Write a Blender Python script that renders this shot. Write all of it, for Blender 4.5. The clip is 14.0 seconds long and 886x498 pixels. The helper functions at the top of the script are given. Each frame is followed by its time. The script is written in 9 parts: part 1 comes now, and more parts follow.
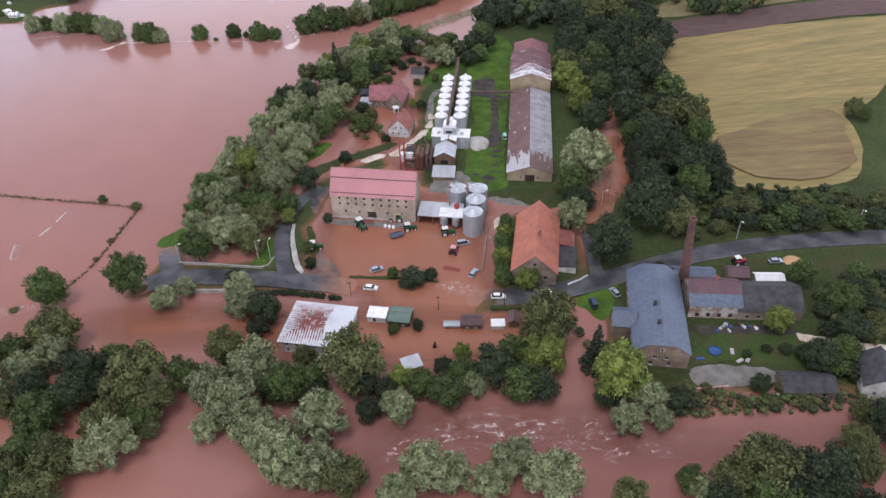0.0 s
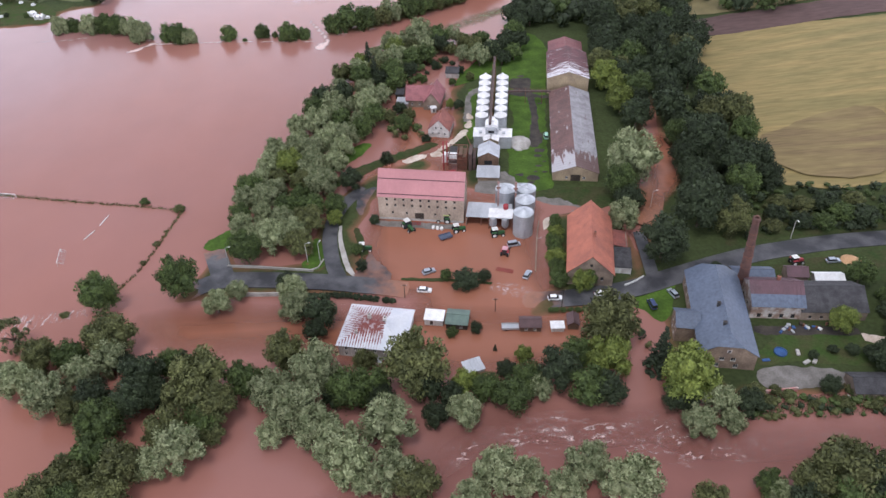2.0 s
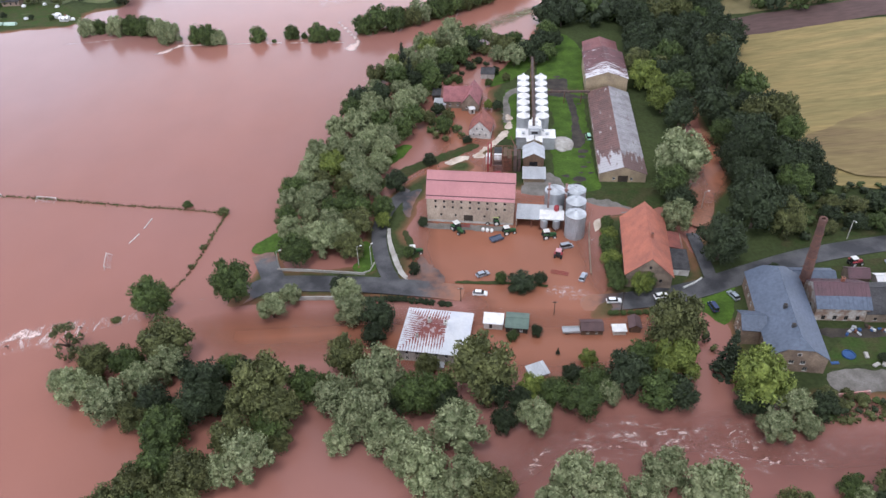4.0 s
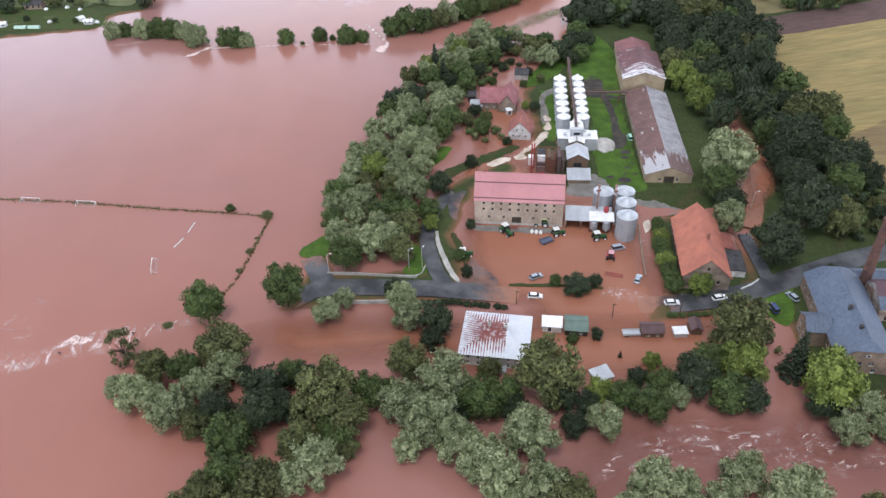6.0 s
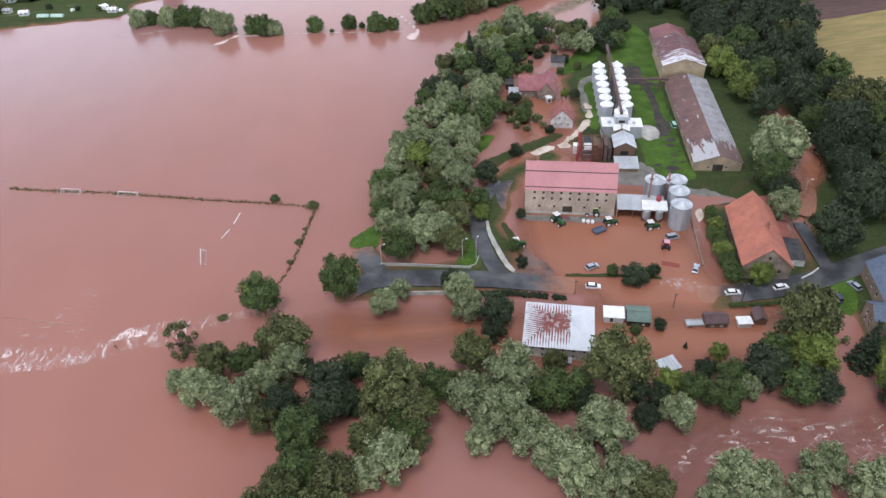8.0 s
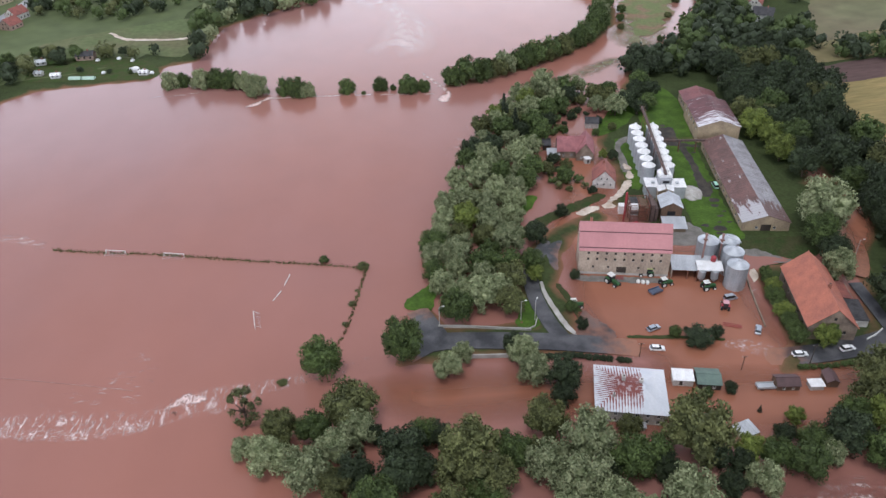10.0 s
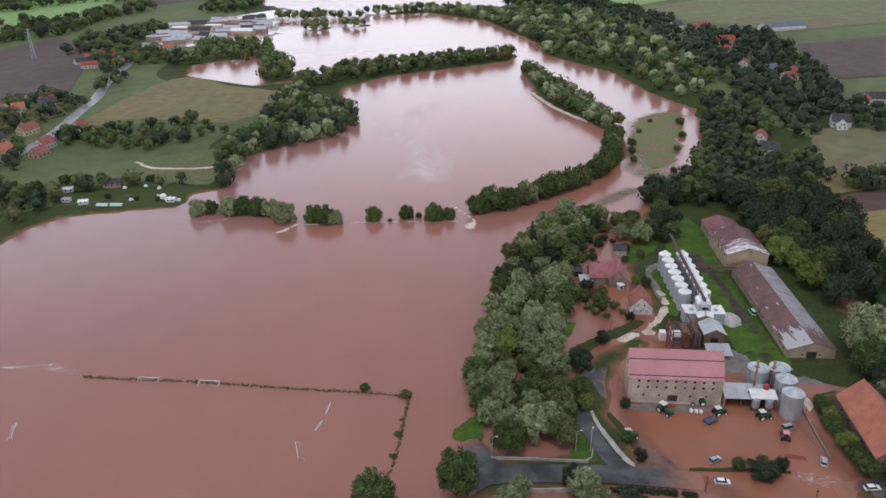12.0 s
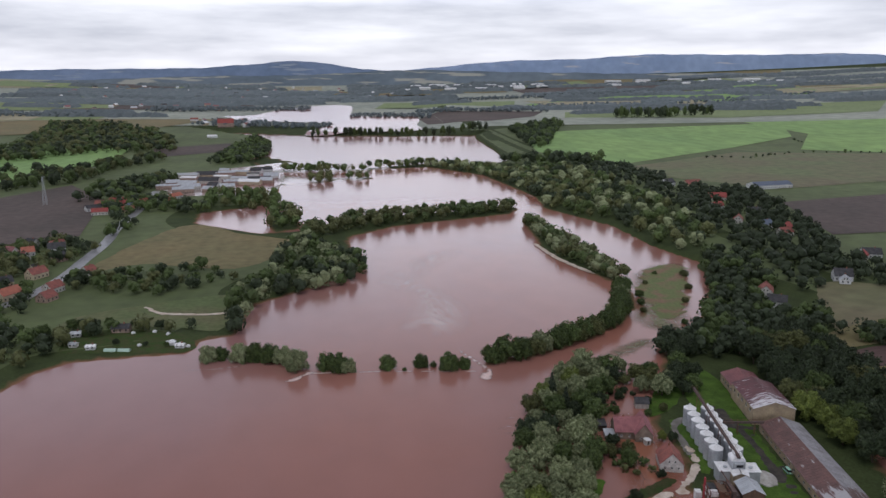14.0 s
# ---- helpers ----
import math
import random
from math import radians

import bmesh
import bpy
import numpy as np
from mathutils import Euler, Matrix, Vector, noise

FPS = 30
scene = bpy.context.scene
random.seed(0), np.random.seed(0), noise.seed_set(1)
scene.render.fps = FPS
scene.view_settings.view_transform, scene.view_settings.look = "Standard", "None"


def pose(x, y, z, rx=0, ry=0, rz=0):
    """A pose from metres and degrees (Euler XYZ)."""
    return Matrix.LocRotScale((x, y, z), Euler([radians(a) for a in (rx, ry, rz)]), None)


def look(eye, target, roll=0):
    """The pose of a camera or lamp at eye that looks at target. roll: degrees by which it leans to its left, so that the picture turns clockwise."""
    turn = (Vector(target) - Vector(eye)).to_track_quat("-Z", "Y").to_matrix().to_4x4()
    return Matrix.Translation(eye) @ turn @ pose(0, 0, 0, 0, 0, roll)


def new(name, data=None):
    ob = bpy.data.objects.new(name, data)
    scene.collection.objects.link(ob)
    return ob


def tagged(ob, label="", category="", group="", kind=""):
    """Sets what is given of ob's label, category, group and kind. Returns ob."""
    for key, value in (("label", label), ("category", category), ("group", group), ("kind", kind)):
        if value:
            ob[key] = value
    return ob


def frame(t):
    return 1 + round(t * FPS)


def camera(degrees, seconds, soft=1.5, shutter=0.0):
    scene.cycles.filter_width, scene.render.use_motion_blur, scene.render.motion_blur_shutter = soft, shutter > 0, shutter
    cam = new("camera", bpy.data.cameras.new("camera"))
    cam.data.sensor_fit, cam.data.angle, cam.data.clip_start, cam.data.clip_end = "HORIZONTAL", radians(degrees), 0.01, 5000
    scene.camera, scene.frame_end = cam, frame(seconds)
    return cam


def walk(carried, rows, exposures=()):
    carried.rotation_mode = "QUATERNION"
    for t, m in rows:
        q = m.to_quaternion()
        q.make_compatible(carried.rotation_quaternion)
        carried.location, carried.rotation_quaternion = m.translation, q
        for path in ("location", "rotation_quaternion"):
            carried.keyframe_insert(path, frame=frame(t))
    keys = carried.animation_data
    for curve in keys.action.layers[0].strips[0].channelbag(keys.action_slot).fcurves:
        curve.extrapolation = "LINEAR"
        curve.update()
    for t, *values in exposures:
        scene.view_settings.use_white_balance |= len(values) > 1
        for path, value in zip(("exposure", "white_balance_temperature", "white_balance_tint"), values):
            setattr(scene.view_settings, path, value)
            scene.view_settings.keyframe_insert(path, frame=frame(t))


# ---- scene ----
cam = camera(62.0, 14.0)
PATH = [
    (0, (-0.115, -5.125, 150.869), (-0.043, -3.55, 149.639), -1.6),
    (0.5, (-4.032, -4.273, 150.753), (-3.96, -2.698, 149.522), -1.7),
    (1, (-8.207, -3.424, 150.562), (-8.136, -1.849, 149.331), -1.8),
    (1.5, (-12.35, -2.57, 150.292), (-12.279, -0.995, 149.061), -1.9),
    (2, (-16.561, -1.525, 150.026), (-16.49, 0.05, 148.795), -2.0),
    (2.5, (-20.793, -0.494, 149.674), (-20.72, 1.081, 148.444), -2.0),
    (3, (-25.119, 0.526, 149.414), (-25.047, 2.101, 148.184), -2.1),
    (5.5, (-46.517, 4.631, 148.205), (-46.436, 6.211, 146.982), -2.2),
    (6, (-50.691, 5.547, 147.976), (-50.609, 7.127, 146.753), -2.3),
    (6.5, (-54.797, 6.441, 147.668), (-54.713, 8.019, 146.442), -2.4),
    (7, (-58.918, 7.324, 147.364), (-58.834, 8.897, 146.131), -2.4),
    (7.5, (-63.182, 8.38, 147.165), (-63.098, 9.942, 145.919), -2.5),
    (7.7, (-65.051, 8.807, 147.164), (-64.967, 10.367, 145.914), -2.5),
    (9.8, (-86.554, 13.254, 147.931), (-86.435, 14.888, 146.785), -2.0),
    (10, (-88.536, 13.696, 147.946), (-88.414, 15.345, 146.821), -2.0),
    (10.5, (-93.436, 14.757, 147.856), (-93.307, 16.445, 146.791), -1.9),
    (11, (-98.161, 15.597, 147.688), (-98.023, 17.322, 146.686), -1.9),
    (11.5, (-102.788, 16.432, 147.389), (-102.631, 18.202, 146.472), -1.5),
    (12, (-107.209, 17.3, 147.123), (-107.034, 19.113, 146.295), -1.2),
    (12.5, (-111.353, 18.102, 146.909), (-111.163, 19.955, 146.18), -0.9),
    (13, (-114.966, 18.776, 146.685), (-114.761, 20.662, 146.051), -0.6),
    (13.5, (-118.5, 19.414, 146.906), (-118.281, 21.328, 146.37), -0.3),
    (14, (-120.727, 20.224, 147.402), (-120.505, 22.16, 146.952), -0.2),
]
EXPOSURES = [(0.0, 0.0, 6250, 15.0), (3.0, 0.11, 6230, 13.0), (6.5, 0.20, 6180, 9.0), (7.7, 0.16, 6180, 9.0), (10.0, -0.09, 6250, 10.0), (11.0, -0.27, 6280, 10.0), (12.5, -0.56, 6330, 11.0), (13.0, -0.64, 6350, 11.0), (13.5, -0.84, 6330, 11.0), (14.0, -1.02, 6310, 12.0)]
walk(cam, [(t, look(eye, target, roll)) for t, eye, target, roll in PATH], EXPOSURES)

# ---- world and sun: a bright overcast day ----
SKY_STRENGTH, SUN_STRENGTH = 1.2, 1.5
SUN_ELEV, SUN_AZ = 70.0, 205.0
world = bpy.data.worlds.new("overcast_sky")
scene.world = world
world.use_nodes = True
wn, wl = world.node_tree.nodes, world.node_tree.links
wn.clear()
w_out = wn.new("ShaderNodeOutputWorld")
w_bg = wn.new("ShaderNodeBackground")
w_bg.inputs["Strength"].default_value = SKY_STRENGTH
w_sky = wn.new("ShaderNodeTexSky")
w_sky.sky_type = "NISHITA"
w_sky.sun_disc = False
w_sky.sun_elevation = radians(SUN_ELEV)
w_sky.sun_rotation = radians(SUN_AZ)
w_tc = wn.new("ShaderNodeTexCoord")
w_map = wn.new("ShaderNodeMapping")
w_map.inputs["Scale"].default_value = (1.6, 1.6, 11.0)
w_no = wn.new("ShaderNodeTexNoise")
w_no.inputs["Scale"].default_value = 2.2
w_no.inputs["Detail"].default_value = 7.0
w_no.inputs["Roughness"].default_value = 0.55
w_ramp = wn.new("ShaderNodeValToRGB")
w_ramp.color_ramp.elements[0].position = 0.34
w_ramp.color_ramp.elements[0].color = (0.50, 0.51, 0.58, 1)
w_ramp.color_ramp.elements[1].position = 0.66
w_ramp.color_ramp.elements[1].color = (0.93, 0.93, 0.98, 1)
w_dim = wn.new("ShaderNodeMixRGB")
w_dim.blend_type = "MULTIPLY"
w_dim.inputs[0].default_value = 1.0
w_dim.inputs[2].default_value = (0.10, 0.10, 0.10, 1)
w_mix = wn.new("ShaderNodeMixRGB")
w_mix.inputs[0].default_value = 0.86
wl.new(w_tc.outputs["Generated"], w_map.inputs["Vector"])
wl.new(w_map.outputs["Vector"], w_no.inputs["Vector"])
wl.new(w_no.outputs["Fac"], w_ramp.inputs["Fac"])
wl.new(w_sky.outputs["Color"], w_dim.inputs[1])
wl.new(w_dim.outputs["Color"], w_mix.inputs[1])
w_cl = wn.new("ShaderNodeMapRange")
w_cl.interpolation_type = "SMOOTHSTEP"
w_cl.inputs["From Min"].default_value, w_cl.inputs["From Max"].default_value = 0.14, 0.36
w_even = wn.new("ShaderNodeMixRGB")
w_even.inputs[2].default_value = (0.725, 0.745, 0.845, 1)
wl.new(w_cl.outputs["Result"], w_even.inputs[0])
wl.new(w_ramp.outputs["Color"], w_even.inputs[1])
wl.new(w_even.outputs["Color"], w_mix.inputs[2])
w_sep = wn.new("ShaderNodeSeparateXYZ")
w_grad = wn.new("ShaderNodeValToRGB")
w_grad.color_ramp.interpolation = "EASE"
for k, (pos, val) in enumerate(((0.0, 0.66), (0.085, 0.58), (0.13, 1.30), (0.20, 1.26), (0.30, 0.80), (0.50, 0.28))):
    el = w_grad.color_ramp.elements[k] if k < 2 else w_grad.color_ramp.elements.new(pos)
    el.position = pos
    el.color = (val, val, val, 1)
w_gs = wn.new("ShaderNodeMath")
w_gs.operation = "MULTIPLY"
w_gs.inputs[1].default_value = 3.3
wl.new(w_grad.outputs["Color"], w_gs.inputs[0])
w_lum = wn.new("ShaderNodeVectorMath")
w_lum.operation = "SCALE"
wl.new(w_tc.outputs["Generated"], w_sep.inputs[0])
wl.new(w_sep.outputs["Z"], w_grad.inputs["Fac"])
wl.new(w_sep.outputs["Z"], w_cl.inputs["Value"])
wl.new(w_mix.outputs["Color"], w_lum.inputs[0])
wl.new(w_gs.outputs[0], w_lum.inputs["Scale"])
wl.new(w_lum.outputs["Vector"], w_bg.inputs["Color"])
wl.new(w_bg.outputs["Background"], w_out.inputs["Surface"])

sun = new("sun", bpy.data.lights.new("sun", "SUN"))
sun.data.energy = SUN_STRENGTH
sun.data.angle = radians(18)
sun.data.color = (1.0, 0.985, 0.96)
sun.rotation_euler = (radians(90 - SUN_ELEV), 0, radians(180 - SUN_AZ))


# ---- materials ----
def mat(name, col, col2=None, rough=0.8, scale=0.4, fine=6.0, bump=0.25, metal=0.0, spec=0.3, random_amt=0.0, lo=0.35, hi=0.65, coord="Object", stretch=(1, 1, 1), island=0.0, grain=0.18):
    """A weathered surface: two colours mixed by broad noise, fine grain, bump."""
    m = bpy.data.materials.new(name)
    m.use_nodes = True
    n, l = m.node_tree.nodes, m.node_tree.links
    b = n["Principled BSDF"]
    b.inputs["Roughness"].default_value = rough
    b.inputs["Metallic"].default_value = metal
    b.inputs["Specular IOR Level"].default_value = spec
    col2 = col2 or tuple(c * 0.72 for c in col)
    tc = n.new("ShaderNodeTexCoord")
    mp = n.new("ShaderNodeMapping")
    mp.inputs["Scale"].default_value = stretch
    l.new(tc.outputs[coord], mp.inputs["Vector"])
    n1 = n.new("ShaderNodeTexNoise")
    n1.inputs["Scale"].default_value = scale
    n1.inputs["Detail"].default_value = 5
    n2 = n.new("ShaderNodeTexNoise")
    n2.inputs["Scale"].default_value = fine
    n2.inputs["Detail"].default_value = 3
    l.new(mp.outputs["Vector"], n1.inputs["Vector"])
    l.new(mp.outputs["Vector"], n2.inputs["Vector"])
    r = n.new("ShaderNodeValToRGB")
    r.color_ramp.elements[0].position, r.color_ramp.elements[1].position = lo, hi
    r.color_ramp.elements[0].color, r.color_ramp.elements[1].color = (*col, 1), (*col2, 1)
    l.new(n1.outputs["Fac"], r.inputs["Fac"])
    hsv = n.new("ShaderNodeHueSaturation")
    l.new(r.outputs["Color"], hsv.inputs["Color"])
    mr = n.new("ShaderNodeMapRange")
    mr.inputs["From Min"].default_value, mr.inputs["From Max"].default_value = 0.3, 0.7
    mr.inputs["To Min"].default_value, mr.inputs["To Max"].default_value = 1 - grain, 1 + grain
    l.new(n2.outputs["Fac"], mr.inputs["Value"])
    last = mr.outputs["Result"]
    if random_amt:
        oi = n.new("ShaderNodeObjectInfo")
        rr = n.new("ShaderNodeMapRange")
        rr.inputs["To Min"].default_value, rr.inputs["To Max"].default_value = 1 - random_amt, 1 + random_amt
        l.new(oi.outputs["Random"], rr.inputs["Value"])
        mm = n.new("ShaderNodeMath")
        mm.operation = "MULTIPLY"
        l.new(last, mm.inputs[0])
        l.new(rr.outputs["Result"], mm.inputs[1])
        last = mm.outputs[0]
    if island:
        ge = n.new("ShaderNodeNewGeometry")
        ir = n.new("ShaderNodeMapRange")
        ir.inputs["To Min"].default_value, ir.inputs["To Max"].default_value = 1 - island, 1 + island
        l.new(ge.outputs["Random Per Island"], ir.inputs["Value"])
        im = n.new("ShaderNodeMath")
        im.operation = "MULTIPLY"
        l.new(last, im.inputs[0])
        l.new(ir.outputs["Result"], im.inputs[1])
        last = im.outputs[0]
    l.new(last, hsv.inputs["Value"])
    l.new(hsv.outputs["Color"], b.inputs["Base Color"])
    if bump:
        bp = n.new("ShaderNodeBump")
        bp.inputs["Strength"].default_value = bump
        bp.inputs["Distance"].default_value = 0.15
        l.new(n2.outputs["Fac"], bp.inputs["Height"])
        l.new(bp.outputs["Normal"], b.inputs["Normal"])
    return m


def water_mat(name, col, col2, rough=0.10, wave=0.35, scale=0.012, ripple=0.07):
    """Silt-laden flood water: opaque mud colour under a rippled glossy skin."""
    m = mat(name, col, col2, rough=rough, scale=scale, fine=0.05, bump=0, spec=0.5, coord="Object", stretch=(1, 0.7, 1), grain=0.03)
    n, l = m.node_tree.nodes, m.node_tree.links
    b = n["Principled BSDF"]
    b.inputs["IOR"].default_value = 1.34
    tc = n.new("ShaderNodeTexCoord")
    a = n.new("ShaderNodeTexNoise")
    a.inputs["Scale"].default_value = wave
    a.inputs["Detail"].default_value = 5
    a.inputs["Distortion"].default_value = 0.8
    l.new(tc.outputs["Object"], a.inputs["Vector"])
    bp = n.new("ShaderNodeBump")
    bp.inputs["Strength"].default_value = ripple
    bp.inputs["Distance"].default_value = 0.25
    l.new(a.outputs["Fac"], bp.inputs["Height"])
    l.new(bp.outputs["Normal"], b.inputs["Normal"])
    return m


def ground_mat():
    """Meadow grass with bare and muddy patches, silt along the water line."""
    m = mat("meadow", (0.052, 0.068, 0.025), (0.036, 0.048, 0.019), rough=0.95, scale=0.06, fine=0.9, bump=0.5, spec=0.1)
    n, l = m.node_tree.nodes, m.node_tree.links
    b = n["Principled BSDF"]
    old = b.inputs["Base Color"].links[0].from_socket
    ge = n.new("ShaderNodeNewGeometry")
    se = n.new("ShaderNodeSeparateXYZ")
    l.new(ge.outputs["Position"], se.inputs[0])
    no = n.new("ShaderNodeTexNoise")
    no.inputs["Scale"].default_value = 0.12
    no.inputs["Detail"].default_value = 6
    l.new(ge.outputs["Position"], no.inputs["Vector"])
    ad = n.new("ShaderNodeMath")
    ad.operation = "MULTIPLY_ADD"
    l.new(no.outputs["Fac"], ad.inputs[0])
    ad.inputs[1].default_value = -0.9
    l.new(se.outputs["Z"], ad.inputs[2])
    mr = n.new("ShaderNodeMapRange")
    mr.inputs["From Min"].default_value, mr.inputs["From Max"].default_value = -0.42, 0.06
    l.new(ad.outputs[0], mr.inputs["Value"])
    mx = n.new("ShaderNodeMixRGB")
    mx.inputs[1].default_value = (0.20, 0.10, 0.06, 1)
    l.new(mr.outputs["Result"], mx.inputs[0])
    l.new(old, mx.inputs[2])
    l.new(mx.outputs["Color"], b.inputs["Base Color"])
    return m


def foam_mat(name, density=0.5, scale=0.25, stretch=(1, 1, 1), col=(0.74, 0.58, 0.54), col2=(0.58, 0.43, 0.39)):
    """A broken cover on the water, foam or grass: there where the noise is high, clear between."""
    m = mat(name, col, col2, rough=0.6, fine=3, bump=0.4)
    n, l = m.node_tree.nodes, m.node_tree.links
    b = n["Principled BSDF"]
    tc = n.new("ShaderNodeTexCoord")
    mp = n.new("ShaderNodeMapping")
    mp.inputs["Scale"].default_value = stretch
    no = n.new("ShaderNodeTexNoise")
    no.inputs["Scale"].default_value = scale
    no.inputs["Detail"].default_value = 8
    no.inputs["Roughness"].default_value = 0.68
    no.inputs["Distortion"].default_value = 1.2
    l.new(tc.outputs["Object"], mp.inputs["Vector"])
    l.new(mp.outputs["Vector"], no.inputs["Vector"])
    mr = n.new("ShaderNodeMapRange")
    mr.inputs["From Min"].default_value, mr.inputs["From Max"].default_value = 1 - density, 1.18 - density
    l.new(no.outputs["Fac"], mr.inputs["Value"])
    # edges of the patch thin out
    at = n.new("ShaderNodeAttribute")
    at.attribute_name = "edge"
    mu = n.new("ShaderNodeMath")
    mu.operation = "MULTIPLY"
    l.new(mr.outputs["Result"], mu.inputs[0])
    l.new(at.outputs["Fac"], mu.inputs[1])
    l.new(mu.outputs[0], b.inputs["Alpha"])
    return m


M = {}
M["water"] = water_mat("flood_water", (0.266, 0.136, 0.124), (0.294, 0.124, 0.090), rough=0.19, scale=0.0045, ripple=0.10)
def silt_plume(m, x0, x1):
    """The water turns from grey-lilac to orange towards the yard that feeds it with mud."""
    n, l = m.node_tree.nodes, m.node_tree.links
    ramp = [q for q in n if q.type == "VALTORGB"][0]
    fac = ramp.inputs["Fac"].links[0].from_socket
    ge = n.new("ShaderNodeNewGeometry")
    se = n.new("ShaderNodeSeparateXYZ")
    l.new(ge.outputs["Position"], se.inputs[0])
    mr = n.new("ShaderNodeMapRange")
    mr.interpolation_type = "SMOOTHSTEP"
    mr.inputs["From Min"].default_value, mr.inputs["From Max"].default_value = x0, x1
    mr.inputs["To Min"].default_value, mr.inputs["To Max"].default_value = -0.12, 0.08
    l.new(se.outputs["X"], mr.inputs["Value"])
    ad = n.new("ShaderNodeMath")
    l.new(fac, ad.inputs[0])
    l.new(mr.outputs["Result"], ad.inputs[1])
    l.new(ad.outputs[0], ramp.inputs["Fac"])


silt_plume(M["water"], -240.0, -70.0)
M["water_yard"] = water_mat("yard_water", (0.300, 0.122, 0.075), (0.258, 0.105, 0.064), rough=0.2, wave=0.5, scale=0.03)
def fade_edge(m):
    """Let a sheet of water thin out towards its edge, where it mixes with the rest."""
    n, l = m.node_tree.nodes, m.node_tree.links
    at = n.new("ShaderNodeAttribute")
    at.attribute_name = "edge"
    l.new(at.outputs["Fac"], n["Principled BSDF"].inputs["Alpha"])


M["water_river"] = water_mat("river_water", (0.235, 0.100, 0.080), (0.215, 0.092, 0.074), wave=0.6, scale=0.03, ripple=0.12)
fade_edge(M["water_yard"])
fade_edge(M["water_river"])
M["ground"] = ground_mat()
M["asphalt"] = mat("asphalt", (0.088, 0.087, 0.091), (0.036, 0.036, 0.040), rough=0.45, scale=0.16, fine=3, bump=0.15, lo=0.40, hi=0.60)


def silted(m, low, high, col):
    """Mud left on the parts of a surface that lie nearest the water."""
    n, l = m.node_tree.nodes, m.node_tree.links
    b = n["Principled BSDF"]
    old = b.inputs["Base Color"].links[0].from_socket
    ge = n.new("ShaderNodeNewGeometry")
    se = n.new("ShaderNodeSeparateXYZ")
    no = n.new("ShaderNodeTexNoise")
    no.inputs["Scale"].default_value = 0.35
    no.inputs["Detail"].default_value = 6
    l.new(ge.outputs["Position"], se.inputs[0])
    l.new(ge.outputs["Position"], no.inputs["Vector"])
    ad = n.new("ShaderNodeMath")
    ad.operation = "MULTIPLY_ADD"
    l.new(no.outputs["Fac"], ad.inputs[0])
    ad.inputs[1].default_value = 0.7
    l.new(se.outputs["Z"], ad.inputs[2])
    mr = n.new("ShaderNodeMapRange")
    mr.inputs["From Min"].default_value, mr.inputs["From Max"].default_value = low + 0.35, high + 0.35
    l.new(ad.outputs[0], mr.inputs["Value"])
    mx = n.new("ShaderNodeMixRGB")
    mx.inputs[1].default_value = (*col, 1)
    l.new(mr.outputs["Result"], mx.inputs[0])
    l.new(old, mx.inputs[2])
    l.new(mx.outputs["Color"], b.inputs["Base Color"])


silted(M["asphalt"], 0.15, 0.62, (0.27, 0.125, 0.08))
M["grey_dirt"] = mat("grey_gravelly_dirt", (0.20, 0.185, 0.17), (0.13, 0.12, 0.105), rough=0.95, scale=0.3, fine=2.5, bump=0.4)
M["concrete"] = mat("concrete", (0.45, 0.43, 0.40), (0.30, 0.28, 0.25), rough=0.85, scale=0.3)
M["pale_gravel"] = mat("pale_gravel", (0.62, 0.54, 0.46), (0.42, 0.33, 0.26), rough=0.95, scale=0.25, fine=3, bump=0.5)
M["mud"] = mat("wet_mud", (0.27, 0.115, 0.065), (0.20, 0.085, 0.05), rough=0.35, scale=0.1, fine=1.5)
M["dark_soil"] = mat("dark_trodden_soil", (0.032, 0.028, 0.025), (0.062, 0.052, 0.042), rough=0.9, scale=0.3, fine=2, bump=0.5)
M["lawn"] = mat("lush_lawn", (0.074, 0.130, 0.022), (0.044, 0.080, 0.016), rough=0.95, scale=0.16, fine=1.2, bump=0.5, spec=0.1)
M["lawn_dull"] = mat("patchy_garden_grass", (0.042, 0.074, 0.019), (0.062, 0.064, 0.028), rough=0.95, scale=0.22, fine=1.5, bump=0.5, spec=0.1)
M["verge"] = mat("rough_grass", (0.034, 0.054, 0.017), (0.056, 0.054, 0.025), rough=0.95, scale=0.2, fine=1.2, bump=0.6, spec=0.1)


# ---- building tools ----
def mesh_of(name, verts, faces, material=None, smooth=False):
    me = bpy.data.meshes.new(name)
    me.from_pydata([tuple(v) for v in verts], [], [tuple(f) for f in faces])
    me.update()
    if material:
        me.materials.append(material)
    if smooth:
        me.polygons.foreach_set("use_smooth", [True] * len(me.polygons))
    return me


def part(name, bm, material, parent, label="", m=None):
    """Link a bmesh as one mesh object under a thing or a part."""
    me = bpy.data.meshes.new(name)
    bmesh.ops.recalc_face_normals(bm, faces=bm.faces)
    bm.to_mesh(me)
    bm.free()
    if material:
        me.materials.append(material)
    ob = new(name, me)
    ob.parent = parent
    if m is not None:
        ob.matrix_basis = m
    if label:
        tagged(ob, label)
    return ob


def part_copy(ob, parent, m):
    """Another piece that shares a part's mesh."""
    o = new(ob.name.split(".")[0], ob.data)
    o.parent = parent
    o.matrix_basis = m
    if ob.get("label"):
        tagged(o, ob["label"])
    return o


def thing(name, m, label, category, group="", kind=""):
    ob = new(name)
    ob.empty_display_size = 0.5
    ob.matrix_basis = m
    return tagged(ob, label, category, group, kind)


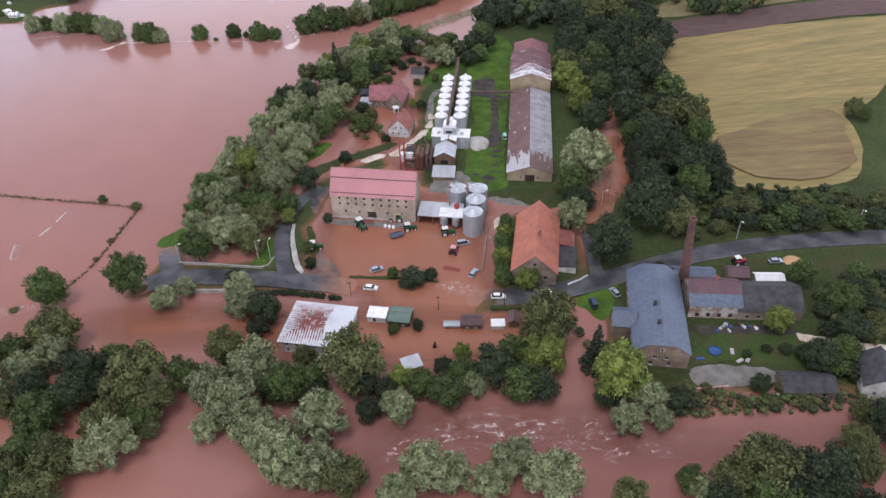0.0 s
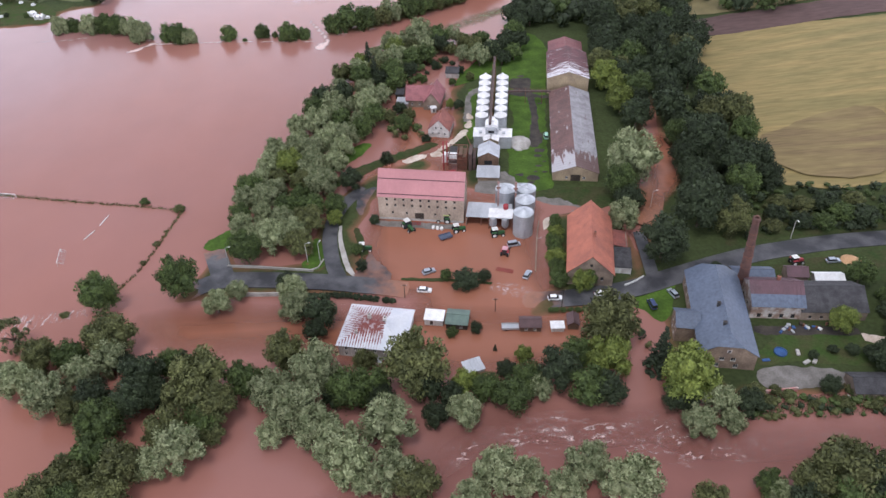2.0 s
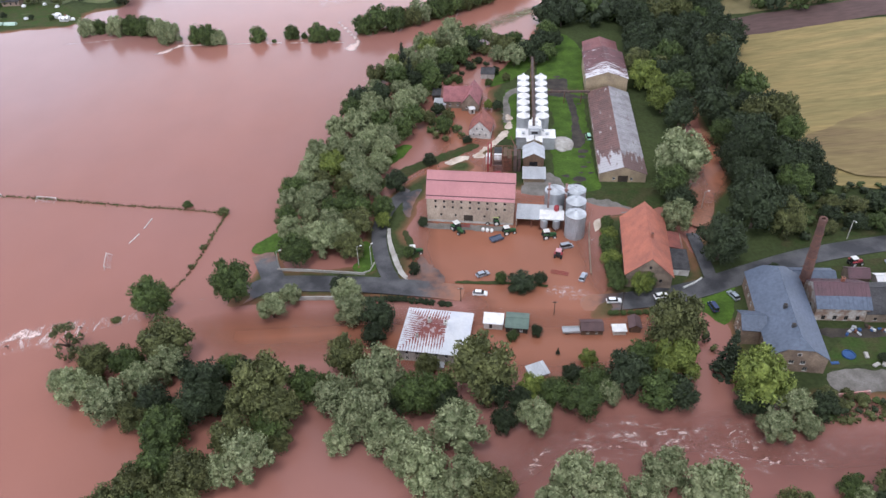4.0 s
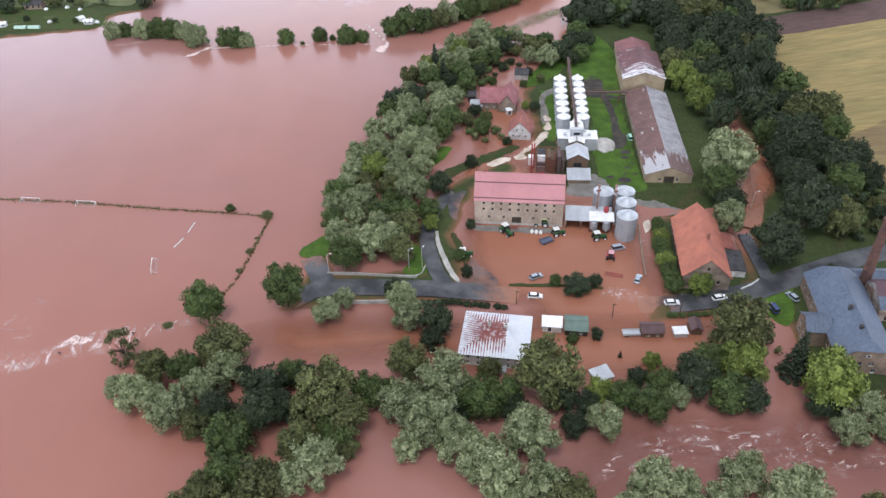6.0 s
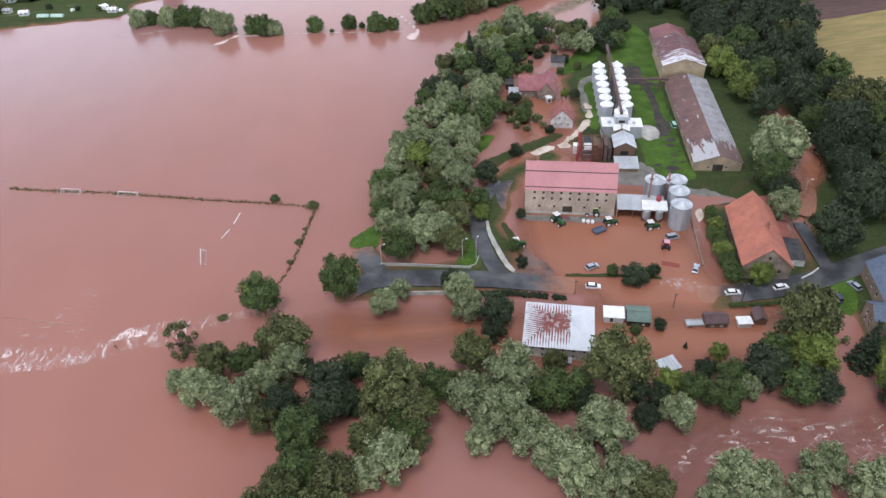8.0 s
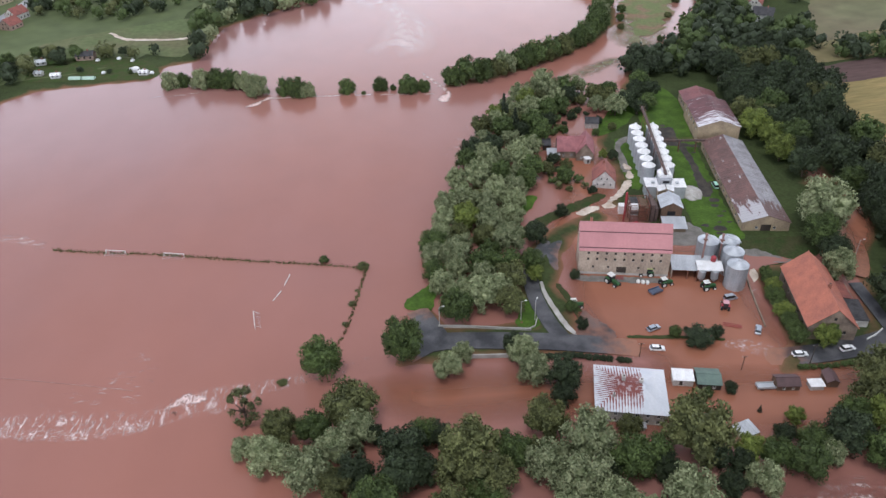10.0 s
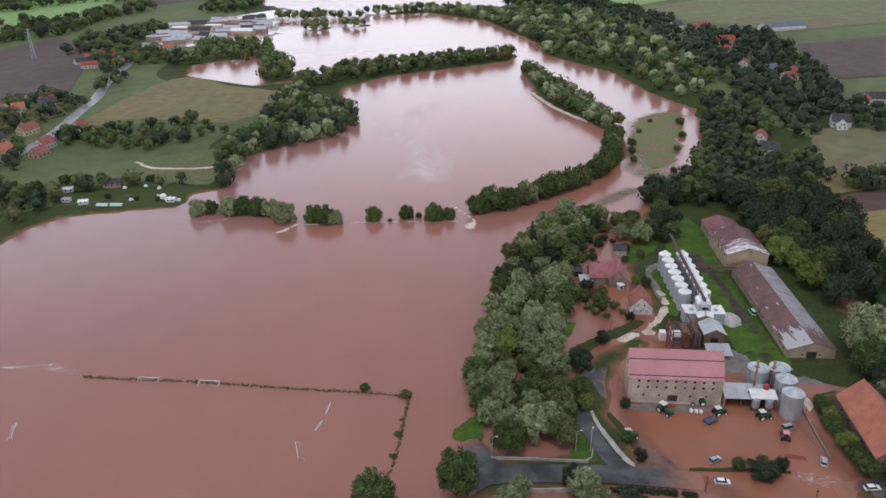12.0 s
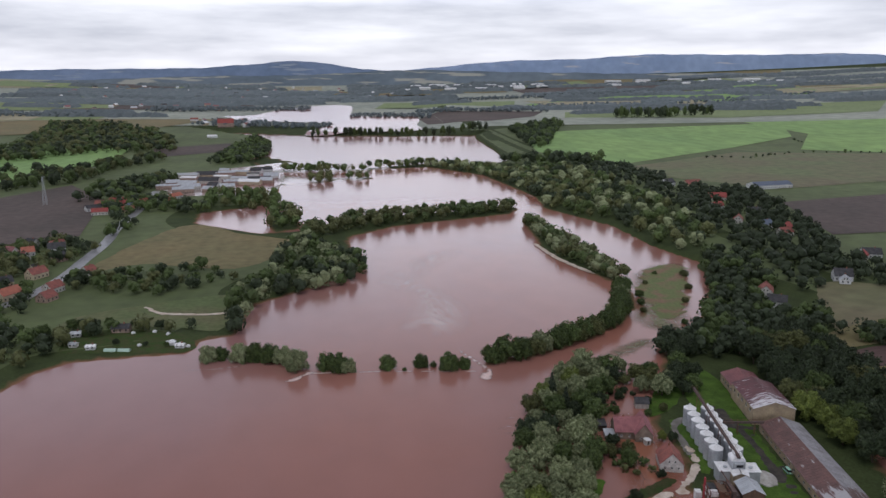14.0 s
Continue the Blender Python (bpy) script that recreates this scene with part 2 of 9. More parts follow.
def box(bm, x0, x1, y0, y1, z0, z1, m=None):
    c = [(x0, y0, z0), (x1, y0, z0), (x1, y1, z0), (x0, y1, z0), (x0, y0, z1), (x1, y0, z1), (x1, y1, z1), (x0, y1, z1)]
    v = [bm.verts.new(m @ Vector(p) if m is not None else p) for p in c]
    for f in ((3, 2, 1, 0), (4, 5, 6, 7), (0, 1, 5, 4), (1, 2, 6, 5), (2, 3, 7, 6), (3, 0, 4, 7)):
        bm.faces.new([v[i] for i in f])
    return v


def boxes(*specs):
    bm = bmesh.new()
    for s in specs:
        box(bm, *s)
    return bm


def tube(bm, a, b, r0, r1, n=8, cap=True):
    """A tapered round bar from a to b."""
    a, b = Vector(a), Vector(b)
    d = (b - a).normalized()
    u = d.orthogonal().normalized()
    w = d.cross(u)
    r_a = [bm.verts.new(a + (u * math.cos(k) + w * math.sin(k)) * r0) for k in [2 * math.pi * i / n for i in range(n)]]
    r_b = [bm.verts.new(b + (u * math.cos(k) + w * math.sin(k)) * r1) for k in [2 * math.pi * i / n for i in range(n)]]
    for i in range(n):
        bm.faces.new((r_a[i], r_a[(i + 1) % n], r_b[(i + 1) % n], r_b[i]))
    if cap:
        bm.faces.new(r_a[::-1])
        bm.faces.new(r_b)


def lathe(profile, n=24):
    """A turned form from (radius, z) pairs."""
    bm = bmesh.new()
    rings = []
    for r, z in profile:
        if r < 1e-4:
            rings.append([bm.verts.new((0, 0, z))])
        else:
            rings.append([bm.verts.new((r * math.cos(2 * math.pi * i / n), r * math.sin(2 * math.pi * i / n), z)) for i in range(n)])
    for a, b in zip(rings, rings[1:]):
        for i in range(n):
            j = (i + 1) % n
            if len(a) == 1 and len(b) > 1:
                bm.faces.new((a[0], b[j], b[i]))
            elif len(b) == 1 and len(a) > 1:
                bm.faces.new((a[i], a[j], b[0]))
            elif len(a) > 1:
                bm.faces.new((a[i], a[j], b[j], b[i]))
    return bm


def prism(bm, pts, y0, y1):
    """An outline in x, z pushed through from y0 to y1."""
    a = [bm.verts.new((x, y0, z)) for x, z in pts]
    b = [bm.verts.new((x, y1, z)) for x, z in pts]
    bm.faces.new(a)
    bm.faces.new(b[::-1])
    k = len(pts)
    for i in range(k):
        bm.faces.new((a[i], b[i], b[(i + 1) % k], a[(i + 1) % k]))


def pierced_wall(bm, width, z0, z1, thick, holes, m):
    """A wall along x from 0 to width, its outside at y = 0, with openings (x0, x1, z0, z1) that go right through."""
    xs = sorted({0.0, width, *[h[0] for h in holes], *[h[1] for h in holes]})
    zs = sorted({z0, z1, *[h[2] for h in holes], *[h[3] for h in holes]})
    solid = {}
    for i in range(len(xs) - 1):
        for k in range(len(zs) - 1):
            cx, cz = (xs[i] + xs[i + 1]) / 2, (zs[k] + zs[k + 1]) / 2
            solid[i, k] = not any(h[0] < cx < h[1] and h[2] < cz < h[3] for h in holes)

    def quad(*p):
        bm.faces.new([bm.verts.new(m @ Vector(q)) for q in p])
    for (i, k), s in solid.items():
        if not s:
            continue
        a, b, c, d = xs[i], xs[i + 1], zs[k], zs[k + 1]
        quad((a, 0, c), (b, 0, c), (b, 0, d), (a, 0, d))
        quad((a, thick, d), (b, thick, d), (b, thick, c), (a, thick, c))
        if not solid.get((i - 1, k)):
            quad((a, 0, d), (a, thick, d), (a, thick, c), (a, 0, c))
        if not solid.get((i + 1, k)):
            quad((b, 0, c), (b, thick, c), (b, thick, d), (b, 0, d))
        if not solid.get((i, k - 1)):
            quad((a, 0, c), (a, thick, c), (b, thick, c), (b, 0, c))
        if not solid.get((i, k + 1)):
            quad((a, 0, d), (b, 0, d), (b, thick, d), (a, thick, d))


def slab(bm, p, thick):
    """A roof slope on four corners (eave left, eave right, ridge right, ridge left)."""
    p = [Vector(q) for q in p]
    n = (p[1] - p[0]).cross(p[-1] - p[0]).normalized()
    if n.z < 0:
        n = -n
    lo = [bm.verts.new(q - n * thick) for q in p]
    hi = [bm.verts.new(q) for q in p]
    bm.faces.new(hi)
    bm.faces.new(lo[::-1])
    for i in range(len(p)):
        j = (i + 1) % len(p)
        bm.faces.new((lo[i], lo[j], hi[j], hi[i]))



def roof_part(name, p, thick, ribs, material, parent, label="", rib=0.06):
    """A roof slope with each raised seam a piece of its own."""
    bm = bmesh.new()
    slab(bm, p, thick)
    ob = part(name, bm, material, parent, label)
    p = [Vector(q) for q in p]
    n = (p[1] - p[0]).cross(p[3] - p[0]).normalized()
    if n.z < 0:
        n = -n
    s = (p[1] - p[0]).normalized() * rib
    for k in range(1, ribs):
        t = k / ribs
        a, b = p[0].lerp(p[1], t), p[3].lerp(p[2], t)
        bm = bmesh.new()
        top = [bm.verts.new(v + n * rib * 1.3) for v in (a - s, a + s, b + s, b - s)]
        bot = [bm.verts.new(v + n * 0.004) for v in (a - s, a + s, b + s, b - s)]
        bm.faces.new(top)
        bm.faces.new(bot[::-1])
        for i in range(4):
            j = (i + 1) % 4
            bm.faces.new((bot[i], bot[j], top[j], top[i]))
        part("seam", bm, material, ob)
    return ob


def window(parent, m, w, h, frame_mat, pane_mat, bars=1, sill=True):
    """One window in its opening: frame, pane, sill; m puts its lower left outer corner."""
    f = 0.09
    bm = boxes((0, w, 0.08, 0.16, 0, f), (0, w, 0.08, 0.16, h - f, h), (0, f, 0.08, 0.16, f, h - f), (w - f, w, 0.08, 0.16, f, h - f))
    for b in range(bars):
        c = w * (b + 1) / (bars + 1)
        box(bm, c - 0.03, c + 0.03, 0.09, 0.15, f, h - f)
    win = part("window", bm, frame_mat, parent, m=m)
    part("pane", boxes((f, w - f, 0.115, 0.13, f, h - f)), pane_mat, win)
    if sill:
        part("sill", boxes((-0.08, w + 0.08, -0.07, 0.08, -0.09, -0.005)), M["concrete"], win)
    return win


def wall_holes(width, spec):
    """Openings from (count, z, w, h, margin) rows, spread evenly along the wall."""
    out = []
    for count, z, w, h, margin in spec:
        for i in range(count):
            c = margin + (width - 2 * margin) * (i + 0.5) / count
            out.append((c - w / 2, c + w / 2, z, z + h))
    return out


def gable_house(name, x, y, turn, length, width, eave, ridge, wall_mat, roof_mat, label, category="house", front=(), back=(), end_a=(), end_b=(), base=0.0,
                over=0.35, ribs=0, roof2=None, hip=0.0, frame_mat=None, thick=0.35, group="", doors=(), wall_label="", roof_label=""):
    """A house with its ridge along local x; front wall faces local -y; end_a is the wall at -x, end_b at +x.
    front, back, end_a, end_b: rows (count, z, w, h, margin) of windows; doors: (wall, x, w, h)."""
    root = thing(name, pose(x, y, base, 0, 0, turn), label, category, group)
    L, W = length / 2, width / 2
    frame_mat = frame_mat or M["white_paint"]
    walls = (("front", pose(-L, -W, 0), length, front), ("back", pose(L, W, 0, 0, 0, 180), length, back),
             ("end_a", pose(-L, W, 0, 0, 0, -90), width, end_a), ("end_b", pose(L, -W, 0, 0, 0, 90), width, end_b))
    for key, m, wd, rows in walls:
        bm = bmesh.new()
        inset = thick if key in ("end_a", "end_b") else 0.0
        holes = wall_holes(wd, [r for r in rows if r[1] + r[3] < eave])
        dd = [d for d in doors if d[0] == key]
        holes = [h for h in holes if not any(h[0] < d[1] + d[2] + 0.1 and h[1] > d[1] - 0.1 and h[2] < d[3] for d in dd)]
        allh = holes + [(d[1], d[1] + d[2], 0.0, d[3]) for d in dd]
        mm = m @ pose(inset, 0, 0)
        allh2 = [(a - inset, b - inset, c, d) for a, b, c, d in allh]
        pierced_wall(bm, wd - 2 * inset, -1.2, eave, thick, allh2, mm)
        if key in ("end_a", "end_b"):
            rise = ridge - eave - 0.05
            cut = min(hip, 0.95)
            pts = [(0, eave), (wd, eave), (wd - wd / 2 * (1 - cut), eave + rise * (1 - cut)), (wd / 2 * (1 - cut), eave + rise * (1 - cut))] if cut else [(0, eave), (wd, eave), (wd / 2, eave + rise)]
            a = [bm.verts.new(m @ Vector((px, 0, pz))) for px, pz in pts]
            b = [bm.verts.new(m @ Vector((px, thick, pz))) for px, pz in pts]
            bm.faces.new(a)
            bm.faces.new(b[::-1])
            for i in range(len(pts)):
                j = (i + 1) % len(pts)
                bm.faces.new((a[i], b[i], b[j], a[j]))
        wall = part("wall", bm, wall_mat, root, wall_label)
        for a, b, c, d in holes:
            window(wall, m @ pose(a, 0, c), b - a, d - c, frame_mat, M["dark_glass"], bars=1 if b - a > 0.7 else 0)
        for r in rows:
            if r[1] + r[3] >= eave:
                for a, b, c, d in wall_holes(wd, [r]):
                    win = part("window", boxes((0, b - a, -0.04, 0.02, 0, d - c)), frame_mat, wall, m=m @ pose(a, 0, c))
                    part("pane", boxes((0.1, b - a - 0.1, -0.055, -0.04, 0.1, d - c - 0.1)), M["dark_glass"], win)
        for key2, dx, dw, dh in dd:
            dm = m @ pose(dx, 0, 0)
            door = part("door", boxes((0, dw, 0.12, 0.2, 0, dh), (0.1, dw / 2 - 0.05, 0.10, 0.12, 0.2, dh - 0.2), (dw / 2 + 0.05, dw - 0.1, 0.10, 0.12, 0.2, dh - 0.2)), M["dark_wood"], wall, m=dm)
            part("handle", boxes((dw / 2 + 0.02, dw / 2 + 0.06, 0.04, 0.1, 1.0, 1.15)), M["steel"], door)
    k = (ridge - eave) / W
    e = eave - over * k
    o2 = over * 0.8
    zc = e + 0.15 + (ridge - e) * (1 - hip)
    yc = (W + over) * hip
    hl = yc * 0.9
    for side, rm in ((-1, roof_mat), (1, roof2 or roof_mat)):
        p = [(-L - o2, side * (W + over), e + 0.15), (L + o2, side * (W + over), e + 0.15), (L + o2 - hl, 0, ridge + 0.15), (-L - o2 + hl, 0, ridge + 0.15)]
        if hip:
            p = [p[0], p[1], (L + o2, side * yc, zc), p[2], p[3], (-L - o2, side * yc, zc)]
            bm = bmesh.new()
            slab(bm, p, 0.14)
            part("roof_slope", bm, rm, root, roof_label)
        else:
            roof_part("roof_slope", p, 0.14, ribs, rm, root, roof_label)
    if hip:
        for s in (-1, 1):
            bm = bmesh.new()
            slab(bm, [(s * (L + o2 + 0.1), -yc - 0.1, zc - 0.05), (s * (L + o2 + 0.1), yc + 0.1, zc - 0.05), (s * (L + o2 - hl), 0, ridge + 0.18)], 0.1)
            part("roof_slope", bm, roof_mat, root, roof_label)
    bm = bmesh.new()
    tube(bm, (-L - o2 + hl, 0, ridge + 0.16), (L + o2 - hl, 0, ridge + 0.16), 0.14, 0.14, 6)
    part("ridge_cap", bm, roof_mat, root)
    return root


def chimney_stack(parent, x, y, z, h, w=0.7, material=None):
    c = part("chimney", boxes((-w / 2, w / 2, -w / 2, w / 2, -0.8, h), (-w / 2 - 0.08, w / 2 + 0.08, -w / 2 - 0.08, w / 2 + 0.08, h, h + 0.12)), material or M["brick"], parent, m=pose(x, y, z))
    part("flue", boxes((-w / 4, w / 4, -w / 4, w / 4, h + 0.12, h + 0.3)), M["dark_wood"], c)


def curve_points(pts, step, closed):
    """Rounded run through plan points (Catmull-Rom), resampled."""
    P = [np.array(p, float) for p in pts]
    n = len(P)
    out = []
    for i in range(n if closed else n - 1):
        if closed:
            a, b, c, d = P[i - 1], P[i], P[(i + 1) % n], P[(i + 2) % n]
        else:
            a, b, c, d = P[max(i - 1, 0)], P[i], P[i + 1], P[min(i + 2, n - 1)]
        k = max(1, int(np.linalg.norm((c - b)[:2]) / step))
        for j in range(k):
            t = j / k
            out.append(0.5 * (2 * b + (c - a) * t + (2 * a - 5 * b + 4 * c - d) * t * t + (3 * b - a - 3 * c + d) * t ** 3))
    if not closed:
        out.append(P[-1])
    return out


def inside(poly, x, y):
    """Which points lie in a plan outline (numpy)."""
    res = np.zeros(np.shape(x), bool)
    n = len(poly)
    for i in range(n):
        x0, y0 = poly[i]
        x1, y1 = poly[(i + 1) % n]
        if y0 == y1:
            continue
        c = ((y0 > y) != (y1 > y)) & (x < (x1 - x0) * (y - y0) / (y1 - y0) + x0)
        res ^= c
    return res


def edge_distance(poly, x, y):
    """Distance in from the edge of a plan outline: positive inside."""
    d = np.full(np.shape(x), 1e9)
    n = len(poly)
    for i in range(n):
        x0, y0 = poly[i]
        x1, y1 = poly[(i + 1) % n]
        dx, dy = x1 - x0, y1 - y0
        t = np.clip(((x - x0) * dx + (y - y0) * dy) / max(dx * dx + dy * dy, 1e-9), 0, 1)
        d = np.minimum(d, np.hypot(x - x0 - t * dx, y - y0 - t * dy))
    return np.where(inside(poly, x, y), d, -d)


# ---- the lie of the land ----
LAND = [
    # mill meadow with the silos and long sheds
    [(2, 226), (14, 223), (25, 221), (33, 214), (48, 208), (62, 212), (70, 230), (80, 262), (92, 330), (128, 420), (148, 520), (118, 480), (70, 412), (45, 396), (36, 372), (24, 345), (8, 322), (3, 300), (4, 280), (0, 262), (-6, 252), (2, 244)],
    # east bank: workshop, road, wood and stubble field
    [(47, 158), (53, 150), (52, 130), (62, 121), (90, 120), (116, 116), (170, 116), (420, 90), (2600, 200), (2600, 1200), (700, 1000), (240, 700), (162, 585), (146, 560), (128, 480), (112, 400), (96, 330), (86, 262), (78, 232), (66, 206), (60, 190), (48, 168)],
    # brick barn and its hedge
    [(24, 165), (46, 159), (54, 168), (55, 200), (40, 206), (29, 203)],
    # road bank west of the yard
    [(-92, 172), (-76, 173), (-50, 171.5), (-38, 170), (-35, 173), (-36, 178), (-37, 182), (-48, 186), (-76, 189), (-80, 196), (-85, 198), (-86, 185)],
    # north lane
    [(-52, 178), (-38, 178), (-33.5, 187), (-36, 203), (-32, 222), (-22, 233), (-8, 244), (-12, 250), (-28, 240), (-41, 230), (-50, 206)],
    # road bank east
    [(16, 156), (48, 156), (52, 168), (40, 168), (20, 166)],
    # west shore: gardens, village, fields
    [(-2600, 330), (-420, 330), (-300, 366), (-291, 393), (-277, 411), (-218, 418), (-212, 440), (-196, 442), (-192, 505), (-156, 541), (-119, 585), (-132, 700), (-130, 716), (-84, 762), (44, 814), (62, 845), (60, 862), (-30, 838), (-118, 815), (-178, 752), (-219, 744), (-292, 806), (-298, 868), (-236, 905), (-225, 990), (-232, 1075), (-262, 1200), (-330, 1500), (-360, 1960), (-600, 2300), (-2600, 2600)],
    # lake shore bank
    [(-58, 380), (-38, 385), (-10, 400), (12, 414), (40, 440), (60, 470), (70, 506), (60, 508), (44, 470), (20, 436), (-6, 416), (-36, 392), (-56, 387)],
    # isthmus
    [(48, 770), (44, 690), (38, 650), (42, 600), (54, 560), (64, 526), (76, 530), (76, 610), (70, 690), (60, 775)],
    # east shore and the far plain
    [(165, 560), (150, 600), (141, 640), (136, 738), (92, 846), (102, 928), (72, 1150), (0, 1268), (-104, 1252), (-110, 1275), (0, 1330), (116, 1308), (156, 1352), (178, 1885), (215, 1965), (-160, 2015), (-258, 2040), (-600, 2300), (-2600, 2500), (-3600, 5000), (3600, 5000), (3600, 700), (700, 800), (300, 650)],
    # islets and banks off the town
    [(-221, 811), (-216, 862), (-204, 868), (-189, 826), (-180, 762), (-206, 745)],
    [(-240, 1075), (-190, 1098), (-160, 1110), (-150, 1140), (-200, 1150), (-240, 1200)],
    [(-146, 1130), (-118, 1122), (-96, 1136), (-104, 1158), (-140, 1152)],
    [(-250, 1230), (-100, 1225), (-96, 1250), (-180, 1290), (-300, 1500), (-330, 1450)],
]


def land_height(x, y):
    """Ground level over the plan; below zero is under the flood."""
    x, y = np.asarray(x, float), np.asarray(y, float)
    sd = np.full(x.shape, -1e9)
    for poly in LAND:
        sd = np.maximum(sd, edge_distance(poly, x, y))
    wob = np.sin(x * 0.31 + 1.3 * np.sin(y * 0.23)) * np.sin(y * 0.27 + 0.9 * np.sin(x * 0.19)) * 1.1
    s = sd + wob * np.clip(1.5 - np.abs(sd) / 8, 0, 1)
    h = np.where(s > 0, 0.75 * (1 - np.exp(-s / 3.5)), np.maximum(s * 0.16, -1.6))
    # the east side climbs
    a = np.clip((x - 92) / 150, 0, 1)
    b = np.clip((y - 195) / 120, 0, 1)
    h = h + np.where(s > 0, 9.0 * a * a * (3 - 2 * a) * b * b * (3 - 2 * b), 0)
    # the plain climbs to the foothills
    d = np.hypot(x + 120, y - 20)
    h = h + np.where(s > 0, 90 * np.clip((d - 1600) / 2900, 0, 2) ** 1.5 + 32 * np.clip((d - 3000) / 1600, 0, 2) ** 1.5, 0)
    return h


def axis(parts):
    out = [parts[0][0]]
    for a, b, step in parts:
        k = max(1, int(round((b - a) / step)))
        out += [a + (b - a) * (i + 1) / k for i in range(k)]
    return np.array(out)


gx = axis([(-3600, -1200, 150), (-1200, -420, 40), (-420, -320, 10), (-320, -240, 4), (-240, 180, 2.6), (180, 300, 6), (300, 600, 20), (600, 1200, 50), (1200, 3600, 150)])
gy = axis([(-500, 40, 60), (40, 100, 6), (100, 440, 2.6), (440, 900, 6), (900, 1400, 14), (1400, 2400, 40), (2400, 4900, 100)])
GX, GY = np.meshgrid(gx, gy)
GZ = land_height(GX, GY)
nx_, ny_ = len(gx), len(gy)
ids = np.arange(nx_ * ny_).reshape(ny_, nx_)
ground_faces = np.stack([ids[:-1, :-1], ids[:-1, 1:], ids[1:, 1:], ids[1:, :-1]], -1).reshape(-1, 4)
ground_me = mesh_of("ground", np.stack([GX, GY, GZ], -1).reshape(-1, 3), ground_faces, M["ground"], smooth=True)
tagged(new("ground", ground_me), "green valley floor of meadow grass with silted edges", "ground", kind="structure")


def sheet(name, outline, material, label, category="ground", lift=0.05, step=6.0, jitter=0.5, z=None, kind="structure", rounded=True, smooth_step=None, fade=None):
    """A patch of ground cover laid over the land inside a plan outline, with an uneven edge."""
    from mathutils.geometry import delaunay_2d_cdt
    rnd = random.Random(name + str(len(outline)))
    ring = [p for p in (curve_points(outline, smooth_step or step * 0.6, True) if rounded else [np.array(q, float) for q in outline])]
    ring = [(p[0] + rnd.uniform(-jitter, jitter), p[1] + rnd.uniform(-jitter, jitter)) for p in ring]
    xs, ys = [p[0] for p in ring], [p[1] for p in ring]
    ax, ay = np.meshgrid(np.arange(min(xs), max(xs), step), np.arange(min(ys), max(ys), step))
    ok = edge_distance(ring, ax, ay) > step * 0.35
    pts = [Vector(p) for p in ring] + [Vector((a, b)) for a, b in zip(ax[ok], ay[ok])]
    v, _, f, *_ = delaunay_2d_cdt(pts, [], [list(range(len(ring)))], 1, 1e-4)
    vx, vy = np.array([p.x for p in v]), np.array([p.y for p in v])
    vz = (land_height(vx, vy) + lift) if z is None else np.full(len(vx), z)
    me = mesh_of(name, np.stack([vx, vy, vz], -1), f, material, smooth=True)
    e = me.attributes.new("edge", "FLOAT", "POINT")
    e.data.foreach_set("value", np.clip(edge_distance(ring, vx, vy) / (fade or step * 0.8), 0, 1).astype(np.float32))
    return tagged(new(name, me), label, category, kind=kind)


def ribbon(name, pts, width, material, label, category="road", thick=0.3, kind="structure", step=4.0):
    """A road or path along (x, y, z) points, with its own thickness."""
    c = curve_points(pts, step, False)
    verts, faces = [], []
    for i, p in enumerate(c):
        d = c[min(i + 1, len(c) - 1)] - c[max(i - 1, 0)]
        nrm = np.array([-d[1], d[0]]) / max(np.hypot(d[0], d[1]), 1e-6)
        w = (p[3] if len(p) > 3 else width) / 2
        for s, dz in ((-w, -thick), (-w, 0), (-w * 0.4, 0.05), (w * 0.4, 0.05), (w, 0), (w, -thick)):
            verts.append((p[0] + nrm[0] * s, p[1] + nrm[1] * s, p[2] + dz))
        if i:
            k = 6 * i
            for j in range(5):
                faces.append((k - 6 + j, k + j, k + j + 1, k - 5 + j))
    return tagged(new(name, mesh_of(name, verts, faces, material)), label, category, kind=kind)


# ---- flood water ----
water_me = mesh_of("flood_water", [(-900, -500, 0), (900, -500, 0), (900, 2600, 0), (-900, 2600, 0)], [(0, 1, 2, 3)], M["water"])
tagged(new("flood_water", water_me), "wide sheet of reddish brown silty flood water", "flood water", kind="structure")
sheet("water", [(-33, 176), (-30, 166), (-20, 165), (-21, 150), (-14, 139), (10, 141), (30, 146), (44, 150), (46, 160), (28, 166), (26, 200), (30, 210), (20, 222), (2, 226), (0, 245), (-6, 254), (2, 266), (4, 300), (-4, 318), (-22, 300), (-24, 262), (-42, 236), (-46, 236), (-34, 228), (-33, 212), (-36, 198)],
      M["water_yard"], "orange-brown muddy water standing in the mill yard", "flood water", z=0.03, step=4, fade=9.0)

sheet("water", [(-104, 166), (-90, 170), (-60, 169), (-24, 166), (10, 161), (46, 158), (45, 146), (38, 134), (4, 130), (-36, 138), (-56, 146), (-72, 146), (-92, 150)],
      M["water_yard"], "orange-brown muddy water below the road", "flood water", z=0.036, step=4, fade=12.0)
sheet("water", [(60, 203), (68, 215), (72, 230), (79, 248), (84, 258), (88, 244), (85, 228), (80, 216), (70, 206)], M["water_yard"], "red-brown muddy water standing on the track", "flood water", z=1.35, step=3, fade=4)
sheet("water", [(-46, 100), (-20, 114), (0, 124), (30, 121), (46, 122), (50, 116), (60, 114), (110, 112), (190, 110), (200, 78), (110, 70), (40, 66), (-10, 70), (-50, 84)], M["water_river"], "darker fast water of the river's own bed", "flood water", z=0.02, step=6, fade=18)


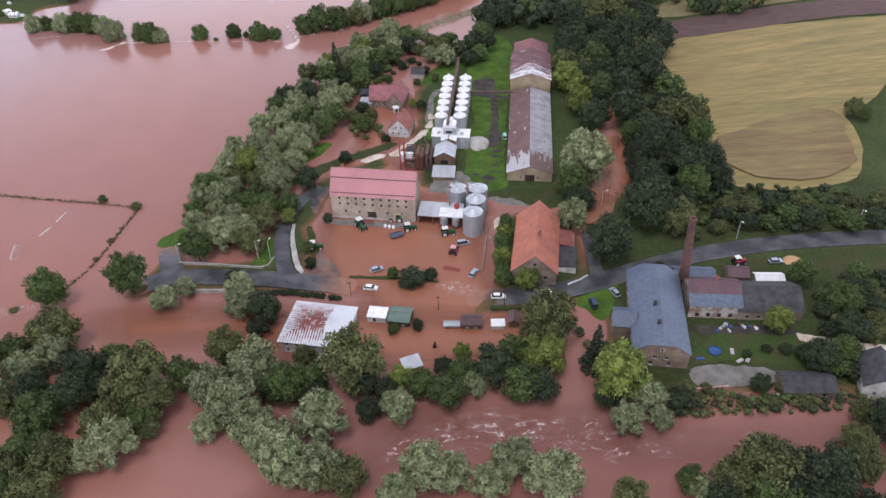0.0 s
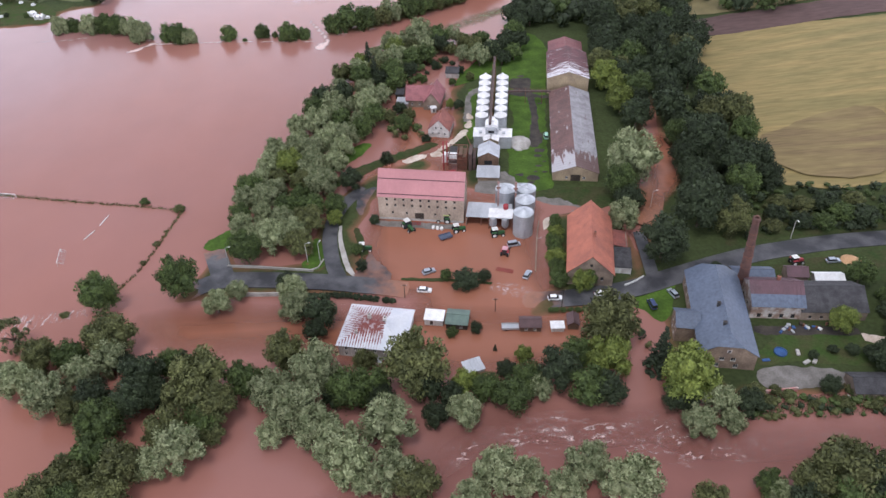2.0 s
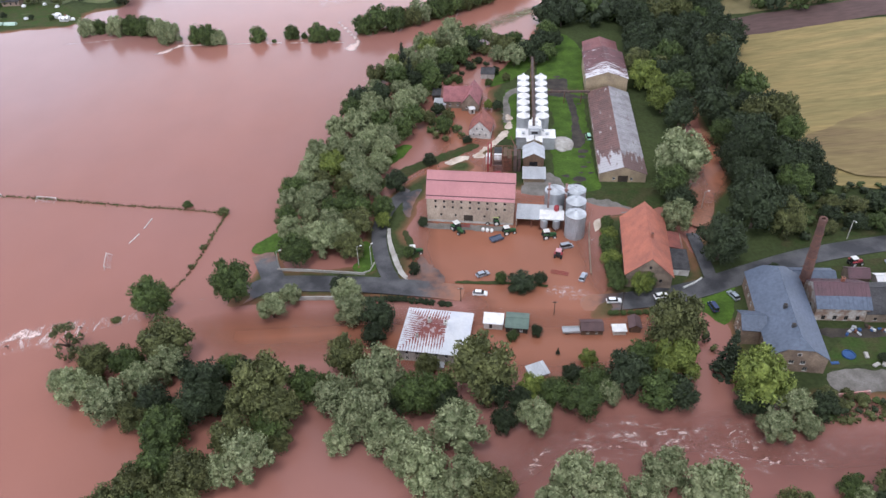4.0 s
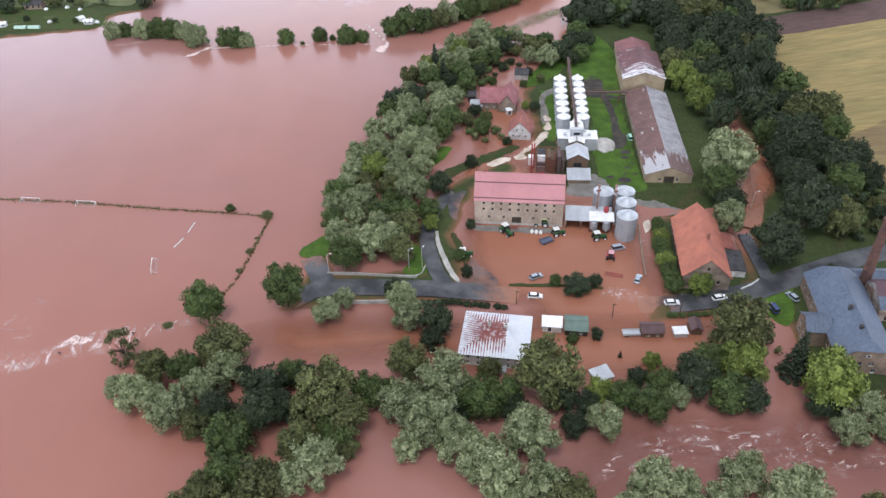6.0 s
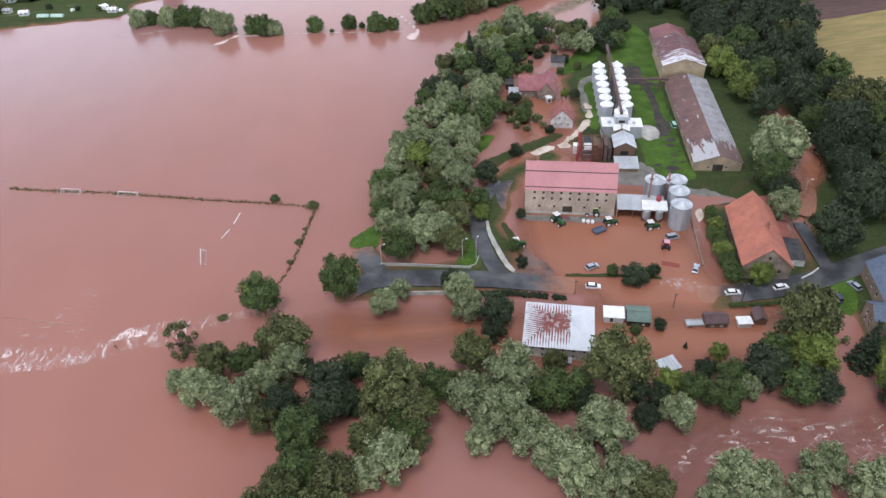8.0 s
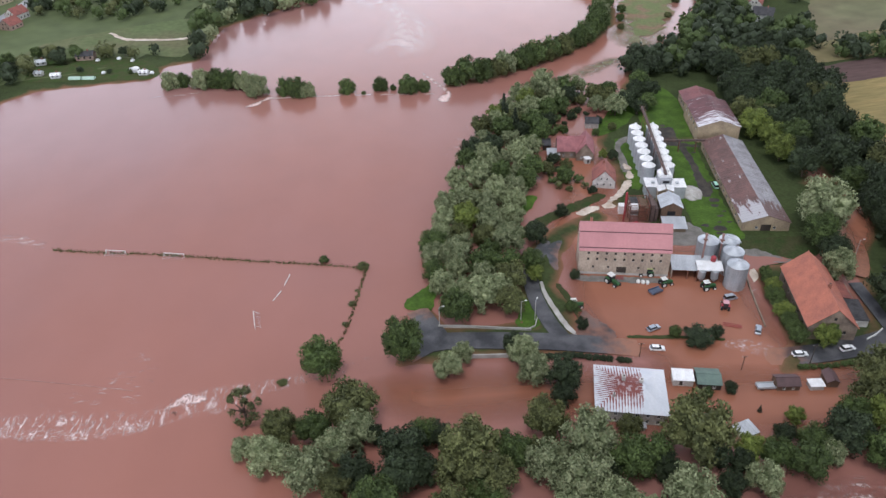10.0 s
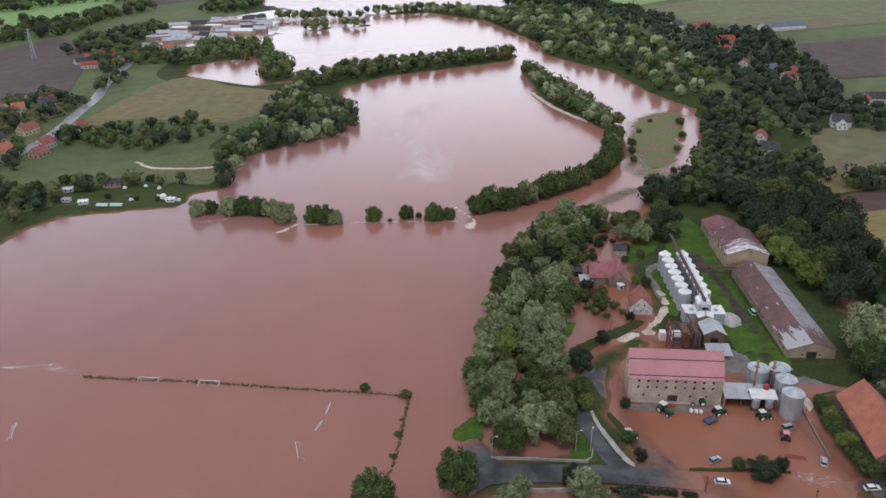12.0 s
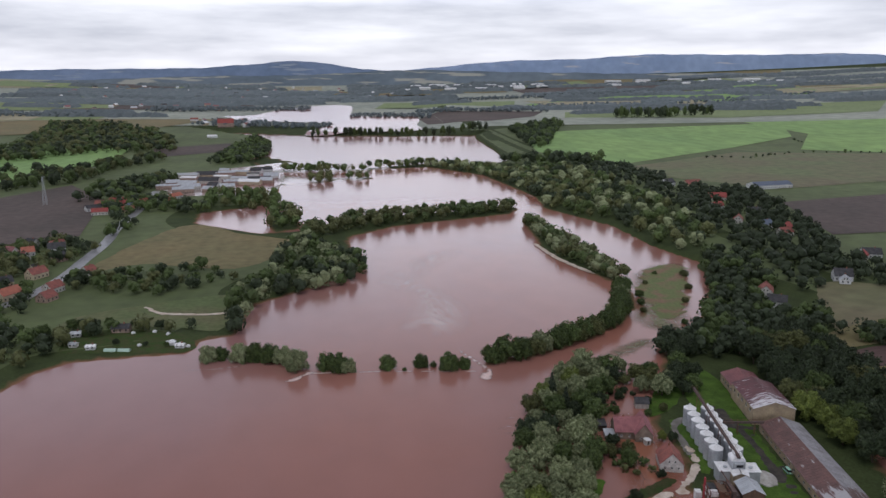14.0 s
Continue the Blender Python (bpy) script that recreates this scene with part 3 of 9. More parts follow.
# ---- roads ----
ribbon("road", [(-89, 176, 0.1), (-84, 178.6, 0.7), (-76, 180.5, 0.85), (-50, 177.3, 0.8), (-36, 174.5, 0.65), (-24, 172, 0.2), (-14, 169.5, -0.25), (4, 166, -0.35), (16, 163, 0.05), (24, 162, 0.5), (36, 162.3, 0.85), (50, 164.5, 0.95), (64, 169, 0.95), (86, 175.5, 0.95), (104, 178.6, 0.95), (124, 180.4, 1.0), (156, 180, 1.1), (230, 176, 1.2), (330, 172, 1.3)],
       7.4, M["asphalt"], "wet grey asphalt village road, partly under water", "road")
ribbon("road", [(-78, 181, 0.8), (-81, 189, 0.7), (-84, 197, 0.25)], 7.0, M["asphalt"], "short asphalt spur that runs into the flood", "road")
ribbon("road", [(-41, 176.5, 0.7), (-43.5, 184, 0.78), (-45.6, 198, 0.78), (-44.6, 211, 0.78), (-40, 222, 0.78), (-34, 229, 0.5)], 5.0, M["asphalt"], "narrow dark asphalt lane beside the mill yard", "road")
ribbon("track", [(60, 196, 0.82), (66, 206, 0.82), (73.5, 228, 0.9), (83, 254, 1.0)], 8.5, M["mud"], "red-brown muddy track between the trees", "track", step=3)
ribbon("track", [(56, 168, 0.85), (57, 180, 0.85), (58, 192, 0.85)], 4.0, M["asphalt"], "short drive beside the brick barn", "track")
sheet("pavement", [(-42.6, 206), (-42.7, 198), (-40.9, 187), (-39.0, 181), (-35.5, 177.5), (-33, 177.4), (-36.4, 180.2), (-38.2, 184), (-39.6, 190), (-41.4, 199), (-41.8, 206)], M["concrete"], "pale concrete kerb strip beside the lane", "pavement", lift=0.14, step=2, jitter=0.15)
sheet("pavement", [(-37, 178.5), (-34, 183), (-32.4, 190), (-29.5, 186), (-25, 178), (-30, 175)], M["asphalt"], "worn asphalt apron at the yard gate", "pavement", z=0.42, step=2.0, jitter=0.6)
sheet("pavement", [(-36, 226), (-30, 229), (-33, 221), (-35, 212), (-37, 215)], M["asphalt"], "wet asphalt apron behind the hedge", "pavement", lift=0.12, step=2.5, jitter=0.2)
sheet("mill_apron", [(-29, 208.5), (-1, 202.7), (0, 200.6), (-14, 202.4), (-30, 206)], M["grey_dirt"], "grey silted apron along the mill wall", "pavement", z=0.12, step=2, jitter=0.3)

# ---- ground cover by the mill ----
sheet("lawn", [(20, 224), (34, 222), (36, 240), (44, 292), (54, 340), (50, 366), (40, 362), (30, 330), (27, 300), (28, 275), (23, 262), (21, 240)], M["lawn"], "bright green lawn between the silos and the long shed", "lawn", lift=0.10, step=4)
sheet("lawn", [(6, 262), (11, 264), (15, 284), (17, 304), (12, 306), (8, 290)], M["lawn"], "strip of lush lawn beside the silos", "lawn", lift=0.10, step=3)
sheet("lawn", [(4, 312), (14, 314), (28, 330), (30, 348), (18, 340), (8, 326)], M["lawn"], "lush lawn behind the silos", "lawn", lift=0.10, step=4)
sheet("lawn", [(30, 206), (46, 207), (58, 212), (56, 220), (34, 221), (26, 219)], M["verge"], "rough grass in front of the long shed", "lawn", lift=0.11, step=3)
sheet("trodden_path", [(31.6, 313), (36, 314), (40.5, 313), (39.4, 304), (39.6, 293), (38.6, 279), (36.8, 268), (37, 257), (33, 251), (30.2, 253.4), (32.8, 263.7), (35.4, 279.6), (36.2, 294), (33, 301), (30, 306)], M["dark_soil"], "dark trodden soil path across the lawn", "path", lift=0.2, step=2.0, jitter=0.5)
sheet("trodden_path", [(29, 302), (33, 300), (45, 295), (45.5, 292.5), (36, 295), (29.5, 297.5)], M["dark_soil"], "trampled dark soil under the belt bridge", "path", lift=0.22, step=1.6, jitter=0.6)
sheet("trodden_path", [(19.8, 307.5), (13.3, 305), (9.4, 297.4), (7.4, 283.5), (6.6, 276), (9.0, 276), (10.8, 286.5), (11.8, 297), (15.4, 302), (18.4, 303)], M["grey_dirt"], "grey trodden track round the silos", "path", lift=0.2, step=1.8, jitter=0.4)
sheet("mud_flat", [(5, 219), (7.4, 229), (12, 234), (18.2, 234), (22, 228), (22, 222), (15.5, 219), (10, 216.5)], M["grey_dirt"], "grey rubble ground behind the tall silos", "mud", lift=0.3, step=2, jitter=0.6)
sheet("mud_flat", [(27, 216.5), (36.9, 214), (42.5, 209), (46, 206), (34.9, 207.5), (27.9, 209)], M["grey_dirt"], "stony track in front of the long shed", "mud", lift=0.3, step=2, jitter=0.6)
for cx, cy, r in ((32.6, 244.4, 1.7), (31.8, 237, 1.4), (24, 231.5, 1.6), (28.5, 229, 2.6), (34.4, 240, 1.0), (33.4, 232.5, 1.2), (30, 233, 1.0), (27, 226, 1.5), (38.5, 262, 1.4), (34, 248.5, 2.2), (37, 316, 1.8), (42, 300, 1.5), (41, 288, 1.2)):
    sheet("bare_patch", [(cx + r * math.cos(a) * (1 + 0.3 * math.sin(3 * a + cx)), cy + 0.7 * r * math.sin(a)) for a in [k * math.pi / 4 for k in range(8)]], M["dark_soil"], "dark bare patch in the lawn", "soil patch", lift=0.2, step=1.2, jitter=0.25)
for ring in ([(-5.4, 253.9), (-0.5, 256.1), (5.3, 262.8), (7.6, 268), (6.0, 269.4), (3.4, 266), (-0.4, 260.6), (-4, 257)], [(8.6, 269.6), (10.0, 275.4), (8.4, 275.8), (6.4, 270.4)], [(10.2, 277), (10.5, 281), (8.9, 283), (8.0, 278.5)]):
    sheet("gravel_path", ring, M["pale_gravel"], "washed-out pale gravel path", "path", lift=0.22, step=1.3, jitter=0.5)
sheet("gravel_bank", [(-20, 248), (-14, 252), (-10, 251), (-13, 247), (-18, 245.5)], M["pale_gravel"], "pale silt bank left by the flood", "gravel bank", z=0.12, step=1.6, jitter=0.5)
sheet("gravel_bank", [(-9, 252), (-3, 256), (0, 255), (-3, 251), (-7, 249)], M["pale_gravel"], "pale silt bank left by the flood", "gravel bank", z=0.12, step=1.6, jitter=0.5)
sheet("verge", [(-44, 232), (-30, 243), (-14, 252), (-6, 258), (-8, 261), (-18, 256), (-34, 247), (-47, 236)], M["verge"], "green verge along the flooded track", "verge", z=0.14, step=2.5, jitter=0.6)
sheet("verge", [(-50, 240), (-36, 254), (-32, 262), (-38, 262), (-50, 250)], M["lawn"], "green bank under the willows", "verge", z=0.16, step=3, jitter=0.6)
sheet("verge", [(-88, 200), (-80, 196), (-77, 204), (-74, 212), (-79, 210)], M["lawn"], "bright green bank beside the spur road", "verge", z=0.3, step=2, jitter=0.4)
sheet("verge", [(-54, 186), (-47, 184), (-48, 196), (-51, 200)], M["lawn"], "mown verge at the lane corner", "verge", lift=0.12, step=2, jitter=0.3)
sheet("verge", [(-36, 205), (-31.5, 196), (-30, 186), (-34, 184), (-36, 194), (-37.5, 203)], M["verge"], "rough grass island beside the yard", "verge", lift=0.17, step=2, jitter=0.3)
sheet("verge", [(-22, 176.6), (-8, 175.2), (6, 172.2), (6, 171), (-8, 173.6), (-22, 175.4)], M["verge"], "low grass bank between yard and road", "verge", z=0.2, step=2, jitter=0.3)
sheet("mud_flat", [(24, 196), (29, 200), (30, 210), (24, 216), (21, 214), (25, 206)], M["pale_gravel"], "silt and rubble beside the tall silos", "mud", lift=0.25, step=2, jitter=0.5)


# ---- more materials ----
M["tunnel_film"] = mat("pale_green_film", (0.40, 0.52, 0.44), (0.32, 0.44, 0.36), rough=0.35, scale=0.5)
M["white_paint"] = mat("white_paint", (0.72, 0.72, 0.70), (0.55, 0.54, 0.5), rough=0.5, scale=0.8)
M["dark_glass"] = mat("dark_glass", (0.02, 0.022, 0.025), (0.035, 0.037, 0.04), rough=0.08, spec=0.6, bump=0)
M["dark_wood"] = mat("dark_wood", (0.06, 0.045, 0.035), (0.035, 0.028, 0.022), rough=0.8, stretch=(1, 1, 0.2))
M["brown_wood"] = mat("weathered_boards", (0.16, 0.10, 0.065), (0.10, 0.065, 0.045), rough=0.85, scale=0.8, stretch=(4, 4, 0.4))
M["steel"] = mat("galvanised_steel", (0.50, 0.52, 0.54), (0.38, 0.40, 0.42), rough=0.42, metal=0.6, scale=0.5, stretch=(1, 1, 0.25))
M["rusty_steel"] = mat("rusty_steel", (0.20, 0.085, 0.055), (0.11, 0.055, 0.04), rough=0.85, scale=0.9)
M["rust_light"] = mat("pale_rusted_paint", (0.34, 0.21, 0.18), (0.24, 0.13, 0.11), rough=0.7, scale=0.9)
M["brick"] = mat("old_brick", (0.30, 0.12, 0.08), (0.20, 0.085, 0.06), rough=0.9, scale=0.7, fine=5)
M["sooty_brick"] = mat("sooty_dark_brick", (0.135, 0.070, 0.055), (0.085, 0.048, 0.042), rough=0.9, scale=0.6, fine=4)
M["mill_wall"] = mat("stained_mill_render", (0.43, 0.345, 0.27), (0.25, 0.192, 0.15), rough=0.95, scale=0.22, fine=2.5, stretch=(1, 1, 0.45), lo=0.38, hi=0.72)
M["barn_brick"] = mat("grimy_barn_masonry", (0.27, 0.21, 0.16), (0.15, 0.115, 0.09), rough=0.95, scale=0.3, fine=2.5)
M["workshop_wall"] = mat("grimy_brown_workshop_render", (0.29, 0.215, 0.155), (0.18, 0.13, 0.10), rough=0.95, scale=0.3, fine=2)
M["ochre_wall"] = mat("ochre_shed_render", (0.40, 0.31, 0.20), (0.26, 0.20, 0.14), rough=0.95, scale=0.25, fine=2)
M["white_wall"] = mat("whitewashed_wall", (0.62, 0.60, 0.57), (0.42, 0.39, 0.36), rough=0.9, scale=0.35, fine=2)
M["peeling_wall"] = mat("peeling_plaster_on_brick", (0.44, 0.40, 0.36), (0.25, 0.17, 0.13), rough=0.95, scale=0.5, fine=2.5, lo=0.42, hi=0.58)
M["grey_wall"] = mat("dirty_grey_render", (0.50, 0.47, 0.44), (0.33, 0.30, 0.27), rough=0.95, scale=0.3, fine=2, stretch=(1, 1, 0.4))
M["pink_roof"] = mat("faded_pink_sheet_roof", (0.44, 0.205, 0.208), (0.375, 0.172, 0.178), rough=0.45, scale=0.12, fine=1.5, bump=0.04, grain=0.06, stretch=(1, 1, 1))
M["orange_tile"] = mat("orange_clay_tiles", (0.39, 0.135, 0.088), (0.28, 0.105, 0.075), rough=0.85, scale=0.3, fine=3.2, bump=0.6)
M["maroon_tile"] = mat("faded_maroon_tiles", (0.32, 0.13, 0.135), (0.22, 0.09, 0.095), rough=0.85, scale=0.35, fine=3.2, bump=0.6)
M["dark_rust"] = mat("dark_rusted_plate", (0.115, 0.075, 0.065), (0.065, 0.048, 0.045), rough=0.8, scale=0.9)
M["cottage_tile"] = mat("weathered_cottage_tiles", (0.33, 0.125, 0.10), (0.22, 0.09, 0.075), rough=0.85, scale=0.35, fine=3.2, bump=0.6)
M["maroon_sheet"] = mat("faded_maroon_sheets", (0.20, 0.075, 0.075), (0.15, 0.06, 0.062), rough=0.55, scale=0.2, fine=1.5, bump=0.1)
M["red_tile"] = mat("dull_red_tiles", (0.28, 0.095, 0.075), (0.18, 0.07, 0.06), rough=0.85, scale=0.35, fine=3.2, bump=0.6)
M["blue_roof"] = mat("blue_grey_sheet_roof", (0.098, 0.120, 0.165), (0.082, 0.102, 0.140), rough=0.5, scale=0.12, fine=1.2, bump=0.08)
M["purple_roof"] = mat("maroon_sheet_roof", (0.115, 0.06, 0.07), (0.085, 0.048, 0.055), rough=0.5, scale=0.3)
M["slate_roof"] = mat("old_dark_slates", (0.062, 0.060, 0.063), (0.032, 0.031, 0.033), rough=0.75, scale=0.5, fine=2.6, bump=0.7)
M["grey_sheet"] = mat("pale_zinc_sheet", (0.50, 0.52, 0.54), (0.36, 0.37, 0.39), rough=0.45, metal=0.25, scale=0.3, stretch=(1, 0.3, 1))
M["white_sheet"] = mat("white_silo_paint", (0.75, 0.75, 0.75), (0.62, 0.61, 0.60), rough=0.45, scale=0.6, random_amt=0.05)
M["green_roof"] = mat("grey_green_felt_roof", (0.13, 0.18, 0.15), (0.10, 0.14, 0.12), rough=0.8, scale=0.5)
M["brown_roof"] = mat("brown_shed_roof", (0.10, 0.06, 0.06), (0.075, 0.045, 0.045), rough=0.7, scale=0.5)
M["tyre"] = mat("tyre_rubber", (0.025, 0.025, 0.025), rough=0.9)
M["car_white"] = mat("white_car_paint", (0.78, 0.78, 0.78), (0.74, 0.74, 0.74), rough=0.25, spec=0.6, bump=0)
M["car_blue"] = mat("dark_blue_car_paint", (0.03, 0.05, 0.13), (0.03, 0.045, 0.11), rough=0.25, spec=0.6, bump=0)
M["car_silver"] = mat("silver_car_paint", (0.42, 0.47, 0.52), (0.38, 0.42, 0.48), rough=0.3, metal=0.4, bump=0)
M["tractor_green"] = mat("tractor_green_paint", (0.035, 0.11, 0.04), (0.03, 0.085, 0.03), rough=0.5)
M["tractor_red"] = mat("red_machine_paint", (0.34, 0.045, 0.055), (0.25, 0.04, 0.045), rough=0.55)
M["blue_tarp"] = mat("blue_tarpaulin", (0.04, 0.10, 0.25), rough=0.6)
M["bark"] = mat("bark", (0.10, 0.075, 0.055), (0.06, 0.045, 0.035), rough=0.95, scale=2, stretch=(1, 1, 0.3))


def patchy_roof(name, base, base2, patch, axis_name, start, end, amount, scale):
    """Sheet roofing in which part of the length has been renewed or has lost its paint, in uneven patches."""
    m = mat(name, base, base2, rough=0.6, scale=0.25, fine=1.6, bump=0.15)
    n, l = m.node_tree.nodes, m.node_tree.links
    b = n["Principled BSDF"]
    old = b.inputs["Base Color"].links[0].from_socket
    tc = n.new("ShaderNodeTexCoord")
    se = n.new("ShaderNodeSeparateXYZ")
    l.new(tc.outputs["Object"], se.inputs[0])
    no = n.new("ShaderNodeTexNoise")
    mp = n.new("ShaderNodeMapping")
    mp.inputs["Scale"].default_value = scale
    no.inputs["Scale"].default_value = 1.0
    no.inputs["Detail"].default_value = 6
    no.inputs["Roughness"].default_value = 0.65
    l.new(tc.outputs["Object"], mp.inputs["Vector"])
    l.new(mp.outputs["Vector"], no.inputs["Vector"])
    mr = n.new("ShaderNodeMapRange")
    mr.inputs["From Min"].default_value, mr.inputs["From Max"].default_value = start, end
    l.new(se.outputs[axis_name], mr.inputs["Value"])
    ad = n.new("ShaderNodeMath")
    ad.operation = "MULTIPLY_ADD"
    l.new(mr.outputs["Result"], ad.inputs[0])
    ad.inputs[1].default_value = amount
    l.new(no.outputs["Fac"], ad.inputs[2])
    th = n.new("ShaderNodeMapRange")
    th.inputs["From Min"].default_value, th.inputs["From Max"].default_value = 0.62, 0.68
    l.new(ad.outputs[0], th.inputs["Value"])
    mx = n.new("ShaderNodeMixRGB")
    mx.inputs[2].default_value = (*patch, 1)
    l.new(old, mx.inputs[1])
    l.new(th.outputs["Result"], mx.inputs[0])
    l.new(mx.outputs["Color"], b.inputs["Base Color"])
    return m


M["low_west"] = patchy_roof("rusty_brown_sheets", (0.155, 0.082, 0.072), (0.105, 0.060, 0.054), (0.38, 0.365, 0.375), "X", -16, -31, 0.26, (0.12, 0.5, 0.5))
M["low_east"] = patchy_roof("half_stripped_grey_sheets", (0.33, 0.32, 0.33), (0.21, 0.195, 0.205), (0.13, 0.078, 0.07), "X", -18, -27, 0.28, (0.12, 0.6, 0.6))
M["tall_west"] = patchy_roof("peeling_maroon_sheets", (0.14, 0.058, 0.062), (0.10, 0.048, 0.05), (0.60, 0.58, 0.60), "X", 3, -13.6, 0.21, (1.5, 0.16, 0.16))


def rust_roof_mat():
    """White sheet roof with rust that has run down its seams from the ridge."""
    m = mat("rust_streaked_white_sheets", (0.60, 0.61, 0.63), (0.54, 0.56, 0.60), rough=0.5, scale=0.2, fine=1.5, bump=0.03, grain=0.05)
    n, l = m.node_tree.nodes, m.node_tree.links
    b = n["Principled BSDF"]
    old = b.inputs["Base Color"].links[0].from_socket

    def op(kind, a, c):
        q = n.new("ShaderNodeMath")
        q.operation = kind
        for i, v in enumerate((a, c)):
            if v is None:
                continue
            if isinstance(v, (int, float)):
                q.inputs[i].default_value = v
            else:
                l.new(v, q.inputs[i])
        return q.outputs[0]
    tc = n.new("ShaderNodeTexCoord")
    se = n.new("ShaderNodeSeparateXYZ")
    l.new(tc.outputs["Object"], se.inputs[0])
    x, y = se.outputs["X"], se.outputs["Y"]
    xs = op("SUBTRACT", x, -1.2)
    ax, ay = op("ABSOLUTE", xs, None), op("ABSOLUTE", y, None)
    side = op("GREATER_THAN", ax, ay)
    along = op("ADD", op("MULTIPLY", side, y), op("MULTIPLY", op("SUBTRACT", 1.0, side), xs))
    down = op("MAXIMUM", ax, ay)
    stripe = op("SINE", op("MULTIPLY", along, 8.2), None)
    no = n.new("ShaderNodeTexNoise")
    no.inputs["Scale"].default_value = 0.55
    no.inputs["Detail"].default_value = 5
    l.new(tc.outputs["Object"], no.inputs["Vector"])
    reach = op("ADD", op("MULTIPLY", stripe, 2.6), op("MULTIPLY", no.outputs["Fac"], 6.5))
    right = op("GREATER_THAN", xs, op("ADD", 3.2, op("MULTIPLY", no.outputs["Fac"], 2.0)))
    v = op("SUBTRACT", op("ADD", reach, 3.4), op("ADD", down, op("MULTIPLY", right, 6.0)))
    th = n.new("ShaderNodeMapRange")
    th.inputs["From Min"].default_value, th.inputs["From Max"].default_value = -0.3, 1.8
    l.new(v, th.inputs["Value"])
    inner = n.new("ShaderNodeMapRange")
    inner.inputs["From Min"].default_value, inner.inputs["From Max"].default_value = 0.52, 0.60
    n2 = n.new("ShaderNodeTexNoise")
    n2.inputs["Scale"].default_value = 0.8
    n2.inputs["Detail"].default_value = 4
    mp = n.new("ShaderNodeMapping")
    mp.inputs["Location"].default_value = (7.3, 1.1, 0)
    l.new(tc.outputs["Object"], mp.inputs["Vector"])
    l.new(mp.outputs["Vector"], n2.inputs["Vector"])
    l.new(n2.outputs["Fac"], inner.inputs["Value"])
    fac = op("MULTIPLY", th.outputs["Result"], op("SUBTRACT", 1.0, op("MULTIPLY", inner.outputs["Result"], 0.4)))
    mx = n.new("ShaderNodeMixRGB")
    mx.inputs[2].default_value = (0.20, 0.06, 0.052, 1)
    l.new(fac, mx.inputs[0])
    l.new(old, mx.inputs[1])
    l.new(mx.outputs["Color"], b.inputs["Base Color"])
    return m


M["rust_roof"] = rust_roof_mat()


# ---- the mill and its yard ----
mill = gable_house("mill", -13.3, 212.2, -11.4, 29.6, 10.6, 9.7, 17.2, M["mill_wall"], M["pink_roof"], "long three-storey stained mill with a faded pink sheet roof", "mill",
                   front=[(9, 8.0, 0.75, 0.95, 1.6), (9, 5.7, 0.75, 0.95, 1.6), (5, 2.6, 0.7, 0.9, 2.4)], back=[(8, 6.6, 0.8, 1.0, 2)], end_a=[(3, 7.0, 0.8, 1.0, 1.2), (1, 11.5, 0.8, 1.0, 4)],
                   end_b=[(3, 7.2, 0.8, 1.0, 1.2), (3, 4.4, 0.8, 1.0, 1.2), (1, 11.5, 0.8, 1.0, 4)], doors=[("front", 12.6, 3.2, 3.3)], ribs=26, over=0.3, frame_mat=M["dark_wood"])
for zz, dep in ((0.36, 0.0), (0.93, 0.0)):
    k = (17.2 - 9.7) / 5.3
    yy = -5.3 * zz
    part("roof_step", boxes((-14.9, 14.9, yy - 0.12, yy + 0.06, 17.2 + 0.10 + yy * k, 17.2 + 0.36 + yy * k)), M["purple_roof"], mill, "dark seam flashing across the roof")
chimney_stack(mill, -11.2, 0.9, 16.0, 2.2, 0.8)
part("plinth", boxes((-14.86, 14.86, -5.36, -5.3, -0.3, 0.9)), M["concrete"], mill)

# loading roof between mill and silos
lr = thing("loading_canopy", pose(8.6, 205.0, 0, 0, 0, -12), "pale zinc canopy on steel posts beside the mill", "canopy")
roof_part("roof", [(-7.2, -3.6, 3.7), (8.2, -3.6, 3.7), (8.2, 4.0, 4.6), (-7.2, 4.0, 4.6)], 0.18, 14, M["grey_sheet"], lr)
for px in (-6.9, -2.0, 3.0, 7.9):
    for py in (-3.3, 3.7):
        part("post", boxes((px - 0.12, px + 0.12, py - 0.12, py + 0.12, -1.0, 3.5)), M["rusty_steel"], lr)
part("side_wall", boxes((-7.2, -7.0, -3.4, 3.8, -0.5, 3.6), (-7.0, 4, 3.7, 3.85, -0.5, 4.4)), M["mill_wall"], lr)
lr2 = thing("loading_canopy", pose(12.6, 201.8, 0, 0, 0, -12), "paler lean-to canopy over two small hoppers", "canopy")
roof_part("roof", [(-4.0, -2.6, 4.9), (4.2, -2.6, 4.9), (4.2, 2.0, 5.6), (-4.0, 2.0, 5.6)], 0.16, 8, M["white_sheet"], lr2)
for px in (-3.8, 4.0):
    for py in (-2.4, 1.8):
        part("post", boxes((px - 0.1, px + 0.1, py - 0.1, py + 0.1, -1.0, 4.75)), M["rusty_steel"], lr2)
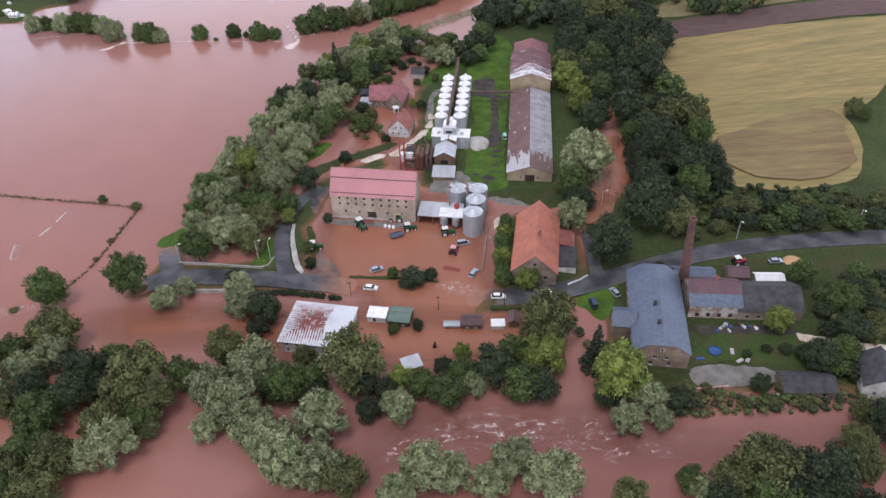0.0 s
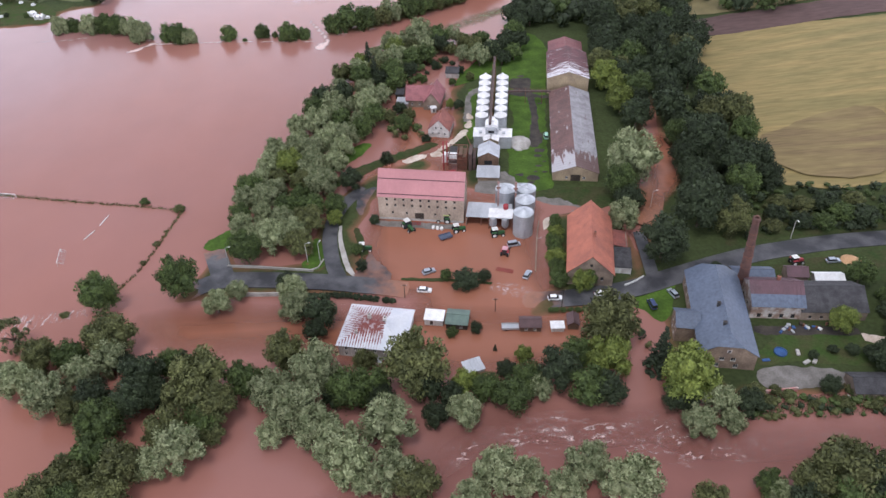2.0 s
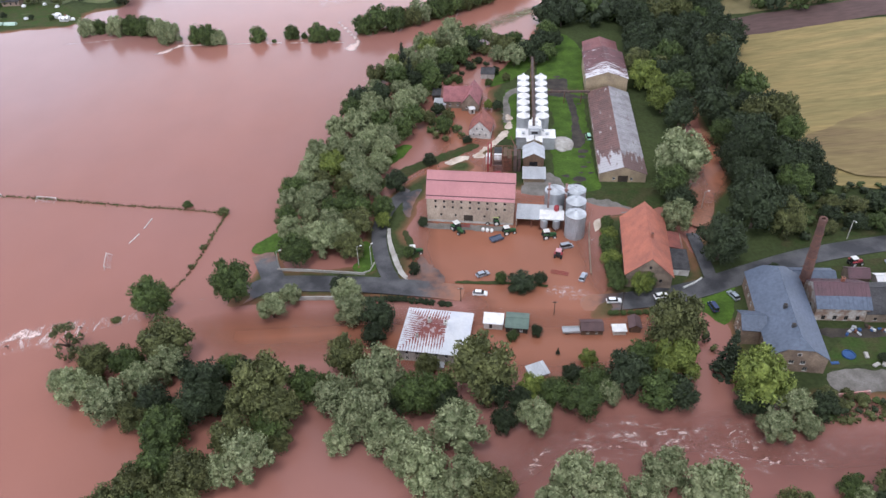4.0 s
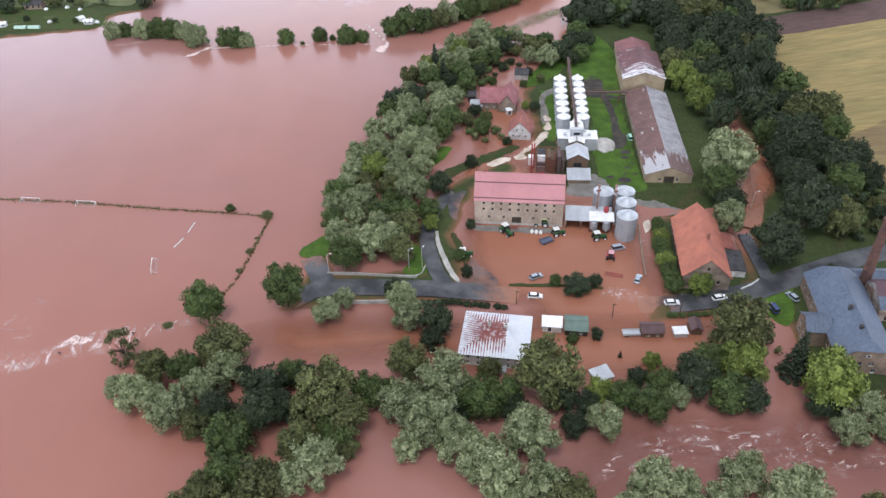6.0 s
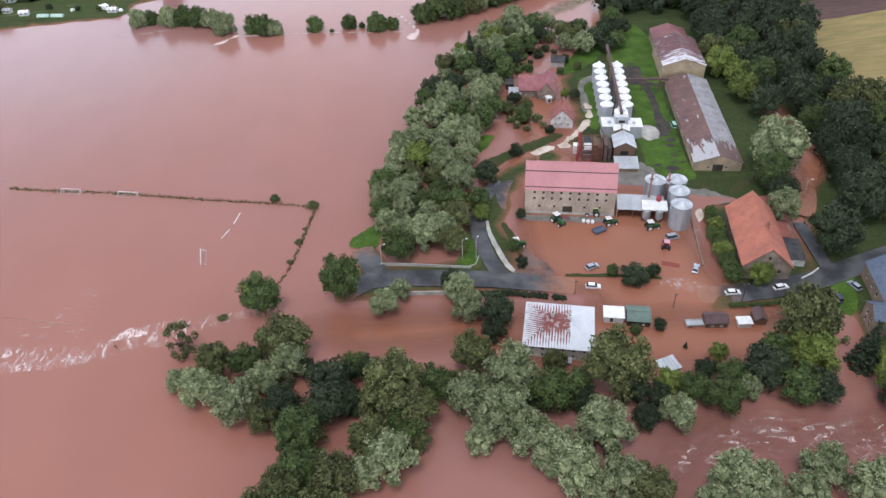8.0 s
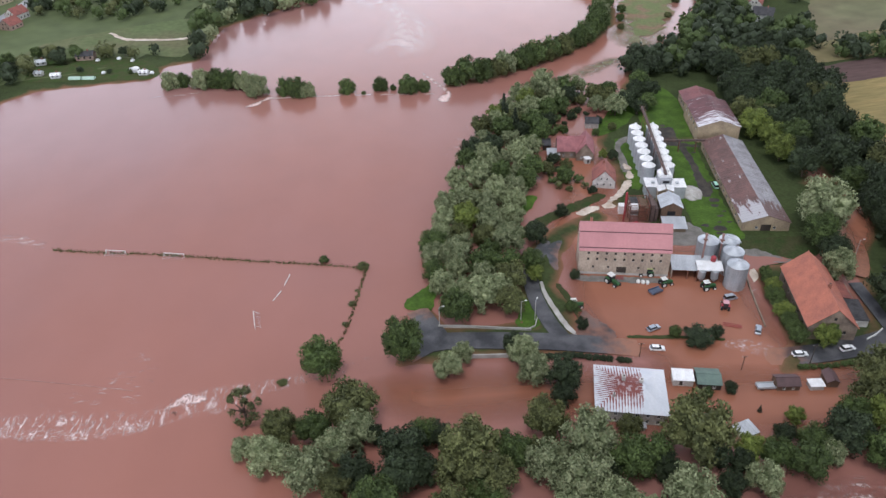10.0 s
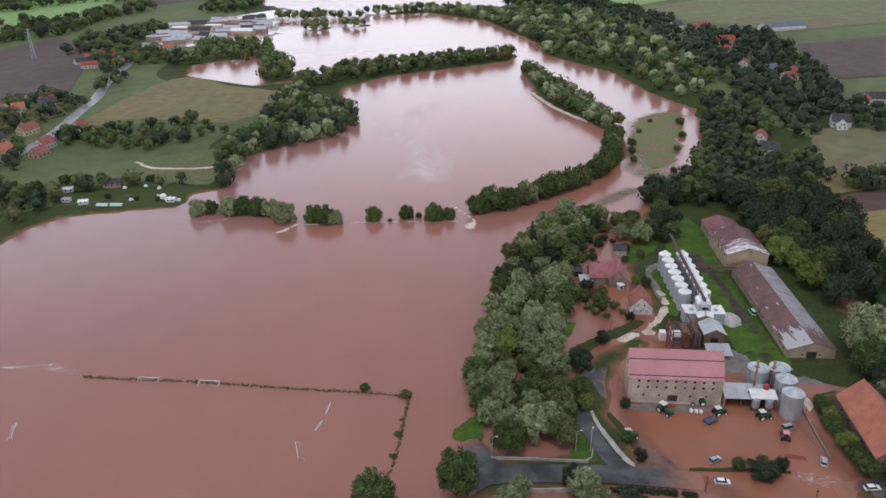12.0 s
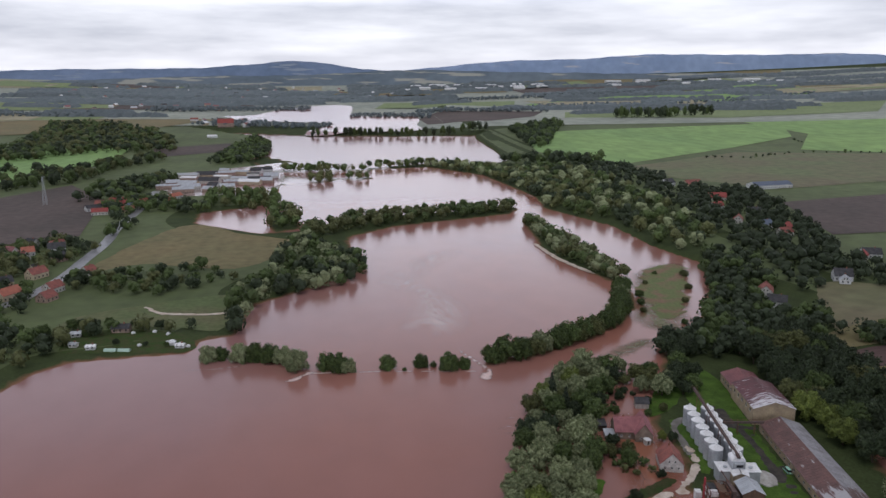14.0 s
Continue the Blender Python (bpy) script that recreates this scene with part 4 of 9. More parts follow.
for hx in (9.6, 13.6):
    hop = thing("hopper", pose(hx + 0.3, 200.3 - (hx - 9.6) * 0.2, 0), "small galvanised feed hopper under the canopy", "hopper", "feed hoppers")
    part("shell", lathe([(0.0, 0.2), (0.35, 0.25), (1.25, 1.6), (1.25, 4.4), (0, 4.7)], 16), M["steel"], hop)
    for a in range(4):
        bm = bmesh.new()
        tube(bm, (1.15 * math.cos(a * math.pi / 2), 1.15 * math.sin(a * math.pi / 2), -0.8), (1.15 * math.cos(a * math.pi / 2), 1.15 * math.sin(a * math.pi / 2), 1.7), 0.08, 0.08, 6)
        part("leg", bm, M["rusty_steel"], hop)


def corrugated_silo(x, y, r, h, roof_h, shell_mat, roof_mat, label, group, rings=9, n=28):
    s = thing("grain_silo", pose(x, y, 0), label, "silo", group)
    prof = [(r, -0.8)]
    for k in range(rings):
        z0 = h * k / rings
        z1 = h * (k + 1) / rings
        prof += [(r + 0.035, z0 + 0.03), (r, z0 + 0.08), (r, z1 - 0.02)]
    part("shell", lathe(prof + [(r, h), (0, h)], n), shell_mat, s)
    part("cone_roof", lathe([(r + 0.12, h - 0.06), (r + 0.12, h + 0.02), (0.5, h + roof_h - 0.1), (0.45, h + roof_h), (0.45, h + roof_h + 0.25), (0, h + roof_h + 0.3)], n), roof_mat, s)
    for k in range(n // 2):
        a = 4 * math.pi * k / n
        bm = bmesh.new()
        tube(bm, ((r + 0.06) * math.cos(a), (r + 0.06) * math.sin(a), -0.5), ((r + 0.06) * math.cos(a), (r + 0.06) * math.sin(a), h), 0.05, 0.05, 4)
        part("stiffener", bm, shell_mat, s)
    bm = bmesh.new()
    for dx in (-0.22, 0.22):
        tube(bm, (dx, -r - 0.25, -0.3), (dx, -r - 0.25, h), 0.03, 0.03, 5)
    for k in range(int(h / 0.4)):
        tube(bm, (-0.22, -r - 0.25, 0.3 + k * 0.4), (0.22, -r - 0.25, 0.3 + k * 0.4), 0.02, 0.02, 4)
    part("ladder", bm, M["steel"], s)
    return s


for sx, sy, sr, sh in ((19.5, 196.6, 3.3, 8.6), (21.2, 204.0, 3.3, 8.6), (22.6, 210.6, 3.3, 8.6), (15.4, 211.0, 3.4, 8.8)):
    corrugated_silo(sx, sy, sr, sh, 1.5, M["steel"], M["steel"], "tall corrugated galvanised grain silo beside the mill", "tall silos")


def conveyor(name, a, b, width, label, material, legs=0):
    """An enclosed elevator or belt run from a to b, on legs."""
    a, b = Vector(a), Vector(b)
    c = thing(name, Matrix.Translation(a), label, "conveyor")
    d = b - a
    bm = bmesh.new()
    side = Vector((-d.y, d.x, 0)).normalized() if abs(d.x) + abs(d.y) > 0.2 else Vector((1, 0, 0))
    up = side.cross(d).normalized() * -1
    pts = []
    for s, u in ((-1, -0.5), (1, -0.5), (1, 0.5), (-1, 0.5)):
        pts.append(side * s * width / 2 + up * u * width)
    lo = [bm.verts.new(p) for p in pts]
    hi = [bm.verts.new(p + d) for p in pts]
    bm.faces.new(lo)
    bm.faces.new(hi[::-1])
    for i in range(4):
        bm.faces.new((lo[i], lo[(i + 1) % 4], hi[(i + 1) % 4], hi[i]))
    part("casing", bm, material, c)
    bm = bmesh.new()
    n = max(2, int(d.length / 2.2))
    for s in (-1, 1):
        for k in range(n):
            p = side * s * (width / 2 + 0.25) + d * (k / (n - 1))
            tube(bm, p, p + up * 1.0 + Vector((0, 0, 0.2)), 0.03, 0.03, 4)
        tube(bm, side * s * (width / 2 + 0.25) + up * 1.0, side * s * (width / 2 + 0.25) + up * 1.0 + d, 0.035, 0.035, 4)
    part("railing", bm, M["rusty_steel"], c)
    for k in range(legs):
        bm = bmesh.new()
        p = d * ((k + 0.5) / legs)
        for s in (-1, 1):
            tube(bm, p + side * s * width * 0.5, Vector(((p + side * s * width * 0.9).x, (p + side * s * width * 0.9).y, -a.z - 0.5)), 0.1, 0.1, 5)
        tube(bm, p + side * width * 0.5 - Vector((0, 0, 2)), p - side * width * 0.5 - Vector((0, 0, 4)), 0.06, 0.06, 4)
        part("leg", bm, M["rusty_steel"], c)
    return c


for ex, ey, eh in ((12.4, 207.0, 13.5), (18.4, 207.4, 12.5)):
    el = thing("bucket_elevator", pose(ex, ey, 0), "rust-brown bucket elevator mast with a spout to the silo", "elevator", "bucket elevators")
    part("mast", boxes((-0.30, -0.06, -0.14, 0.14, -0.5, eh), (0.06, 0.30, -0.14, 0.14, -0.5, eh)), M["rust_light"], el)
    part("head", boxes((-0.38, 0.38, -0.24, 0.24, eh, eh + 0.8)), M["rust_light"], el)
    for tx, ty in ((3.4, 4.2), (6.0, -1.0)):
        bm = bmesh.new()
        tube(bm, (0, 0, eh + 0.3), (tx, ty, 10.1), 0.18, 0.18, 8)
        part("spout", bm, M["steel"], el)
    part("platform", boxes((-0.7, 0.7, -0.55, 0.55, eh - 1.7, eh - 1.62)), M["rusty_steel"], el)
red_in = thing("intake_hopper", pose(14.6, 203.6, 0), "red-brown intake hopper on the canopy", "hopper")
part("bin", lathe([(0.2, 4.0), (0.9, 5.2), (0.9, 7.0), (0.2, 7.6), (0, 7.6)], 10), M["tractor_red"], red_in)
part("leg", boxes((-0.15, 0.15, -0.15, 0.15, -0.8, 4.1)), M["rusty_steel"], red_in)

# two rows of small white silos with a belt bridge over them
for row, (x0, y0, x1, y1) in enumerate(((13.1, 266.0, 18.6, 301.0), (20.6, 265.0, 26.1, 300.2))):
    for k in range(7):
        t = k / 6
        corrugated_silo(x0 + (x1 - x0) * t, y0 + (y1 - y0) * t, 2.55, 8.6, 1.5, M["grey_sheet"], M["white_sheet"], "small white-topped grain silo in a double row", "small silos", rings=7, n=20)
conveyor("belt_bridge", (14.8, 252.0, 11.8), (23.6, 309.0, 14.0), 0.95, "rust-brown belt bridge above the double row of silos", M["dark_rust"], legs=4)
conveyor("belt_bridge", (24.0, 291.0, 6.2), (45.5, 288.5, 6.2), 0.8, "rusty belt bridge from the silos to the tall shed", M["dark_rust"], legs=3)

# grain cleaning house in front of the silos
ct = thing("cleaning_house", pose(15.8, 255.2, 0, 0, 0, -9), "pale sheet-metal cleaning tower in front of the silos", "tower")
part("tower_wall", boxes((-2.3, 2.3, -2.6, 2.6, -0.8, 9.6)), M["grey_sheet"], ct)
bm = bmesh.new()
prism(bm, [(-2.6, 0), (2.6, 0), (2.3, 0.75), (1.2, 1.35), (-1.2, 1.35), (-2.3, 0.75)], -2.0, 2.9)
bmesh.ops.translate(bm, verts=bm.verts, vec=(0, 0, 9.6))
part("tower_roof", bm, M["white_sheet"], ct, "white curved sheet roof")
part("head_house", boxes((-1.3, 1.3, -0.6, 2.4, 10.95, 12.1)), M["white_sheet"], ct)
part("fan_housing", boxes((-1.7, 1.7, -3.3, -2.62, 7.4, 9.2)), M["grey_sheet"], ct)
part("fan_opening", boxes((-1.2, 1.2, -3.34, -3.3, 7.8, 8.8)), M["dark_glass"], ct)
for s_ in (-1, 1):
    bm = bmesh.new()
    slab(bm, [(s_ * 0.2, -5.4, 6.6), (s_ * 3.0, -5.8, 5.6), (s_ * 3.4, -2.7, 6.4), (s_ * 0.2, -2.7, 7.4)], 0.14)
    part("intake_roof", bm, M["white_sheet"], ct)
part("intake_wall", boxes((-2.9, 2.9, -5.2, -2.65, -0.8, 5.6)), M["ochre_wall"], ct)
bm = bmesh.new()
tube(bm, (1.0, -1.0, 10.4), (3.6, 1.8, 6.5), 0.3, 0.3, 8)
tube(bm, (-1.0, 1.6, 10.4), (-3.0, 3.2, 6.5), 0.22, 0.22, 8)
part("chute", bm, M["steel"], ct)
for ax_, ay_, hw, dp_, lift_ in ((20.6, 254.4, 3.0, 2.9, 6.1), (11.6, 256.2, 2.6, 3.0, 6.1)):
    fl = thing("flat_roof_annex", pose(ax_, ay_, 0, 0, 0, -9), "pale flat-roofed annex beside the cleaning tower", "annex", "tower annexes")
    part("wall", boxes((-hw, hw, -dp_, dp_, -0.8, lift_ - 0.2)), M["grey_sheet"], fl)
    roof_part("roof", [(-hw - 0.3, -dp_ - 0.4, lift_), (hw + 0.3, -dp_ - 0.4, lift_), (hw + 0.3, dp_ + 0.4, lift_ + 0.3), (-hw - 0.3, dp_ + 0.4, lift_ + 0.3)], 0.15, 6, M["white_sheet"], fl)
    part("vent_box", boxes((-0.6, 0.6, -1.4, -0.4, lift_ + 0.3, lift_ + 1.0)), M["steel"], fl)
gable_house("dryer_house", 13.0, 240.4, 80.8, 8.4, 7.6, 6.6, 8.6, M["brown_wood"], M["grey_sheet"], "open-fronted timber dryer house under pale zinc", "shed", ribs=8, end_a=[(1, 3.0, 3.0, 2.0, 1.5)], frame_mat=M["dark_wood"])
ln = thing("lean_to", pose(11.8, 231.4, 0, 0, 0, -9), "pale zinc lean-to in front of the dryer house", "shed")
part("wall", boxes((-3.8, 3.8, -2.6, 2.9, -0.8, 2.4)), M["ochre_wall"], ln)
roof_part("roof", [(-4.3, -3.2, 2.6), (4.3, -3.2, 2.6), (4.3, 3.2, 3.9), (-4.3, 3.2, 3.9)], 0.15, 9, M["grey_sheet"], ln)

# rusty dryer plant west of the dryer house
dp = thing("grain_dryer", pose(1.2, 241.0, 0, 0, 0, -9), "rusty grain dryer plant of frames, ducts and sheet cladding", "dryer")
for fx in (-3.2, 0.2, 3.6):
    for fy in (-3.2, 0.6, 4.2):
        part("column", boxes((fx - 0.14, fx + 0.14, fy - 0.14, fy + 0.14, -0.8, 7.4)), M["rusty_steel"], dp)
for fz in (2.6, 5.2, 7.3):
    part("beam_frame", boxes((-3.3, 3.7, -3.3, -3.1, fz, fz + 0.22), (-3.3, 3.7, 4.1, 4.3, fz, fz + 0.22), (-3.3, -3.1, -3.1, 4.1, fz, fz + 0.22), (3.5, 3.7, -3.1, 4.1, fz, fz + 0.22), (-0.1, 0.1, -3.1, 4.1, fz, fz + 0.2)), M["rusty_steel"], dp)
part("cabin", boxes((-3.0, -0.2, -2.4, 3.6, 2.9, 6.6)), M["white_sheet"], dp, "white clad cabin")
part("cabin_roof", boxes((-3.2, 0.0, 0.0, 3.9, 6.6, 6.9)), M["slate_roof"], dp)
part("duct", boxes((0.6, 1.9, -2.9, 3.9, 5.6, 6.9), (2.2, 3.3, -2.9, 3.9, 4.9, 6.2), (0.6, 3.3, -2.6, -1.4, 0.4, 5.6)), M["rusty_steel"], dp)
part("duct_cover", boxes((0.55, 1.95, -3.0, 4.0, 6.9, 6.98), (2.15, 3.35, -3.0, 4.0, 6.2, 6.28)), M["brown_wood"], dp)
for tx, ty, th in ((-5.2, -2.4, 12.5), (-4.2, 1.2, 10.5)):
    bm = bmesh.new()
    tube(bm, (tx, ty, -0.8), (tx, ty, th), 0.28, 0.26, 8)
    part("flue_pipe", bm, M["tractor_red"], dp)
for hb in ((-3.1, -0.1, -3.0, -1.2, 3.4, 4.6), (4.3, 5.6, -3.2, 4.6, -0.6, 7.6), (5.9, 7.0, -3.0, 3.8, -0.6, 6.0)):
    part("hood", boxes(hb), M["dark_rust"], dp, "dark rusted sheet hood")
part("walkway", boxes((-3.6, 7.2, 4.7, 5.6, 5.0, 5.1), (-3.6, -3.4, -3.4, 5.6, 5.0, 5.1)), M["rusty_steel"], dp)
part("heat_box", boxes((-6.2, -4.0, 3.0, 5.6, -0.6, 3.4)), M["white_sheet"], dp, "white furnace box")
bm = bmesh.new()
for q in range(9):
    tube(bm, (-3.6 + q * 1.3, 5.6, 5.1), (-3.6 + q * 1.3, 5.6, 6.2), 0.04, 0.04, 4)
tube(bm, (-3.6, 5.6, 6.15), (6.8, 5.6, 6.15), 0.04, 0.04, 4)
tube(bm, (5.0, 3.0, 7.5), (3.0, 6.0, 10.5), 0.16, 0.16, 6)
part("railing", bm, M["rusty_steel"], dp)
tank = thing("fuel_tank", pose(-2.6, 234.8, 1.2, 0, 0, 15), "dark red cylindrical fuel tank on cradles", "tank")
bm = bmesh.new()
tube(bm, (-2.4, 0, 0), (2.4, 0, 0), 1.15, 1.15, 14)
part("vessel", bm, M["tractor_red"], tank)
for cx in (-1.5, 1.5):
    part("cradle", boxes((cx - 0.15, cx + 0.15, -1, 1, -2.0, -0.6)), M["concrete"], tank)

# gravel heap
heap = bmesh.new()
bmesh.ops.create_uvsphere(heap, u_segments=20, v_segments=10, radius=1)
for v in heap.verts:
    k = 1 + 0.15 * noise.noise(v.co * 2.3)
    v.co = Vector((v.co.x * 4.6 * k, v.co.y * 5.6 * k, max(v.co.z, -0.2) * 2.2 * k))
hp_me = bpy.data.meshes.new("gravel_mound")
heap.to_mesh(hp_me)
heap.free()
hp_me.materials.append(M["concrete"])
hp = new("gravel_mound", hp_me)
hp.matrix_basis = pose(27.0, 254.6, 0.6)
tagged(hp, "pale grey heap of gravel on the dark path", "gravel heap")

# long sheds
gable_house("long_shed", 48.6, 257.9, 80.8, 66.0, 16.6, 4.3, 7.2, M["ochre_wall"], M["low_east"], "very long low shed with rusted and bare sheet roofing", "shed", end_a=[(2, 1.6, 1.0, 1.0, 2)], doors=[("end_a", 6.6, 3.6, 3.4)],
            front=[(10, 1.8, 1.4, 1.0, 2)], back=[(14, 1.8, 1.4, 1.0, 2)], ribs=40, roof2=M["low_west"], frame_mat=M["grey_sheet"])
gable_house("tall_shed", 56.9, 310.0, 80.8, 28.0, 17.8, 8.2, 11.2, M["ochre_wall"], M["tall_west"], "tall end of the shed with a peeling maroon sheet roof", "shed", back=[(5, 5.2, 1.6, 1.8, 1.5)], ribs=18, frame_mat=M["grey_sheet"])
gable_house("back_shed", 60.75, 333.4, 80.8, 18.6, 15.6, 5.4, 8.0, M["ochre_wall"], M["maroon_sheet"], "lower shed behind the tall one under plain maroon sheets", "shed", back=[(4, 2.4, 1.6, 1.4, 1.5)], ribs=12, frame_mat=M["grey_sheet"])

# brick barn with the orange tiled roof
barn = gable_house("brick_barn", 38.6, 181.4, 78.2, 29.4, 13.6, 5.2, 11.4, M["barn_brick"], M["orange_tile"], "old brick barn under a sagging orange clay-tile roof", "barn",
                   end_a=[(3, 2.4, 0.9, 1.2, 1.5), (1, 7.4, 0.8, 1.0, 5)], front=[(5, 2.2, 0.9, 1.0, 2)], back=[(5, 2.2, 0.9, 1.0, 2)], frame_mat=M["dark_wood"], base=0.5, over=0.5)
chimney_stack(barn, -3.4, -0.9, 10.8, 1.4, 0.8)
an = thing("barn_annex", pose(47.4, 176.6, 0.4, 0, 0, -12), "low annex with a dark felt roof beside the barn", "annex")
part("wall", boxes((-3.3, 3.3, -5.0, 5.0, -1, 2.6)), M["white_wall"], an)
part("roof", boxes((-3.5, 3.5, -5.2, 5.2, 2.6, 2.85)), M["slate_roof"], an)
part("garage_door", boxes((-2.4, 0.2, -5.06, -5.0, 0, 2.0)), M["white_paint"], an)
an2 = thing("barn_annex", pose(49.0, 186.6, 0.4, 0, 0, -12), "small red-roofed lean-to behind the annex", "annex")
part("wall", boxes((-3.0, 3.0, -4.0, 4.0, -1, 2.4)), M["barn_brick"], an2)
bm = bmesh.new()
slab(bm, [(3.3, -4.3, 2.3), (3.3, 4.3, 2.3), (-3.3, 4.3, 3.4), (-3.3, -4.3, 3.4)], 0.15)
part("roof", bm, M["red_tile"], an2)

# workshop with the blue-grey roof
blue = gable_house("workshop", 67.6, 146.6, 78.0, 34.0, 14.8, 5.6, 10.4, M["workshop_wall"], M["blue_roof"], "long workshop with a blue-grey sheet roof and half-hipped gable", "workshop",
                   end_a=[(2, 3.0, 1.3, 1.2, 4.5), (1, 6.0, 1.0, 0.9, 6), (2, 0.6, 1.2, 1.4, 2.5)], back=[(8, 2.4, 1.1, 1.6, 1.5)], front=[(8, 2.4, 1.1, 1.6, 1.5)], base=0.5, hip=0.42, over=0.4, ribs=34)
chimney_stack(blue, -2.5, 1.4, 9.2, 1.5, 0.9, M["slate_roof"])
chimney_stack(blue, -10.2, 0.9, 9.4, 1.3, 0.9, M["slate_roof"])
wing = gable_house("workshop_wing", 57.6, 144.6, -12.0, 6.2, 7.6, 5.4, 7.6, M["workshop_wall"], M["blue_roof"], "short wing of the workshop with a blue-grey roof", "annex", end_a=[(2, 3.0, 1.0, 1.4, 0.8), (2, 0.8, 1.0, 1.4, 0.8)], base=0.5, ribs=6)

# brick chimney, a little out of plumb
ch = thing("factory_chimney", Matrix.Translation((80.4, 160.8, 0)) @ pose(0, 0, 0, 5.0, -5.4, 0), "tall round dark brick factory chimney, leaning slightly", "chimney")
prof = [(2.1, -1), (2.0, 3.0), (1.6, 3.2)]
for k in range(14):
    prof.append((1.6 - 0.65 * k / 13, 3.2 + 25.3 * k / 13))
part("shaft", lathe(prof + [(0.95, 28.6), (0, 28.6)], 20), M["sooty_brick"], ch)
part("crown", lathe([(0.95, 28.0), (1.12, 28.4), (1.14, 29.2), (0.98, 29.6), (0.6, 29.6), (0.6, 28.8), (0, 28.8)], 20), M["sooty_brick"], ch, "sooty corbelled brick crown")
for k in range(5):
    part("iron_band", lathe([(1.58 - 0.115 * k, 6.2 + 4.4 * k), (1.66 - 0.115 * k, 6.22 + 4.4 * k), (1.65 - 0.115 * k, 6.4 + 4.4 * k), (1.56 - 0.115 * k, 6.42 + 4.4 * k)], 20), M["rusty_steel"], ch)

purple = gable_house("farmhouse", 86.0, 153.4, -8.0, 14.6, 12.4, 5.2, 9.2, M["peeling_wall"], M["purple_roof"], "patched farmhouse with a maroon sheet roof", "house", front=[(4, 0.6, 1.1, 1.5, 1)], back=[(4, 2, 1, 1.2, 1)], end_a=[(2, 2, 1, 1.2, 2)], base=0.5, ribs=14, frame_mat=M["dark_wood"])
chimney_stack(purple, 1.0, 1.2, 8.4, 1.6, 0.8)
roof_part("roof_patch", [(-7.6, -6.9, 5.12), (7.6, -6.9, 5.12), (7.6, -3.6, 7.25), (-7.6, -3.6, 7.25)], 0.1, 12, M["blue_roof"], purple, "grey-blue sheets along the eave")
gable_house("stable", 101.6, 151.6, -6.0, 18.4, 13.4, 3.6, 7.4, M["barn_brick"], M["slate_roof"], "low stable under old dark slates", "barn", front=[(5, 1.0, 0.9, 1.0, 1)], base=0.5, frame_mat=M["dark_wood"])
gable_house("rear_shed", 84.6, 164.2, -8.0, 12.0, 6.0, 3.2, 4.6, M["barn_brick"], M["blue_roof"], "grey-roofed shed behind the farmhouse", "shed", base=0.6)
gable_house("rear_shed", 98.2, 164.0, -8.0, 6.0, 5.0, 3.0, 4.6, M["barn_brick"], M["purple_roof"], "small maroon-roofed shed behind the stable", "shed", base=0.6)
gable_house("rear_shed", 107.2, 161.4, -6.0, 8.4, 3.6, 2.4, 3.2, M["grey_wall"], M["white_sheet"], "low shed with a bright white roof", "shed", base=0.6)
ruin = gable_house("ruined_shed", 99.8, 119.6, -6.0, 13.2, 7.0, 2.2, 4.2, M["barn_brick"], M["slate_roof"], "half-collapsed shed under broken dark slates", "shed", base=0.5, front=[(3, 0.6, 0.9, 0.9, 1)], frame_mat=M["dark_wood"])
gable_house("cottage", 119.0, 119.8, 70.0, 12.0, 9.0, 3.8, 7.4, M["white_wall"], M["slate_roof"], "old cottage with a dark slate roof by the river", "house", base=0.5, end_a=[(2, 1.2, 0.9, 1.1, 1.5)], back=[(3, 1.2, 0.9, 1.1, 1.5)])

# house with the rusty white hip roof, standing in the flood
rh = thing("villa", pose(-29.4, 150.9, 0, 0, 0, -13.5), "flooded grey villa with a rust-streaked white hipped roof", "house")
A, B, EH = 9.0, 8.1, 4.3
for key, m, wd in (("front", pose(-A, -B, 0), 2 * A), ("back", pose(A, B, 0, 0, 0, 180), 2 * A), ("a", pose(-A, B, 0, 0, 0, -90), 2 * B), ("b", pose(A, -B, 0, 0, 0, 90), 2 * B)):
    bm = bmesh.new()
    inset = 0.35 if key in "ab" else 0
    holes = wall_holes(wd, [(6, 2.5, 0.9, 1.25, 0.8), (6, 0.35, 0.9, 1.3, 0.8)])
    pierced_wall(bm, wd - 2 * inset, -1.5, EH, 0.35, [(a - inset, b - inset, c, d) for a, b, c, d in holes], m @ pose(inset, 0, 0))
    wl_ = part("wall", bm, M["grey_wall"], rh)
    for a, b, c, d in holes:
        window(wl_, m @ pose(a, 0, c), b - a, d - c, M["white_paint"], M["dark_glass"])
o = 0.55
tip = 2.2
for p in ([(-A - o, -B - o, EH), (A + o, -B - o, EH), (tip, 0, 6.8), (-tip, 0, 6.8)], [(A + o, B + o, EH), (-A - o, B + o, EH), (-tip, 0, 6.8), (tip, 0, 6.8)]):
    roof_part("roof_slope", p, 0.14, 26, M["rust_roof"], rh, rib=0.045)
for s in (-1, 1):
    roof_part("roof_slope", [(s * (A + o), s * (-B - o), EH), (s * (A + o), s * (B + o), EH), (s * tip, 0.001, 6.8), (s * tip, -0.001, 6.8)], 0.14, 24, M["rust_roof"], rh, rib=0.045)
